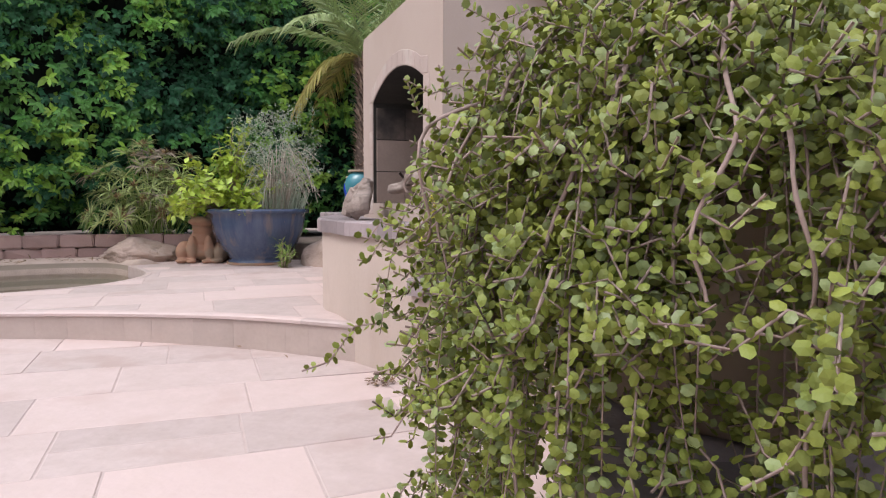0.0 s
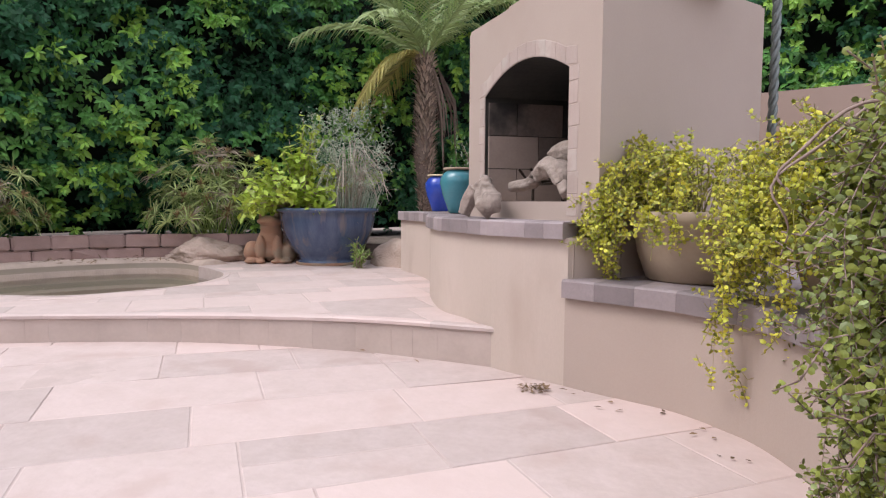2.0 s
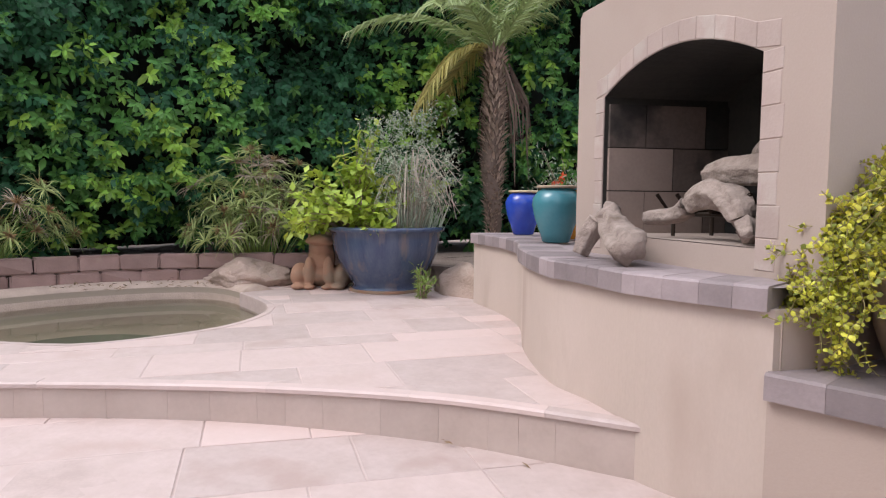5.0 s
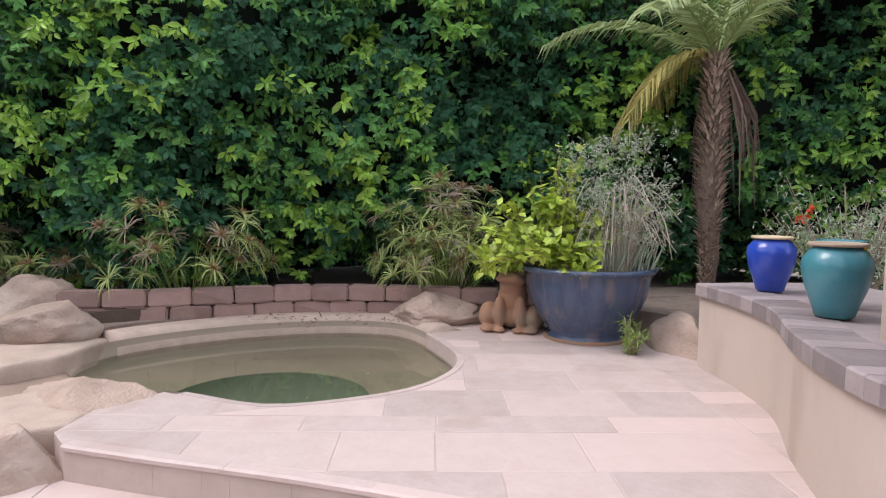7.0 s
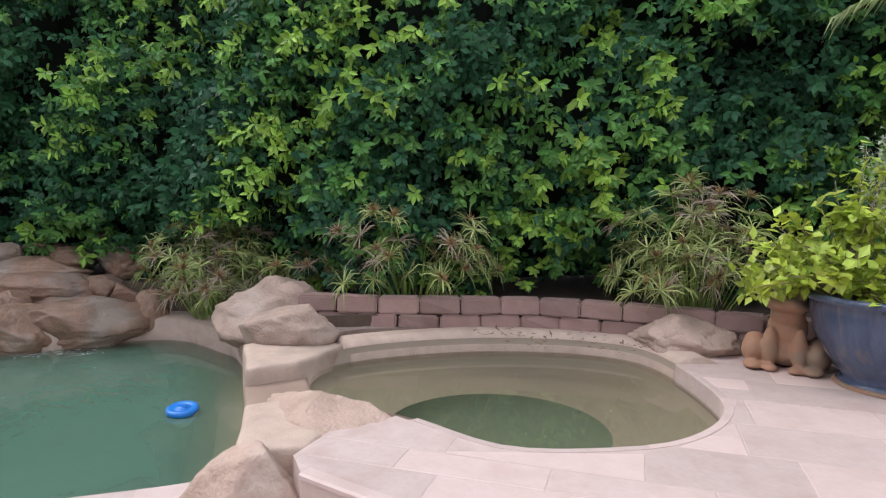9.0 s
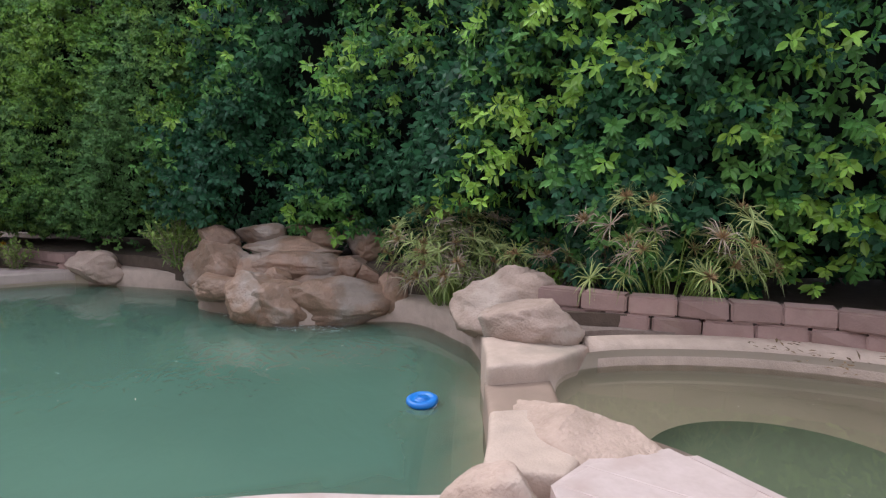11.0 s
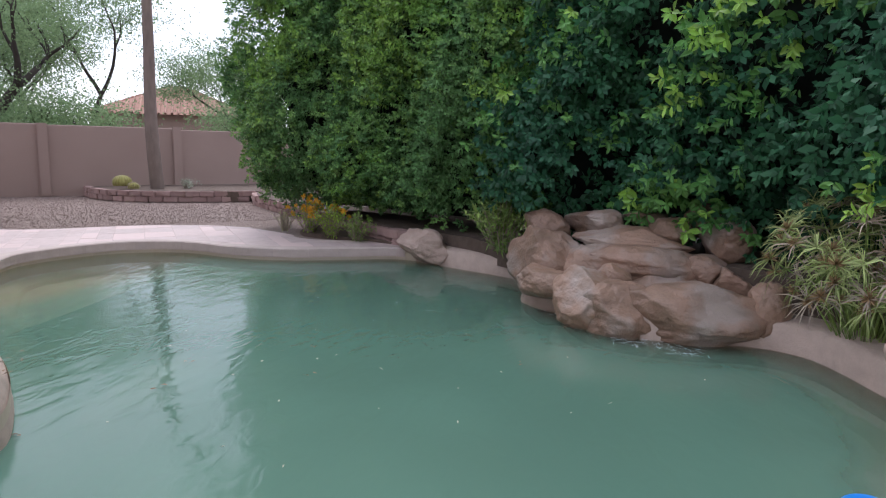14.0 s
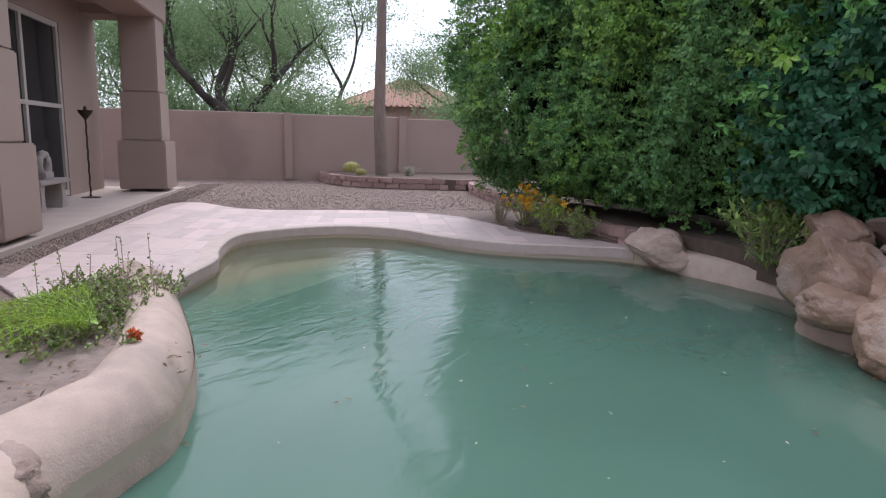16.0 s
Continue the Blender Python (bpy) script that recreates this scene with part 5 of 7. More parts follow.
def tree(name, x, y, z, stems, length, radius, depth, seed, bark, leaf, count, size, cloud, label, spread=0.6, foot=0.0, bole=0.0):
    ob = thing(name, label, "tree", pose(x, y, z))
    g, tips = Geo(), []
    if foot:
        g.tube([Vector((0, 0, -foot)), Vector((0.02, 0, -foot / 2)), Vector((0, 0, 0.25))], [radius * 1.7, radius * 1.45, radius * 1.2], 10)
    if bole:
        g.tube([Vector((0.05 * math.sin(i * 0.9), 0.05 * math.cos(i * 0.7) - 0.05, bole * i / 9)) for i in range(10)], [radius * (1.45 - 0.5 * i / 9) for i in range(10)], 12)
    r = random.Random(seed)
    for k in range(stems):
        a = 2 * math.pi * k / max(stems, 1) + r.uniform(-0.4, 0.4)
        lean = 0.0 if stems == 1 else 0.55
        branchy(ob, (0.08 * k, 0, bole * 0.97), (math.cos(a) * lean, math.sin(a) * lean, 1), length, radius, depth, g, tips, r.randint(0, 10 ** 6), spread)
    g.make("trunk", bark, ob, smooth=True)
    rng = np.random.default_rng(seed)
    t = np.array([tuple(p) for p in tips])
    clumps = t[rng.integers(0, len(t), max(40, count // 45))] + rng.normal(0, cloud, (max(40, count // 45), 3)) * np.array([1, 1, 0.7])
    pick = clumps[rng.integers(0, len(clumps), count)]
    at = pick + rng.normal(0, 0.2 + 0.2 * cloud, (count, 3)) * np.array([1, 1, 0.6])
    way = rng.normal(0, 1, (count, 3)) + np.array([0, 0, -0.4])
    way /= np.linalg.norm(way, axis=1, keepdims=True)
    ln = size * rng.uniform(0.6, 1.3, count)
    light_leaves("crown", at, way, rng.normal(0, 1, (count, 3)), ln, leaf, ob)
    return ob


def neighbour():
    ob = thing("neighbour_house", "distant house with a clay tile roof beyond the wall", "house", pose(-52, -27, -0.3, 0, 0, 30))
    bm = bmesh.new()
    box(bm, -6, -5, 0, 6, 5, 4.0)
    part("wall", bm, FENCE_STUCCO, ob)
    bm = bmesh.new()
    strip(bm, [[(-6.6, -5.6, 4.0), (6.6, -5.6, 4.0), (6.6, 5.6, 4.0), (-6.6, 5.6, 4.0)], [(-1.2, -0.4, 6.5), (1.2, -0.4, 6.5), (1.2, 0.4, 6.5), (-1.2, 0.4, 6.5)]], False, True)
    roof = part("roof", bm, ROOF_TILE, ob)
    g = Geo()
    for face in (1, 3):
        sx = 1 if face == 1 else -1
        for k in range(26):
            y = -5.4 + k * 0.43
            f = max(0.06, 1 - abs(y) / 5.6)
            g.tube([Vector((sx * 6.65, y, 4.05)), Vector((sx * (6.65 - 5.45 * f), y, 4.05 + 2.47 * f))], 0.09, 6)
    for sy in (-1, 1):
        for k in range(30):
            x = -6.4 + k * 0.44
            f = max(0.06, min(1.0, (6.6 - abs(x)) / 5.4))
            g.tube([Vector((x, sy * 5.65, 4.05)), Vector((x, sy * (5.65 - 5.2 * f), 4.05 + 2.47 * f))], 0.09, 6)
    g.make("roof_tiles", ROOF_TILE, roof, kind="stuff")


fence()
house()
bench()
torch()
neighbour()
tree("mesquite_tree", -20.9, -15.0, 1.3, 3, 2.3, 0.25, 3, 71, BARK, TREE_LEAF, 15000, 0.09, 0.6, "dark-trunked spreading tree beyond the yard wall", 0.6, 1.4)
tree("slender_tree", -18.3, -7.15, 0.2, 1, 2.6, 0.12, 2, 75, PALE_BARK, TREE_LEAF, 2400, 0.11, 0.5, "slender tree with a straight grey-brown trunk in the raised bed", 0.6, 0.0, 5.2)
for x, y, s, h in ((-42.0, -15.6, 91, 2.1), (-31, -24.5, 92, 2.4), (-32, -19.9, 97, 2.75), (-25.5, -23, 93, 2.2), (-26, -26, 95, 2.4), (-17, -22, 98, 2.1)):
    tree("far_tree", x, y, 0.0, 2, h * 1.5, 0.2, 3, s, BARK, TREE_LEAF, 30000, 0.13, 0.9, "leafy green tree beyond the yard wall", 0.8)


for x, y, s, h in ((-22.0, -12.8, 102, 0.9), (-26.5, -8.0, 103, 1.1), (-24.5, -17.5, 104, 1.1), (-20.0, -17.5, 105, 0.95), (-17.2, -19.5, 106, 0.95), (-14.2, -20.5, 108, 1.0)):
    tree("far_bush", x, y, 0.0, 3, h * 1.45, 0.1, 2, s, BARK, TREE_LEAF, 16000, 0.1, 0.7, "bushy green foliage just beyond the yard wall", 0.9)


def barrel_cactus(x, y, z, r):
    ob = thing("barrel_cactus", "round yellow-spined barrel cactus in the tree bed", "cactus", pose(x, y, z))
    bm = bmesh.new()
    rings = []
    for i in range(9):
        a = -0.5 + i * (math.pi / 2 + 0.45) / 8
        rings.append([(r * math.cos(a) * (1 + 0.06 * math.cos(18 * b)) * math.cos(b), r * math.cos(a) * (1 + 0.06 * math.cos(18 * b)) * math.sin(b), r * 0.8 + r * 0.8 * math.sin(a)) for b in (2 * math.pi * k / 72 for k in range(72))])
    strip(bm, rings, False, True)
    part("body", bm, CACTUS, ob, smooth=True)
    g = Geo()
    for _ in range(500):
        d = unit()
        if d.z > -0.3:
            p = Vector((d.x * r, d.y * r, r * 0.8 + d.z * r * 0.8))
            g.blade(p, p + d * 0.02 + unit() * 0.01, p + d * 0.045 + unit() * 0.02, 0.004)
    g.make("spines", STRAW, ob, kind="stuff")


random.seed(20)
barrel_cactus(-17.75, -7.75, 0.24, 0.22)
barrel_cactus(-17.62, -7.35, 0.22, 0.13)


def small_plant(name, x, y, z, height, radius, stems, leaf, size, surface, label, flower=None, flowers=0, category="plant", up=0.8, wide=0.35, fine=False):
    """Upright stems from a point, leafed all along, with flowers at the ends."""
    ob = thing(name, label, category, pose(x, y, z))
    g, s, f = Geo(), Geo(), Geo()
    for k in range(stems):
        a, lean = rnd(0, 2 * math.pi), rnd(0, 1)
        end = Vector((math.cos(a) * radius * lean, math.sin(a) * radius * lean, height * rnd(0.55, 1.0) * (1 - 0.35 * lean)))
        start = Vector((math.cos(a) * radius * 0.25 * lean, math.sin(a) * radius * 0.25 * lean, 0))
        mid = (start + end) / 2 + Vector((0, 0, height * 0.12))
        s.tube([start, mid, end], [0.005, 0.004, 0.002], 4)
        for i in range(leaf):
            t = (i + rnd(0.2, 1)) / leaf
            p = start.lerp(mid, t * 2) if t < 0.5 else mid.lerp(end, t * 2 - 1)
            d = (unit() + Vector((0, 0, up - 0.5))).normalized()
            g.leaf(p, d, Vector((rnd(-0.4, 0.4), rnd(-0.4, 0.4), 1)), size * rnd(0.6, 1.2), size * wide * rnd(0.8, 1.2))
        if flower and k < flowers:
            for _ in range(11):
                f.leaf(end, (unit() + Vector((0, 0, 0.3))).normalized(), unit(), 0.06 if flowers > 4 else 0.035, 0.04 if flowers > 4 else 0.022)
    s.make("stems", STRAW if fine else STEM, ob)
    g.make("leaves", surface, ob, kind="stuff")
    if flower:
        f.make("flowers", flower, ob, kind="stuff")
    return ob


random.seed(21)
small_plant("flowering_plant", -12.15, -0.35, 0.03, 0.6, 0.36, 40, 16, 0.07, FERN, "bushy green plant with yellow flowers in the flower bed", YELLOW_FLOWER, 12)
small_plant("flowering_plant", -12.55, -0.85, 0.03, 0.62, 0.34, 34, 14, 0.06, FERN, "tall plant covered in yellow-orange flowers", YELLOW_FLOWER, 24)
small_plant("flowering_plant", -11.85, 0.1, 0.03, 0.4, 0.32, 34, 14, 0.07, COVER_LEAF, "low dark green plant in the flower bed")
small_plant("grass_tuft", -12.75, -1.35, 0.0, 0.42, 0.2, 40, 5, 0.09, REED_LEAF, "thin pale grass tuft at the gravel's edge", wide=0.06, fine=True)
small_plant("low_shrub", -18.6, -6.5, 0.24, 0.3, 0.4, 30, 10, 0.06, GREY_LEAF, "low grey-green shrub beside the tree trunk")
small_plant("low_shrub", -10.3, 2.25, 0.2, 0.66, 0.55, 70, 16, 0.1, COVER_LEAF, "green leafy shrub between boulder and waterfall", wide=0.28)


# ---- reeds ----
def reeds(x, y, z, height, radius, stalks, seed, label, brown=0.4):
    """Umbrella reeds: bare stalks that end in whorls of narrow leaves, some with brown heads."""
    random.seed(seed)
    ob = thing("umbrella_reed", label, "reed", pose(x, y, z), "umbrella reeds")
    s, g, b, dry = Geo(), Geo(), Geo(), Geo()
    for k in range(stalks):
        a, lean = rnd(0, 2 * math.pi), math.sqrt(rnd(0, 1))
        end = Vector((math.cos(a) * radius * lean, math.sin(a) * radius * lean, height * rnd(0.3, 1.0) * (1.05 - 0.3 * lean)))
        start = Vector((math.cos(a) * radius * 0.3 * lean, math.sin(a) * radius * 0.3 * lean, 0))
        mid = start.lerp(end, 0.55) + Vector((0, 0, height * 0.1))
        s.tube([start, mid, end], [0.004, 0.0035, 0.003], 4)
        axis = ((end - mid).normalized() + Vector((0, 0, 0.25))).normalized()
        for i in range(24):
            d = (unit() * 1.0 + axis * 0.25)
            d = (d - axis * d.dot(axis) * 0.75).normalized()
            ln = rnd(0.13, 0.21)
            (dry if k % 4 == 0 else g).blade(end, end + d * ln * 0.6 + Vector((0, 0, 0.012)), end + d * ln + Vector((0, 0, -0.05 * rnd(0.0, 1))), 0.0095)
        if rnd(0, 1) < brown:
            for i in range(50):
                d = (unit() + axis * 0.7).normalized()
                b.blade(end, end + d * 0.035, end + d * rnd(0.05, 0.085), 0.009)
    s.make("stalks", COVER_LEAF, ob, kind="stuff")
    g.make("leaves", REED_LEAF, ob, kind="stuff")
    dry.make("dry_leaves", STRAW, ob, "dry straw-coloured leaves", kind="stuff")
    b.make("flower_heads", REED_BROWN, ob, kind="stuff")


reeds(-4.3, 7.55, 0.33, 1.12, 0.72, 100, 41, "dense clump of umbrella reeds behind the low pale rock", 0.35)
reeds(-6.1, 6.05, 0.33, 1.0, 0.8, 60, 42, "umbrella reeds with brown heads above the block wall", 0.55)
reeds(-7.85, 4.9, 0.05, 1.05, 0.62, 120, 43, "thick umbrella reeds between the waterfall and a boulder", 0.45)
reeds(-6.95, 5.5, 0.3, 0.5, 0.4, 20, 44, "sparse umbrella reeds behind the tall boulder", 0.8)


# ---- palm ----
def palm(x, y, z):
    random.seed(51)
    ob = thing("palm_tree", "small palm with a rough shaggy trunk and arching fronds", "palm tree", pose(x, y, z))
    g = Geo()
    trunk = [Vector((0.03 * math.sin(i * 0.5), 0.03 * math.cos(i * 0.4), i * 0.1)) for i in range(22)]
    g.tube(trunk, [0.048 + 0.042 * min(1, i / 9) + 0.008 * (i % 2) for i in range(22)], 12)
    g.make("trunk", PALM_BARK, ob, smooth=True)
    g = Geo()
    for i in range(900):
        h = 0.03 + 2.08 * i / 900
        a = i * 2.4 + rnd(-0.2, 0.2)
        r = 0.046 + 0.04 * min(1, h / 0.9)
        out = Vector((math.cos(a), math.sin(a), 0))
        p = Vector((0, 0, h)) + out * r
        g.leaf(p, (out * 0.6 + Vector((0, 0, 1)) + unit() * 0.4).normalized(), out, rnd(0.08, 0.14) * (0.5 + 0.5 * min(1, h / 0.9)), rnd(0.026, 0.04), 0.12, -0.2)
    g.make("leaf_bases", PALM_SHAG, ob, "shaggy brown old leaf bases", kind="stuff")
    for k in range(22):
        a = k * 2.4 + 0.5
        green = k > 2
        if not green:
            a = (3.4, 3.9, 2.7)[k]
        rise = rnd(0.8, 2.4) if green else rnd(0.3, 0.5)
        out = Vector((math.cos(a), math.sin(a), 0))
        length = rnd(1.25, 1.75) if green else 0.95
        spine = []
        for i in range(14):
            t = i / 13
            spine.append(Vector((0, 0, 2.12)) + out * length * t * (1 - 0.12 * t) + Vector((0, 0, rise * t - (0.95 if green else 1.0) * t * t)))
        f = Geo()
        f.tube(spine, [0.014 * (1 - 0.8 * i / 13) for i in range(14)], 4)
        for i in range(2, 14):
            for q in range(4):
                p = spine[i - 1].lerp(spine[i], q / 4)
                d = (spine[i] - spine[i - 1]).normalized()
                side = d.cross(Vector((0, 0, 1))).normalized()
                for sgn in (-1, 1):
                    ln = 0.36 * (1 - 0.55 * abs(i / 13 - 0.4)) * rnd(0.85, 1.1)
                    w = (side * sgn * 0.8 + d * 0.75 + Vector((0, 0, -0.1))).normalized()
                    f.blade(p, p + w * ln * 0.6, p + w * ln + Vector((0, 0, -0.1)), 0.018)
        f.make("frond", PALM_LEAF if green else PALM_DRY, ob, "" if green else "yellowed drooping frond")
    for k in range(4):
        a = (0.4, 1.3, 5.6, 2.2)[k]
        out = Vector((math.cos(a), math.sin(a), 0))
        f = Geo()
        for q in range(9):
            p = Vector((0, 0, 2.0)) + out * 0.15
            e = p + out * rnd(0.18, 0.28) + Vector((rnd(-0.05, 0.05), rnd(-0.05, 0.05), -rnd(0.7, 1.35)))
            f.blade(p, p.lerp(e, 0.5) + out * 0.08, e, 0.02)
        f.make("dead_frond", PALM_BARK, ob, "dry brown hanging frond")


palm(-2.27, 8.83, 0.42)


# ---- pots and their plants ----
def big_pot():
    x, y = -2.82, 7.2
    ob = thing("blue_planter", "large round blue glazed planter pot with runny glaze", "pot", pose(x, y, DECK))
    bm = bmesh.new()
    lathe(bm, [(0.26, 0.0), (0.3, 0.01), (0.3, 0.03), (0.27, 0.05), (0.31, 0.1), (0.38, 0.2), (0.435, 0.32), (0.46, 0.44), (0.462, 0.5), (0.5, 0.515), (0.505, 0.535), (0.49, 0.55), (0.45, 0.548), (0.43, 0.5), (0.42, 0.4)], 56)
    part("body", bm, BLUE_GLAZE, ob, smooth=True)
    bm = bmesh.new()
    lathe(bm, [(0.27, -0.0), (0.315, 0.002), (0.315, 0.022), (0.29, 0.028)], 48)
    part("saucer", bm, TERRACOTTA, ob, "thin brown foot rim")
    bm = bmesh.new()
    lathe(bm, [(0.02, 0.44), (0.42, 0.46), (0.41, 0.47), (0.01, 0.5)], 24)
    part("soil", bm, SOIL, ob)
    random.seed(61)
    # lime shrub
    lime = thing("lime_shrub", "bright yellow-green leafy shrub in the blue planter", "shrub", pose(x - 0.24, y - 0.12, DECK + 0.47))
    s, g = Geo(), Geo()
    for k in range(110):
        a, lean = rnd(0, 2 * math.pi), math.sqrt(rnd(0, 1))
        end = Vector((math.cos(a) * 0.6 * lean - 0.06, math.sin(a) * 0.5 * lean - 0.05, rnd(0.1, 0.8) * (1.1 - 0.6 * lean) - 0.08 * lean))
        if k < 4:
            end = Vector((rnd(0.0, 0.2), rnd(-0.1, 0.1), rnd(0.82, 0.98)))
        s.tube([Vector((0, 0, -0.02)), end * 0.5 + Vector((0, 0, 0.08)), end], [0.006, 0.004, 0.002], 4)
        for i in range(15):
            p = (end * 0.5 + Vector((0, 0, 0.08))).lerp(end, rnd(0, 1.05)) + unit() * 0.03
            g.leaf(p, (unit() + Vector((0, -0.2, 0.05))).normalized(), Vector((rnd(-0.5, 0.5), rnd(-0.8, 0.2), 1)), rnd(0.055, 0.1), rnd(0.045, 0.075), 0.1)
    s.make("stems", STEM, lime, kind="stuff")
    g.make("leaves", LIME_LEAF, lime, kind="stuff")
    # grey wispy shrub
    grey = thing("grey_shrub", "wispy grey-green shrub with dry arching stalks in the blue planter", "shrub", pose(x + 0.2, y + 0.02, DECK + 0.47))
    s, g = Geo(), Geo()
    for k in range(120):
        a, lean = rnd(0, 2 * math.pi), math.sqrt(rnd(0, 1))
        top = Vector((math.cos(a) * 0.42 * lean, math.sin(a) * 0.35 * lean, rnd(0.25, 0.8)))
        bow = Vector((math.cos(a), math.sin(a), 0)) * 0.12 + Vector((0.05, 0, -rnd(0.05, 0.4) * (k % 3 == 0)))
        mid = top * 0.55 + Vector((0, 0, 0.1))
        s.blade(Vector((0.1 * math.cos(a), 0.1 * math.sin(a), 0)), mid, top + bow, 0.006)
        for i in range(9):
            p = mid.lerp(top + bow * 0.6, rnd(0, 1)) + unit() * 0.035
            g.blade(p, p + unit() * 0.02, p + unit() * 0.05, 0.008)
    for k in range(260):
        a = rnd(0, 2 * math.pi)
        p = Vector((math.cos(a) * rnd(0, 0.3), math.sin(a) * rnd(0, 0.3), rnd(0, 0.1)))
        d = Vector((math.cos(a) * rnd(0, 0.7), math.sin(a) * rnd(0, 0.7), 1)).normalized()
        g.blade(p, p + d * 0.12, p + d * 0.26, 0.008)
    for k in range(80):
        c = Vector((rnd(-0.42, 0.42), rnd(-0.3, 0.3), rnd(0.5, 1.05)))
        for i in range(26):
            q = c + unit() * rnd(0, 0.13)
            g.blade(q, q + unit() * 0.012, q + unit() * 0.032, 0.008)
    dry = Geo()
    # long dry stalks that arch over and hang
    for k in range(42):
        a = rnd(-1.9, 1.9) - 0.2
        r = rnd(0.1, 0.34)
        foot = Vector((math.cos(a) * 0.12, math.sin(a) * 0.12, 0))
        crest = Vector((math.cos(a) * r, math.sin(a) * r * 0.8, rnd(0.4, 0.75)))
        tip = crest + Vector((math.cos(a) * rnd(0.06, 0.24), math.sin(a) * 0.12, -rnd(0.1, 0.4)))
        dry.tube(spline([foot, crest * 0.55 + Vector((0, 0, 0.16)), crest, tip], 4), 0.0028, 4)
    dry.make("dry_stalks", PALE_STRAW, grey, "pale dry stalks", kind="stuff")
    s.make("stalks", STRAW, grey, kind="stuff")
    g.make("leaves", GREY_LEAF, grey, kind="stuff")
    small_plant("oleander_sprout", -2.38, 6.86, DECK, 0.3, 0.15, 20, 12, 0.075, COVER_LEAF, "small green sprout beside the blue planter", wide=0.2)


big_pot()


def grey_bush(x, y, z, h, r, label):
    ob = thing("wispy_shrub", label, "shrub", pose(x, y, z))
    s, g = Geo(), Geo()
    for k in range(70):
        a, lean = rnd(0, 2 * math.pi), math.sqrt(rnd(0, 1))
        top = Vector((math.cos(a) * r * lean, math.sin(a) * r * lean, h * rnd(0.5, 1)))
        s.tube([Vector((0, 0, 0)), top * 0.5, top], [0.005, 0.004, 0.002], 4)
        for i in range(34):
            p = (top * 0.35).lerp(top, rnd(0, 1)) + unit() * 0.08
            g.blade(p, p + unit() * 0.015, p + unit() * 0.045, 0.01)
    s.make("stems", STRAW, ob, kind="stuff")
    g.make("leaves", GREY_LEAF, ob, kind="stuff")
    for dx, dz in ((-0.34, 0.7), (-0.27, 0.74)):
        f = Geo()
        for _ in range(9):
            f.leaf(Vector((dx, -0.1, h * dz)) + unit() * 0.03, unit(), unit(), 0.045, 0.03)
        f.make("blossom", RED_FLOWER, ob, "orange-red blossom", kind="stuff")


random.seed(63)
grey_bush(-1.15, 7.95, 0.42, 1.0, 0.6, "feathery grey-green shrub with an orange blossom behind the hearth")
grey_bush(-0.2, 7.9, 0.42, 1.1, 0.6, "feathery grey-green shrub behind the fireplace")


def frog():
    """A seated garden figure as one plain shape."""
    bm = bmesh.new()
    for px, py, pz, sx, sy, sz in ((0, 0.03, 0.11, 0.15, 0.15, 0.11), (0, 0.0, 0.25, 0.115, 0.105, 0.15), (0, -0.02, 0.35, 0.1, 0.1, 0.09), (0, -0.06, 0.415, 0.125, 0.115, 0.05), (-0.072, -0.04, 0.468, 0.036, 0.038, 0.04), (0.072, -0.04, 0.468, 0.036, 0.038, 0.04),
                                  (-0.175, -0.02, 0.105, 0.08, 0.135, 0.11), (0.175, -0.02, 0.105, 0.08, 0.135, 0.11), (-0.16, -0.15, 0.025, 0.06, 0.085, 0.028), (0.16, -0.15, 0.025, 0.06, 0.085, 0.028), (-0.08, -0.11, 0.14, 0.046, 0.05, 0.14), (0.08, -0.11, 0.14, 0.046, 0.05, 0.14), (-0.07, -0.17, 0.02, 0.045, 0.06, 0.022), (0.07, -0.17, 0.02, 0.045, 0.06, 0.022)):
        bmesh.ops.create_icosphere(bm, subdivisions=3, radius=1, matrix=Matrix.LocRotScale((px, py, pz), None, (sx, sy, sz)))
    for v in bm.verts:
        v.co.z = max(0.0, v.co.z)
        v.co *= 1 + 0.03 * noise.noise(v.co * 14)
    ob = part("garden_figure", bm, TERRACOTTA, None, "", True)
    melt = ob.modifiers.new("melt", "REMESH")
    melt.mode, melt.voxel_size, melt.use_smooth_shade = "VOXEL", 0.009, True
    calm = ob.modifiers.new("calm", "SMOOTH")
    calm.factor, calm.iterations = 0.5, 2
    ob.matrix_basis = pose(-3.42, 7.16, DECK, 0, 0, 18) @ Matrix.Diagonal((1.05, 1.05, 1.0, 1))
    tagged(ob, "weathered terracotta seated frog figure beside the planter", "statue")


frog()


def urn(x, y, glaze, rimcolour, h, r, label):
    ob = thing("glazed_urn", label, "urn", pose(x, y, HEARTH + 0.004), "urns on the hearth")
    bm = bmesh.new()
    lathe(bm, [(r * 0.5, 0.0), (r * 0.56, 0.006), (r * 0.66, h * 0.16), (r * 0.88, h * 0.42), (r, h * 0.66), (r * 0.97, h * 0.78), (r * 0.8, h * 0.89), (r * 0.68, h * 0.93), (r * 0.66, h * 0.955)], 44)
    part("body", bm, glaze, ob, smooth=True)
    bm = bmesh.new()
    lathe(bm, [(r * 0.66, h * 0.95), (r * 0.82, h * 0.955), (r * 0.84, h * 0.985), (r * 0.8, h), (r * 0.66, h * 0.995), (r * 0.6, h * 0.9)], 44)
    part("rim", bm, rimcolour, ob, "glazed rim in a contrasting colour", True)


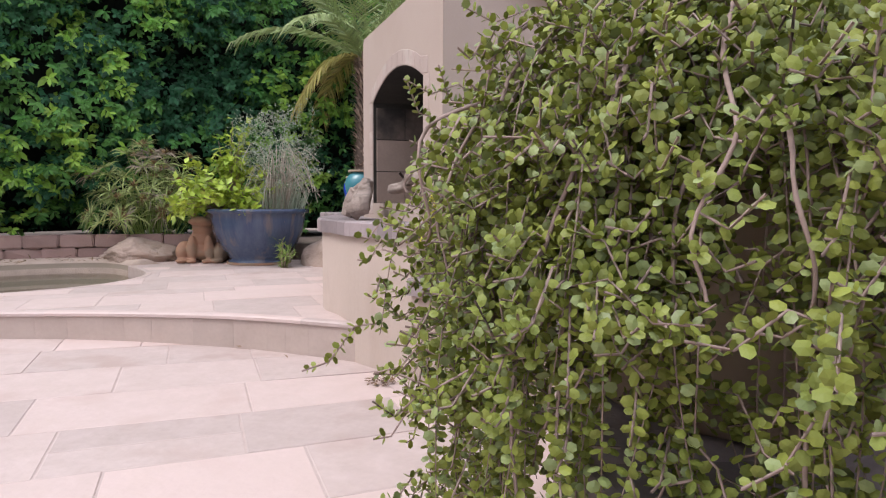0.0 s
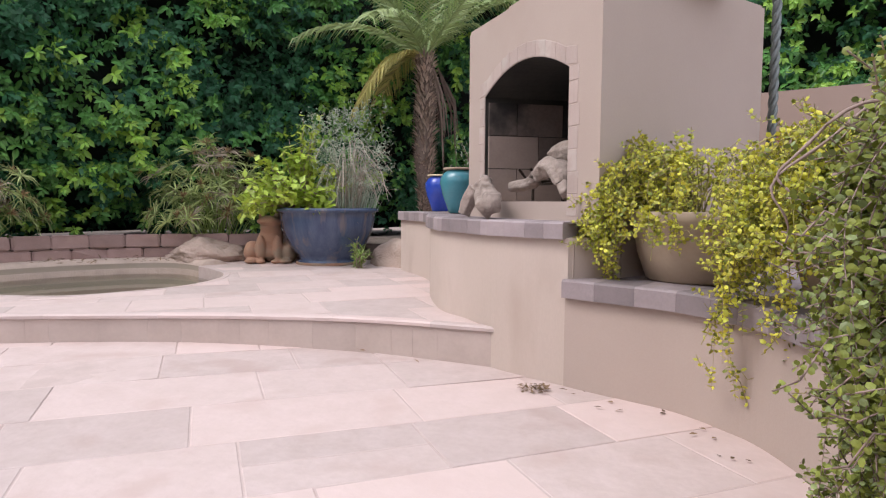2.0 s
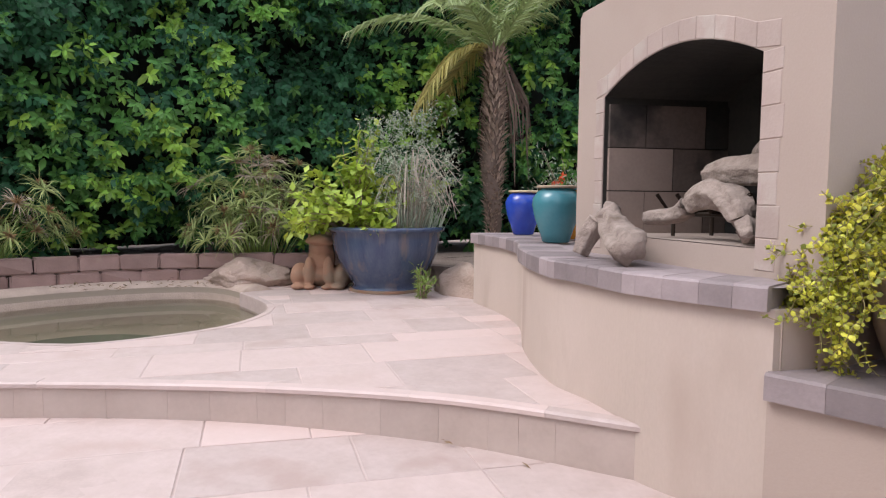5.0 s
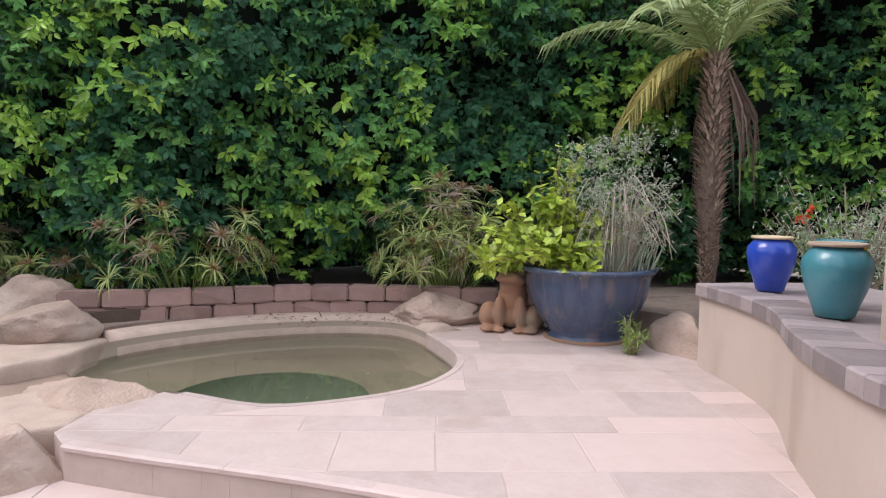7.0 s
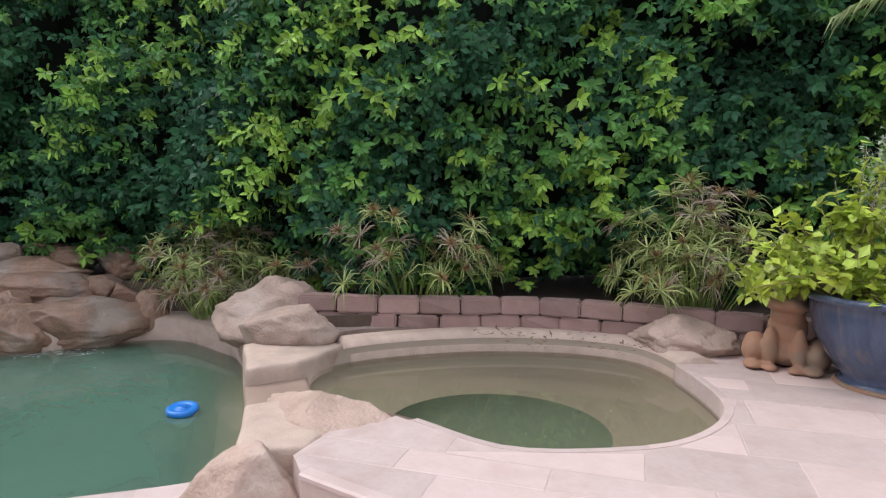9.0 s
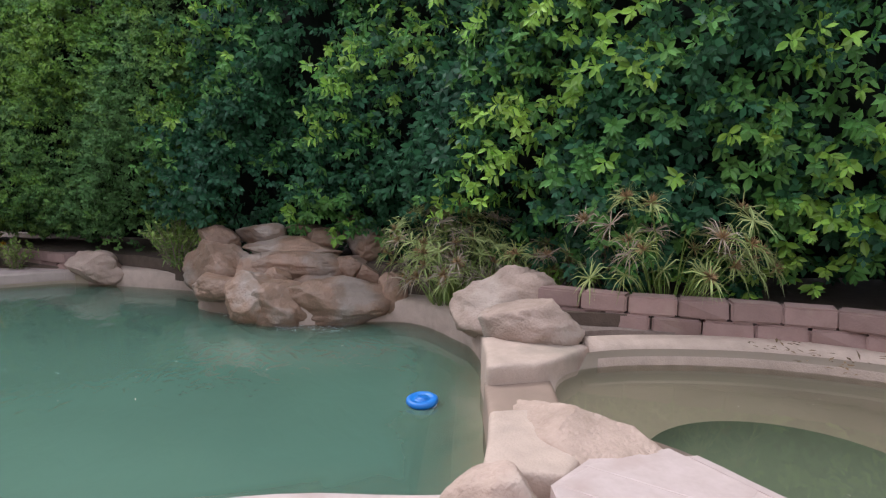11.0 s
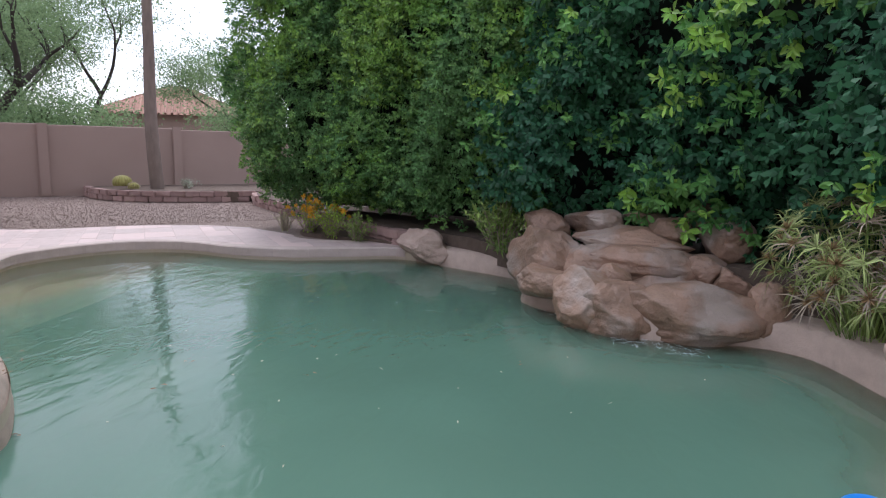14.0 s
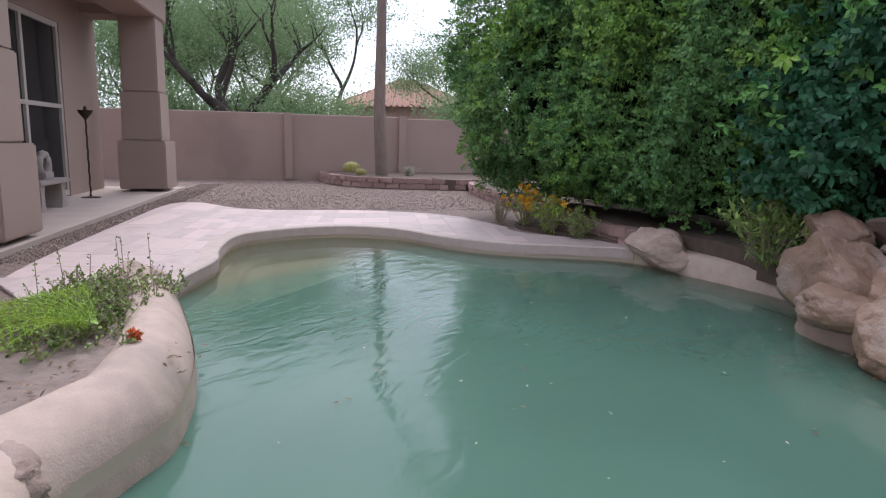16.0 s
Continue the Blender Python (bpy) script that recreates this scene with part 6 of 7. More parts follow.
urn(-1.53, 6.62, COBALT, CREAM_RIM, 0.31, 0.13, "cobalt blue glazed urn with a yellow rim on the hearth")
urn(-1.2, 5.86, TEAL, POT_TAN, 0.325, 0.14, "teal glazed urn with a tan rim on the hearth")
urn(-1.195, 6.22, YELLOW_GLAZE, TEAL, 0.32, 0.13, "yellow glazed urn behind the teal one on the hearth")


# ---- driftwood and grate ----
def log(points, radii, label, name="driftwood_log"):
    g = Geo()
    pts = spline(points, 6)
    rr = []
    for i in range(len(pts)):
        t = i / (len(pts) - 1) * (len(radii) - 1)
        k = min(int(t), len(radii) - 2)
        rr.append((radii[k] + (radii[k + 1] - radii[k]) * (t - k)))
    g.tube(pts, rr, 18)
    n = len(pts)
    g.f.append(tuple(range(17, -1, -1)))
    g.f.append(tuple(range((n - 1) * 18, n * 18)))
    for v in range(len(g.v)):
        c = pts[v // 18]
        g.v[v] = g.v[v] + (g.v[v] - c) * (0.12 * math.sin(2 * (v % 18) * 0.349 + (v // 18) * 0.06) + 0.14 * math.sin(5 * (v % 18) * 0.349 - (v // 18) * 0.04) + 0.2 * noise.noise(g.v[v] * 9) + 0.2 * noise.noise(Vector(((v % 18) * 0.9, c.x * 2, c.y * 2))) + 0.08 * noise.noise(g.v[v] * 45))
    ob = g.make(name, DRIFT, smooth=True)
    return tagged(ob, label, "driftwood", "driftwood logs")


fd = (FP_FR - FP_FL).normalized()
fn = Vector((-fd.y, fd.x)) if Vector((-fd.y, fd.x)).dot(FP_BR - FP_FR) > 0 else Vector((fd.y, -fd.x))


def fp(s, deep, z):
    p = FP_FL + fd * s + fn * deep
    return (p.x, p.y, z)


H = HEARTH
log([fp(0.56, -0.12, H + 0.21), fp(0.49, -0.16, H + 0.15), fp(0.455, -0.19, H + 0.08), fp(0.44, -0.215, H + 0.012)], [0.03, 0.042, 0.036, 0.03], "bent grey driftwood stump on the hearth")
log([fp(0.47, -0.1, H + 0.2), fp(0.53, -0.13, H + 0.165), fp(0.6, -0.16, H + 0.13), fp(0.72, -0.2, H + 0.09), fp(0.86, -0.25, H + 0.07)], [0.042, 0.05, 0.054, 0.058, 0.063], "thick cut driftwood log lying on the hearth")
log([fp(0.56, 0.02, H + 0.17), fp(0.7, 0.06, H + 0.19), fp(0.8, 0.08, H + 0.25), fp(0.92, 0.08, H + 0.27), fp(1.04, 0.06, H + 0.22), fp(1.14, 0.03, H + 0.12)], [0.025, 0.034, 0.045, 0.05, 0.045, 0.03], "arched grey driftwood log in the firebox")
log([fp(0.7, 0.2, H + 0.35), fp(0.84, 0.22, H + 0.36), fp(1.0, 0.24, H + 0.355), fp(1.15, 0.24, H + 0.36)], [0.032, 0.05, 0.055, 0.045], "pale driftwood log across the grate")
log([fp(0.86, 0.32, H + 0.4), fp(0.95, 0.34, H + 0.47), fp(1.06, 0.36, H + 0.52), fp(1.14, 0.36, H + 0.5)], [0.05, 0.075, 0.07, 0.05], "weathered driftwood chunk on top of the logs")


def grate():
    ob = thing("fire_grate", "rusty iron fire grate under the logs", "grate")
    for k in range(5):
        s = 0.55 + k * 0.13
        g = Geo()
        g.tube([Vector(fp(s, 0.42, H + 0.22)), Vector(fp(s, 0.14, H + 0.2)), Vector(fp(s, 0.08, H + 0.27))], 0.009, 6)
        g.make("bar", IRON, ob)
    for e in (0.18, 0.38):
        g = Geo()
        g.tube([Vector(fp(0.5, e, H + 0.19)), Vector(fp(1.12, e, H + 0.19))], 0.009, 6)
        g.make("rail", IRON, ob)
        for s in (0.53, 1.09):
            g = Geo()
            g.tube([Vector(fp(s, e, H + 0.19)), Vector(fp(s, e, H + 0.092))], 0.009, 6)
            g.make("leg", IRON, ob)


grate()


# ---- succulents over the wall ----
def succulent(x, y, z, pot_r, pot_h, reach, hang, high, stems, seed, tones, leaf_r, label, pot_label, spacing, bias=None, thick=0.008, power=1.0, twigs=8, arc=1.0, bark=STEM, thickest=1.7, narrow=None, bare=0.2, sided=False, limbs=0):
    random.seed(seed)
    pot = thing("plant_pot", pot_label, "pot", pose(x, y, z), "pots on the seat wall")
    bm = bmesh.new()
    lathe(bm, [(pot_r * 0.72, 0), (pot_r * 0.78, 0.01), (pot_r * 0.92, pot_h * 0.4), (pot_r, pot_h * 0.8), (pot_r * 1.05, pot_h * 0.86), (pot_r * 1.06, pot_h * 0.98), (pot_r, pot_h), (pot_r * 0.92, pot_h * 0.97), (pot_r * 0.9, pot_h * 0.85)], 44)
    part("body", bm, POT_TAN, pot, smooth=True)
    bm = bmesh.new()
    lathe(bm, [(0.01, pot_h * 0.8), (pot_r * 0.9, pot_h * 0.84), (pot_r * 0.88, pot_h * 0.88), (0.01, pot_h * 0.93)], 20)
    part("soil", bm, SOIL, pot)
    ob = thing("trailing_succulent", label, "succulent", pose(x, y, z + pot_h * 0.9))
    s, g, pale = Geo(), Geo(), Geo()
    for k in range(stems):
        a = rnd(0, 2 * math.pi)
        if bias is not None and rnd(0, 1) < 0.62:
            a = bias + rnd(-arc, arc)
        d = Vector((math.cos(a), math.sin(a), 0))
        far, top = reach * rnd(0.45, 1.0), high * rnd(0.2, 1.0)
        if narrow is not None and math.cos(a - narrow) > 0.25:
            far *= 0.62
        drop = hang * (0.1 + 0.9 * rnd(0, 1) ** power)
        if sided and math.cos(a - bias) < 0.75:
            far, drop = far * 0.6, drop * 0.22
        upright = rnd(0, 1) < 0.16
        p0 = d * pot_r * rnd(0.0, 0.7)
        if upright:
            pts = [p0, p0 + d * 0.05 + Vector((0, 0, top * 0.7)), p0 + d * 0.1 + Vector((0, 0, top * 1.35))]
        else:
            pts = [p0, p0 + d * far * 0.4 + Vector((0, 0, top)), d * (pot_r + far * 0.55) + Vector((0, 0, top * 0.75)), d * (pot_r + far * 0.85) + Vector((0, 0, top * 0.1 - drop * 0.35)), d * (pot_r + far * rnd(0.75, 1.0)) + Vector((0, 0, -drop))]
        for i in range(1, len(pts)):
            pts[i] = pts[i] + Vector((rnd(-1, 1), rnd(-1, 1), rnd(-0.6, 0.6))) * 0.05
        line = spline(pts, 7)
        n = len(line)
        s.tube(line, [thick * (1 - 0.75 * i / (n - 1)) * (thickest if k % 6 == 0 else 0.45) for i in range(n)], 5)
        # side twigs and leaf pairs
        runs = [line]
        for _ in range(twigs):
            i = random.randrange(n // 4, n - 1)
            w = (unit() + Vector((0, 0, -0.25)) + d * 0.5).normalized()
            ln = rnd(0.06, 0.16)
            twig = [line[i] + w * ln * q / 3 + Vector((0, 0, 0.02 * math.sin(q * 2))) for q in range(4)]
            s.tube(twig, [thick * 0.3] * 4, 3)
            runs.append(twig)
        for run in runs:
            marks = []
            for i in range(len(run) - 1):
                steps = max(1, int((run[i + 1] - run[i]).length / spacing))
                for q in range(steps):
                    marks.append((run[i].lerp(run[i + 1], q / steps), (run[i + 1] - run[i]).normalized()))
            skip = int(len(marks) * bare) if run is line else 0
            turn = rnd(0, 6)
            for j, (p, w) in enumerate(marks[skip:]):
                if rnd(0, 1) < 0.12:
                    continue
                a1 = w.orthogonal().normalized()
                turn += 1.57
                q1 = a1 * math.cos(turn) + w.cross(a1) * math.sin(turn)
                for sg in (-1, 1):
                    r = leaf_r * rnd(0.65, 1.15)
                    dirn = (q1 * sg + w * 0.5 + Vector((0, 0, 0.25))).normalized()
                    c = p + dirn * r * 1.05
                    nr = (w * 0.6 + Vector((0, 0, 0.7)) + d * 0.3 + unit() * 0.5).normalized()
                    nr = (nr - dirn * nr.dot(dirn)).normalized()
                    (pale if rnd(0, 1) < 0.22 else g).disc(c, dirn, nr, r, 0.18, 6 if limbs else 5)
    # old woody limbs that rise from the pot, arch over its rim and hang
    for k in range(limbs):
        a = (bias or 0.0) + rnd(-0.9, 1.1)
        d = Vector((math.cos(a), math.sin(a), 0))
        w = Vector((-d.y, d.x, 0)) * rnd(-0.12, 0.12)
        top = high * rnd(0.5, 0.95)
        line = spline([d * 0.05, d * pot_r * 0.5 + w + Vector((0, 0, top * 0.8)), d * (pot_r + reach * rnd(0.1, 0.45)) + w * 1.6 + Vector((0, 0, top)), d * (pot_r + reach * rnd(0.6, 0.85)) + w * 2 + Vector((0, 0, top * 0.2)), d * (pot_r + reach * rnd(0.6, 0.9)) + w * 2.4 + Vector((0, 0, -hang * rnd(0.02, 0.2)))], 9)
        line = [p + Vector((noise.noise(p * 9 + w * 90), noise.noise(p * 9 - w * 70), noise.noise(p * 8))) * 0.03 for p in line]
        s.tube(line, [0.005 * (1 - 0.65 * i / len(line)) * (1 + 0.15 * math.sin(i * 1.9 + k)) for i in range(len(line))], 8)
    s.make("stems", bark, ob, "woody stems", True, "stuff")
    g.make("leaves", tones[0], ob, kind="stuff")
    pale.make("pale_leaves", tones[1], ob, "paler round leaves", kind="stuff")
    return ob


succulent(0.7, 2.6, SHELF, 0.3, 0.42, 0.36, 0.85, 0.26, 205, 81, (SUCCULENT, SUCCULENT_PALE), 0.0079, "large trailing succulent bush with small round leaves spilling over its pot", "wide tan pot on the seat wall under a trailing bush", 0.0098, math.radians(235), arc=1.35, thick=0.006, thickest=1.0, narrow=math.radians(125), twigs=13, bare=0.15, limbs=13)
succulent(0.2, 4.33, SHELF, 0.275, 0.3, 0.22, 0.42, 0.3, 105, 82, (SUCCULENT_GOLD, SUCCULENT), 0.0098, "golden-green trailing succulent in a tan pot on the seat wall", "round tan pot on the seat wall under a golden succulent", 0.0155, math.radians(178), power=2.0, thick=0.005, bark=GREEN_STEM, thickest=1.0, twigs=7, arc=0.5, sided=True)
succulent(0.66, 3.75, SHELF, 0.24, 0.3, 0.26, 0.62, 0.3, 110, 83, (SUCCULENT_GOLD, SUCCULENT), 0.0098, "yellow-green trailing succulent hanging far over the seat wall", "pale round pot on the seat wall beside the golden succulent", 0.0155, math.radians(215), power=2.0, thick=0.005, bark=GREEN_STEM, thickest=1.0, arc=0.8, sided=True)


def twisted_pole(x, y):
    ob = thing("twisted_pole", "dark twisted rope-like iron pole behind the succulents", "pole", pose(x, y, 0.4))
    for k in range(3):
        g = Geo()
        g.tube([Vector((0.014 * math.cos(k * 2.09 + i * 0.5), 0.014 * math.sin(k * 2.09 + i * 0.5), i * 0.018)) for i in range(120)], 0.014, 6)
        g.make("strand", ROPE, ob, smooth=True)
    bm = bmesh.new()
    lathe(bm, [(0.02, 1.62), (0.04, 1.63), (0.045, 1.66), (0.03, 1.69), (0.03, 1.75), (0.045, 1.78), (0.02, 1.8)], 16)
    part("collar", bm, IRON, ob)
    g = Geo()
    g.tube([Vector((0, 0, 1.78)), Vector((0, 0, 2.5)), Vector((0.1, 0, 2.7)), Vector((0.25, 0, 2.65))], 0.012, 6)
    g.make("hook", IRON, ob)


twisted_pole(0.77, 5.55)
random.seed(87)
f = Geo()
for _ in range(14):
    f.leaf(Vector((0.8, 5.45, 1.2)) + unit() * 0.02, unit(), unit(), 0.04, 0.03)
s = Geo()
s.tube([Vector((0.8, 5.46, 0.4)), Vector((0.81, 5.47, 0.8)), Vector((0.8, 5.45, 1.2))], 0.004, 4)
blossom = thing("pink_blossom", "small magenta blossom on a stem by the pole", "flower")
f.make("petals", PINK_FLOWER, blossom)
s.make("stem", STEM, blossom)


# ---- planter plants ----
def ground_cover():
    random.seed(91)
    ob = thing("ground_cover", "low creeping green plants with upright shoots in the planter", "plant", pose(-6.2, -1.0, 0.13))
    s, g = Geo(), Geo()
    for k in range(760):
        t = rnd(0, 1)
        base = Vector((-0.65 + 1.05 * (1 - t) + rnd(-0.25, 0.25), -0.6 + 1.2 * (1 - t) * 0.6 + rnd(-0.34, 0.34), 0))
        w = Vector((rnd(-1, 1), rnd(-1, 1), rnd(0.3, 1.2))).normalized()
        ln = rnd(0.05, 0.19) if k > 7 else rnd(0.3, 0.48)
        if k <= 7:
            w = Vector((rnd(-0.2, 0.2), rnd(-0.2, 0.2), 1)).normalized()
        end = base + w * ln
        s.tube([base, end], [0.003, 0.002], 4)
        for i in range(18):
            p = base.lerp(end, (i + 1) / 18)
            dd = (unit() + Vector((0, 0, 0.2))).normalized()
            g.disc(p + dd * 0.012, dd, (unit() + Vector((0, 0, 1))).normalized(), rnd(0.006, 0.011), 0.15, 5)
    s.make("stems", STEM, ob, kind="stuff")
    g.make("leaves", COVER_LEAF, ob, kind="stuff")
    fern = thing("asparagus_fern", "feathery bright green fern frond lying over the planter", "fern", pose(-5.95, -0.75, 0.2))
    g = Geo()
    for k in range(16):
        a = math.radians(-115 + 9 * k)
        d = Vector((math.cos(a), math.sin(a), 0))
        pts = [Vector((-0.05, 0.1, 0.02)) + d * 0.6 * q / 16 + Vector((0, 0, 0.1 * math.sin(q / 16 * 2.6))) for q in range(17)]
        g.tube(pts, 0.002, 4)
        for p in pts[2:]:
            for _ in range(10):
                w = (unit() + d * 0.4).normalized()
                g.blade(p, p + w * 0.02, p + w * rnd(0.03, 0.06), 0.003)
    g.make("frond", FERN, fern, kind="stuff")
    small_plant("red_flower", -5.93, -0.33, 0.13, 0.16, 0.05, 6, 8, 0.05, COVER_LEAF, "small plant with a single red flower in the planter", RED_FLOWER, 2)


ground_cover()


# ---- afloat and fallen ----
def chlorine_float(x, y):
    ob = thing("pool_float", "round blue and white floating chlorine dispenser in the pool", "float", pose(x, y, WATER - 0.012, 6, 4, 20) @ Matrix.Diagonal((0.68, 0.68, 0.68, 1)))
    bm = bmesh.new()
    lathe(bm, [(0.05, 0.02), (0.14, 0.03), (0.152, 0.05), (0.15, 0.075), (0.13, 0.088), (0.1, 0.085), (0.085, 0.075), (0.06, 0.075), (0.055, 0.09), (0.01, 0.092)], 40)
    part("ring", bm, FLOAT_BLUE, ob, smooth=True)
    bm = bmesh.new()
    lathe(bm, [(0.06, -0.1), (0.08, -0.08), (0.135, 0.0), (0.142, 0.025), (0.1, 0.03)], 40)
    part("body", bm, FLOAT_WHITE, ob, "white lower body", True)
    bm = bmesh.new()
    box(bm, -0.05, -0.012, 0.088, 0.05, 0.012, 0.1, 0.004)
    part("grip", bm, FLOAT_BLUE, ob)


chlorine_float(-5.84, 4.02)


def litter(name, places, surface, label, size=0.05, count=10, spread=0.08):
    random.seed(len(places) * 7 + count)
    ob = thing(name, label, "litter")
    g = Geo()
    for x, y, z in places:
        for _ in range(count):
            p = Vector((x + rnd(-spread, spread), y + rnd(-spread, spread), z + (drain(x, y) if z == 0 else 0.0) + 0.004 + rnd(0, 0.012)))
            d = Vector((rnd(-1, 1), rnd(-1, 1), rnd(-0.1, 0.3))).normalized()
            g.leaf(p, d, Vector((rnd(-0.4, 0.4), rnd(-0.4, 0.4), 1)), size * rnd(0.5, 1.2), size * 0.35, 0.2)
    g.make("leaves", surface, ob, kind="stuff")


def foam(places):
    random.seed(98)
    ob = thing("foam", "thin white foam where the falls meet the pool", "foam")
    g = Geo()
    for x, y in places:
        for _ in range(60):
            p = Vector((x + rnd(-0.16, 0.16), y + rnd(-0.16, 0.16), WATER + 0.003))
            d = Vector((rnd(-1, 1), rnd(-1, 1), 0)).normalized()
            g.leaf(p, d, Vector((0, 0, 1)), rnd(0.03, 0.12), rnd(0.003, 0.007), 0.02, 0.0)
    g.make("bubbles", FOAM, ob, kind="stuff")


foam([(-8.95, 2.95), (-8.55, 3.1), (-8.2, 3.4), (-8.05, 3.75)])
litter("leaf_clump", [(-0.476, 4.11, 0.0)], DEAD_LEAF, "small clump of dead leaves at the wall's foot", 0.035, 60, 0.05)
litter("fallen_leaves", [(-1.165, 4.45, 0), (-2.616, 4.37, 0), (-0.15, 3.95, 0), (-1.4, 4.46, 0), (0.15, 3.72, 0), (-0.3, 4.1, 0), (0.05, 3.88, 0), (0.2, 3.5, 0)], DEAD_LEAF, "a few brown leaves scattered along the patio's edge", 0.04, 3, 0.06)
random.seed(95)
litter("floating_debris", [(rnd(-10, -5.4), rnd(-1.5, 3.8), WATER + 0.002) for _ in range(46)], PALE_LITTER, "pale leaf bits floating on the pool", 0.028, 1, 0.02)
litter("dark_debris", [(rnd(-9, -5.4), rnd(-0.5, 3.6), WATER + 0.002) for _ in range(11)], DEAD_LEAF, "dark leaf bits floating on the pool", 0.045, 2, 0.03)
litter("spa_debris", [(rnd(-4.9, -3.5), rnd(5.0, 6.4), SPA_LEVEL + 0.002) for _ in range(9)], PALE_LITTER, "small pale bits floating on the spa", 0.02, 1, 0.02)
litter("bed_litter", [(rnd(-5.6, -4.2), rnd(6.0, 7.2), 0.25) for _ in range(30)], DEAD_LEAF, "leaf litter below the block wall", 0.05, 5, 0.12)
litter("planter_litter", [(rnd(-6.2, -5.3), rnd(-0.6, 0.0), 0.14) for _ in range(24)], DEAD_LEAF, "dry litter on the planter's soil", 0.04, 4, 0.1)


# ---- pieces: tiles, edge stones, pavers, blocks ----
def clip(poly, p, n):
    """The part of a flat polygon on the side of the line through p to which n points."""
    out = []
    for a, b in zip(poly, poly[1:] + poly[:1]):
        da, db = (a - p).dot(n), (b - p).dot(n)
        if da >= 0:
            out.append(a)
        if (da >= 0) != (db >= 0):
            out.append(a.lerp(b, da / (da - db)))
    return out


def slab_piece(name, poly, z, thick, surface, parent, gap=0.003, soft=0.003, tip=0.0):
    """A flat stone with soft edges."""
    c = sum(poly, Vector((0, 0))) / len(poly)

    def shrink(by):
        out = []
        for k, p in enumerate(poly):
            e = (p - poly[k - 1]).normalized()
            f = (poly[(k + 1) % len(poly)] - p).normalized()
            turn = max(0.35, 1 + e.dot(f))
            step = (Vector((-e.y, e.x)) + Vector((-f.y, f.x))) / turn * by
            q = p + step
            out.append(q if (q - p).length < (c - p).length * 0.45 else p.lerp(c, 0.1))
        return out

    a, b = shrink(gap), shrink(gap + soft)
    n = len(poly)
    tilt = Vector((rnd(-1, 1), rnd(-1, 1))) * tip
    zz = lambda p: z + (p - c).dot(tilt)  # noqa: E731
    v = [(p.x, p.y, z - thick) for p in a] + [(p.x, p.y, zz(p) - soft * 0.6) for p in a] + [(p.x, p.y, zz(p)) for p in b]
    f = [tuple(range(2 * n, 3 * n))]
    for k in (0, n):
        f += [(k + i, k + (i + 1) % n, k + n + (i + 1) % n, k + n + i) for i in range(n)]
    mesh = bpy.data.meshes.new(name)
    mesh.from_pydata(v, [], f)
    mesh_object(name, mesh, surface, parent)


def area(poly):
    return abs(sum(a.x * b.y - b.x * a.y for a, b in zip(poly, poly[1:] + poly[:1]))) / 2


def tiles(region, z, parent, seed, umin, umax, vmin, vmax, cuts, row=0.41, offset=(0.0, 0.0), most=300, thick=0.03):
    """Travertine in rows of mixed lengths within a region, trimmed along the cut lines."""
    random.seed(seed)
    v, made = vmin, 0
    while v < vmax:
        u = umin - rnd(0, 0.5)
        h = row if rnd(0, 1) < 0.8 else row * 0.5
        while u < umax:
            w = random.choice((0.41, 0.61, 0.61, 0.61, 0.81))
            pieces = [(u, u + w, v, v + h)]
            if h == row and rnd(0, 1) < 0.16:
                pieces = [(u, u + w, v, v + h / 2), (u, u + w, v + h / 2, v + h)]
            for a, b, c, d in pieces:
                poly = [U * s + V * t for s, t in ((a, c), (b, c), (b, d), (a, d))]
                mid = sum(poly, Vector((0, 0))) / 4
                near = [p for p in poly + [mid] if inside(p.x, p.y, region)]
                if not near:
                    continue
                for line, side in cuts:
                    k = min(range(len(line)), key=lambda i: (line[i] - mid).length)
                    if (line[k] - mid).length < 0.75:
                        a2, b2 = line[max(k - 1, 0)], line[min(k + 1, len(line) - 1)]
                        t = (b2 - a2).normalized()
                        poly = clip(poly, line[k], Vector((-t.y, t.x)) * side)
                        if len(poly) < 3:
                            break
                if len(poly) < 3 or area(poly) < 0.012 or made >= most:
                    continue
                slab_piece("tile", poly, z + rnd(-0.0015, 0.0015), thick, TRAVERTINE, parent, tip=0.002)
                made += 1
            u += w
        v += h


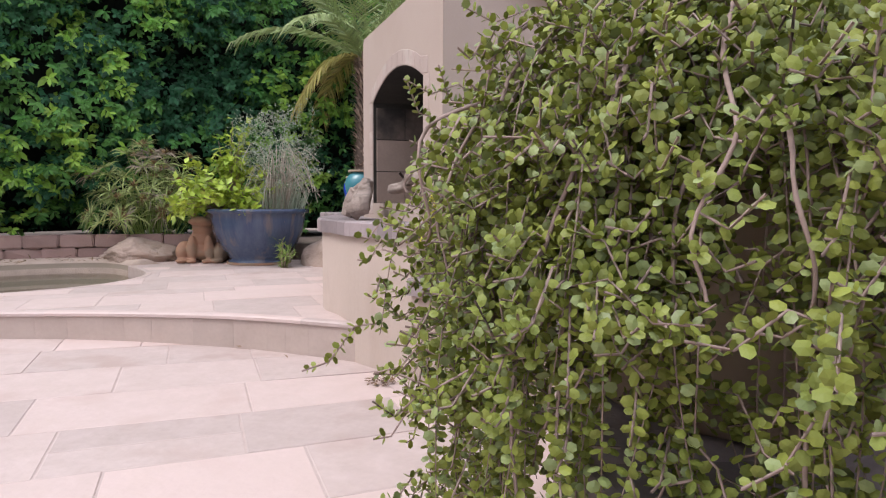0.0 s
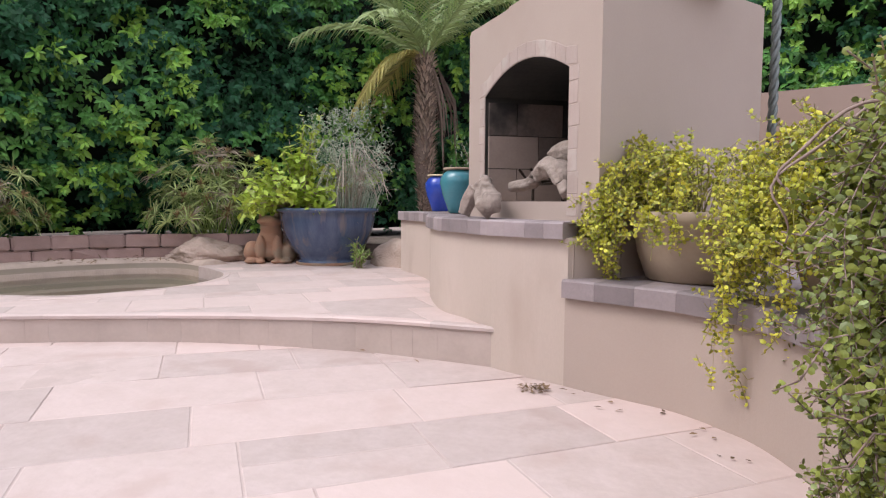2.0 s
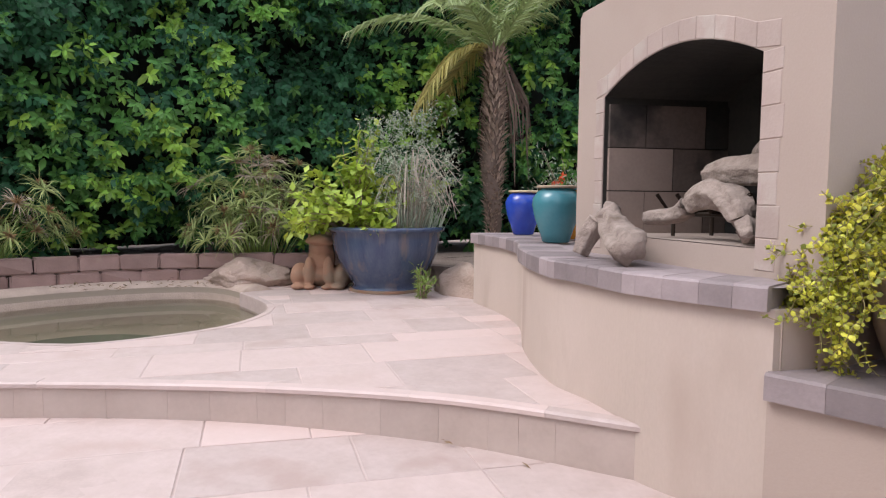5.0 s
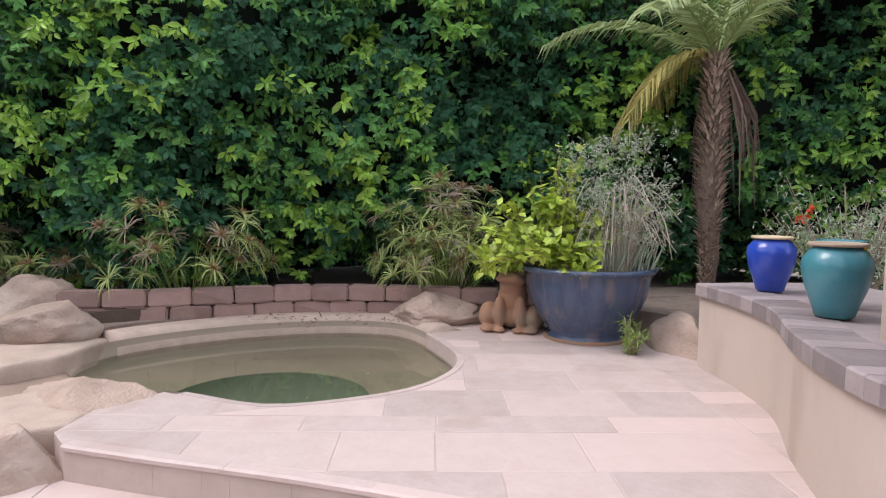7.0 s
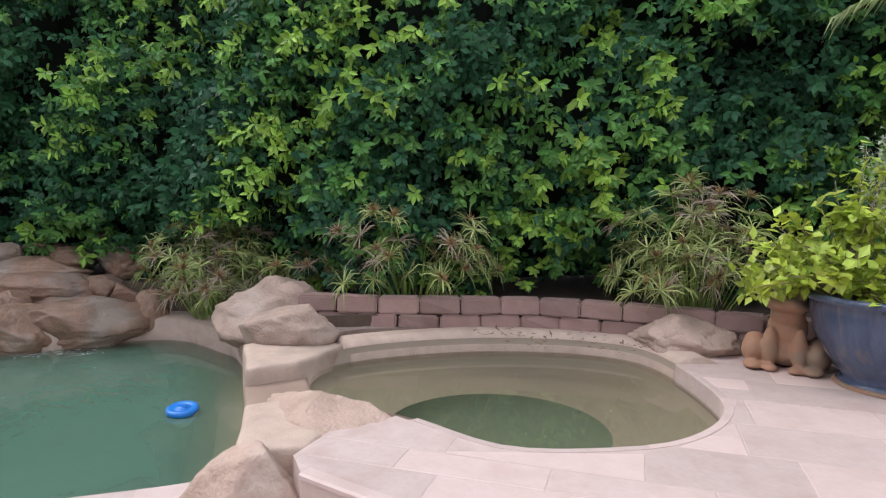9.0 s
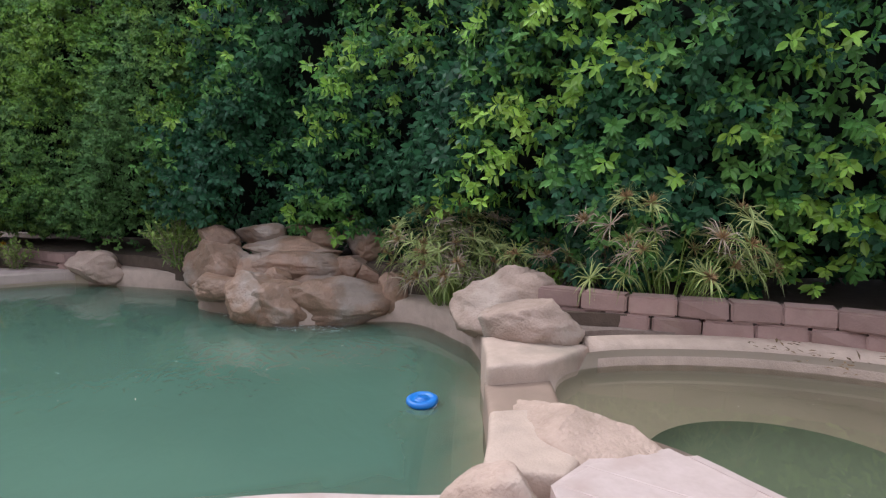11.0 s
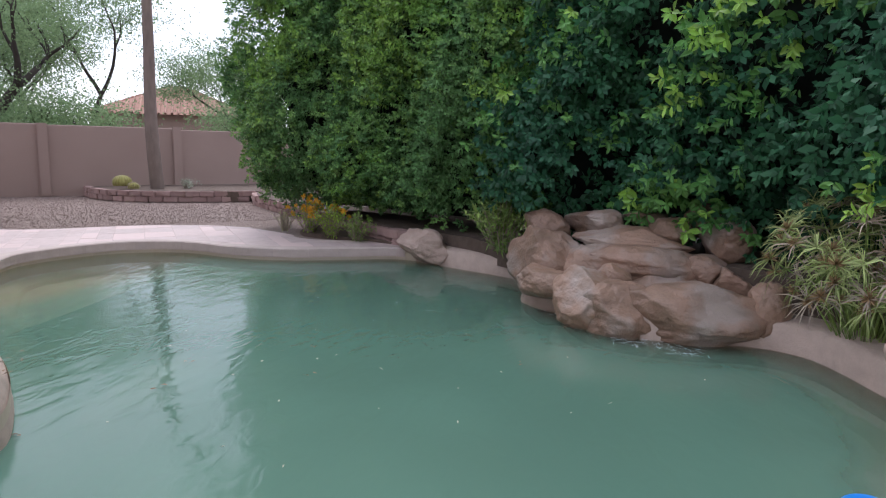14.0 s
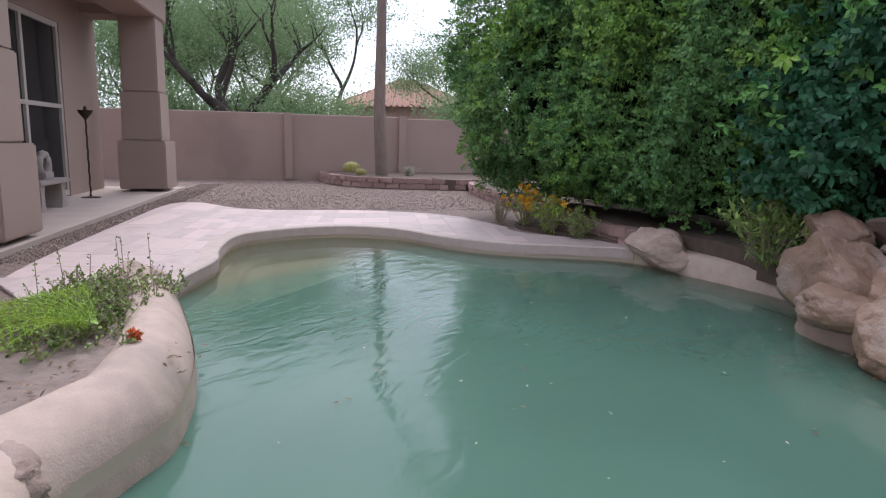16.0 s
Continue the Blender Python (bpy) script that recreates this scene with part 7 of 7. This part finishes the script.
def edge_stones(name, line, out, width, top, thick, parent, length, seed, surface=TRAVERTINE_EDGE, over=0.0, lip=0.012):
    """Edge stones along a line: out is the side (1: left) towards which they reach inwards."""
    random.seed(seed)
    marks = resample(line, 0.02)
    i = 0
    while i < len(marks) - 2:
        j = min(len(marks) - 1, i + max(2, int(length * rnd(0.6, 1.4) / 0.02)))
        if len(marks) - 1 - j < 4:
            j = len(marks) - 1
        idx = sorted({i, j, *range(i, j, 6)})
        outer, inner = [], []
        for k in idx:
            p, t = marks[k]
            n = Vector((-t.y, t.x)) * out
            shift = (t * 0.0005 if k == i else (-t * 0.0005 if k == j else Vector((0, 0))))
            outer.append(p - n * over + shift)
            inner.append(p + n * width + shift)
        m = len(idx)
        c = top + rnd(-0.001, 0.001)
        rings = [[(p.x, p.y, c - thick) for p in outer], [(p.x, p.y, c - lip) for p in outer], [(p.x + (q.x - p.x) * lip / width, p.y + (q.y - p.y) * lip / width, c) for p, q in zip(outer, inner)], [(p.x, p.y, c) for p in inner], [(p.x, p.y, c - thick) for p in inner]]
        v = [p for ring in rings for p in ring]
        f = []
        for r in range(4):
            f += [(r * m + k, r * m + k + 1, (r + 1) * m + k + 1, (r + 1) * m + k) for k in range(m - 1)]
        f += [tuple(r * m for r in range(5)), tuple(r * m + m - 1 for r in range(4, -1, -1))]
        mesh = bpy.data.meshes.new(name)
        mesh.from_pydata(v, [], f)
        bm = bmesh.new()
        bm.from_mesh(mesh)
        bmesh.ops.recalc_face_normals(bm, faces=bm.faces)
        bm.to_mesh(mesh)
        bm.free()
        mesh_object(name, mesh, surface, parent)
        i = j


def side_of(line, target):
    """1 if target lies to the left of the line, else -1."""
    k = min(range(len(line)), key=lambda i: (line[i] - Vector(target)).length)
    a, b = line[max(k - 1, 0)], line[min(k + 1, len(line) - 1)]
    d, e = b - a, Vector(target) - a
    return 1 if d.x * e.y - d.y * e.x > 0 else -1


step_in = side_of(STEP, (-2.0, 5.2))
near_in = side_of(near_edge, (-3.0, 2.0))
far_in = side_of(far_edge, (-12.2, -3.5))
spa_edge = arc[::-1]
spa_in = side_of(spa_edge, (-2.6, 5.4))
hearth_out = side_of(HEARTH_WALL, (-3.0, 5.0))
shelf_out = side_of(SHELF_WALL, (-1.0, 2.5))

# riser tiles and nosing of the step
edge_stones("riser_tile", STEP, step_in, 0.02, DECK - 0.021, DECK - 0.022, DECK_BED, 0.2, 5, TRAVERTINE_EDGE, 0.003, 0.002)
edge_stones("nosing", STEP, step_in, 0.05, DECK + 0.004, 0.024, DECK_BED, 0.62, 6, TRAVERTINE, 0.015, 0.008)
edge_stones("spa_coping", spa_edge, spa_in, 0.035, DECK + 0.001, 0.13, DECK_BED, 0.6, 7, TRAVERTINE, 0.012, 0.005)
edge_stones("pool_coping", near_edge, near_in, 0.16, 0.003, 0.12, PATIO_BED, 0.45, 8, TRAVERTINE, 0.02, 0.014)
edge_stones("pool_coping", far_edge, far_in, 0.16, 0.004, 0.12, FAR_BED, 0.5, 9, TRAVERTINE_EDGE, 0.02, 0.014)


def shifted(line, side, by):
    return offset_line(line, by * side)


tiles(PATIO, 0.0, PATIO_BED, 12, -4.2, 2.6, 1.39, 5.4, [(shifted(near_edge, near_in, 0.165), near_in)], most=290)
for stone in PATIO_BED.children:
    for vert in stone.data.vertices:
        vert.co.z += drain(vert.co.x, vert.co.y)
deck_region = deck_loop
LEFT_CUT = spline([(-3.8, 3.86), (-3.98, 3.97), (-4.1, 4.2), (-4.14, 4.5)], 6)
tiles(deck_region, DECK, DECK_BED, 13, -1.5, 3.2, 3.9, 8.0, [(shifted(STEP, step_in, 0.053), step_in), (shifted(spa_edge, spa_in, 0.036), spa_in), (LEFT_CUT, side_of(LEFT_CUT, (-3.2, 4.3)))], most=200)
tiles(FAR, 0.0, FAR_BED, 14, -14.5, -5.5, 1.0, 9.5, [(shifted(far_edge, far_in, 0.165), far_in), (FAR_BACK, side_of(FAR_BACK, (-11.8, -3.6)))], most=298)

# grey pavers along the hearth's and the shelf's edge
top_bed = bmesh.new()
fill(top_bed, [hearth_loop], HEARTH - 0.006)
HEARTH_TOP = tagged(part("hearth_top", top_bed, PAVER), "grey paver top of the raised hearth", "hearth", kind="structure")
edge_stones("paver", HEARTH_WALL, -hearth_out, 0.2, HEARTH, 0.075, HEARTH_TOP, 0.115, 15, PAVER, 0.03, 0.008)
top_bed = bmesh.new()
fill(top_bed, [shelf_loop], SHELF - 0.006)
SHELF_TOP = tagged(part("shelf_top", top_bed, PAVER), "grey paver top of the seat wall", "wall top", kind="structure")
edge_stones("paver", SHELF_WALL, -shelf_out, 0.2, SHELF, 0.08, SHELF_TOP, 0.2, 16, PAVER, 0.03, 0.008)


# split-face garden blocks
def block_wall(name, points, floor, courses, size, label, seed, limit=300):
    random.seed(seed)
    line = spline(points, 8)
    w, h, deep = size
    ob = tagged(new(name), label, "retaining wall", kind="structure")
    meshes = []
    for k in range(8):
        bm = bmesh.new()
        box(bm, -w / 2 + 0.003, -deep / 2, 0.002, w / 2 - 0.003, deep / 2, h - 0.003, 0.014)
        for v in bm.verts:
            v.co += Vector((0.008 * noise.noise(v.co * 9 + Vector((0, k * 3, 0))), 0.03 * noise.noise(v.co * 7 + Vector((k * 5, 0, 0))) + (0.014 if abs(v.co.x) < w * 0.4 else 0) * (1 if v.co.y > 0 else -1), 0.01 * noise.noise(v.co * 8 + Vector((0, 0, k * 4)))))
        mesh = bpy.data.meshes.new("block")
        bm.to_mesh(mesh)
        bm.free()
        mesh.materials.append(BLOCK)
        meshes.append(mesh)
    for c in range(courses):
        marks = resample(line, w)
        for i, (p, d) in enumerate(marks):
            p = p + d * (w / 2 if c % 2 else 0)
            b = new("block", random.choice(meshes))
            b.parent = ob
            b.matrix_basis = pose(p.x + rnd(-0.006, 0.006), p.y + rnd(-0.006, 0.006), floor + c * h, 0, 0, math.degrees(math.atan2(d.y, d.x)) + rnd(-2, 2))


block_wall("spa_block_wall", [(-6.3, 5.26), (-6.2, 5.35), (-5.9, 5.65), (-5.58, 6.08), (-5.15, 6.62), (-4.5, 7.05), (-3.8, 7.42), (-3.0, 7.75)], 0.065, 3, (0.33, 0.135, 0.2), "reddish split-face block wall behind the spa", 71)
block_wall("far_block_wall", [(-11.35, 1.35), (-12.0, 0.5), (-13.6, -0.75), (-15.4, -2.35), (-17.3, -3.9), (-18.4, -4.5)], -0.06, 2, (0.33, 0.135, 0.2), "reddish block wall of the shrub bed", 72)
block_wall("tree_bed_wall", [(-18.9, -9.6), (-18.3, -9.1), (-17.5, -8.0), (-17.3, -6.8), (-17.7, -5.6), (-18.3, -4.5)], -0.02, 2, (0.33, 0.135, 0.2), "low curved block wall round the tree bed", 73)

# small steppers of gravel near the deck
g = Geo()
random.seed(77)
for k in range(12000):
    p = hp(rnd(-1.5, 9.0), rnd(-0.62, -0.07)) if k < 3200 else hp(rnd(3.0, 11.0), rnd(-7.0, -0.36))
    if inside(p.x, p.y, FAR):
        continue
    r = rnd(0.008, 0.02)
    i = len(g.v)
    z = -0.028
    g.v += [Vector((p.x - r, p.y, z)), Vector((p.x, p.y - r, z)), Vector((p.x + r, p.y, z)), Vector((p.x, p.y + r * 0.8, z)), Vector((p.x + r * 0.2, p.y, z + r))]
    g.f += [(i, i + 1, i + 4), (i + 1, i + 2, i + 4), (i + 2, i + 3, i + 4), (i + 3, i, i + 4)]
stones = g.make("gravel_stones", GRAVEL, None, "loose brown gravel stones beside the deck", kind="stuff")
stones["category"] = "gravel"
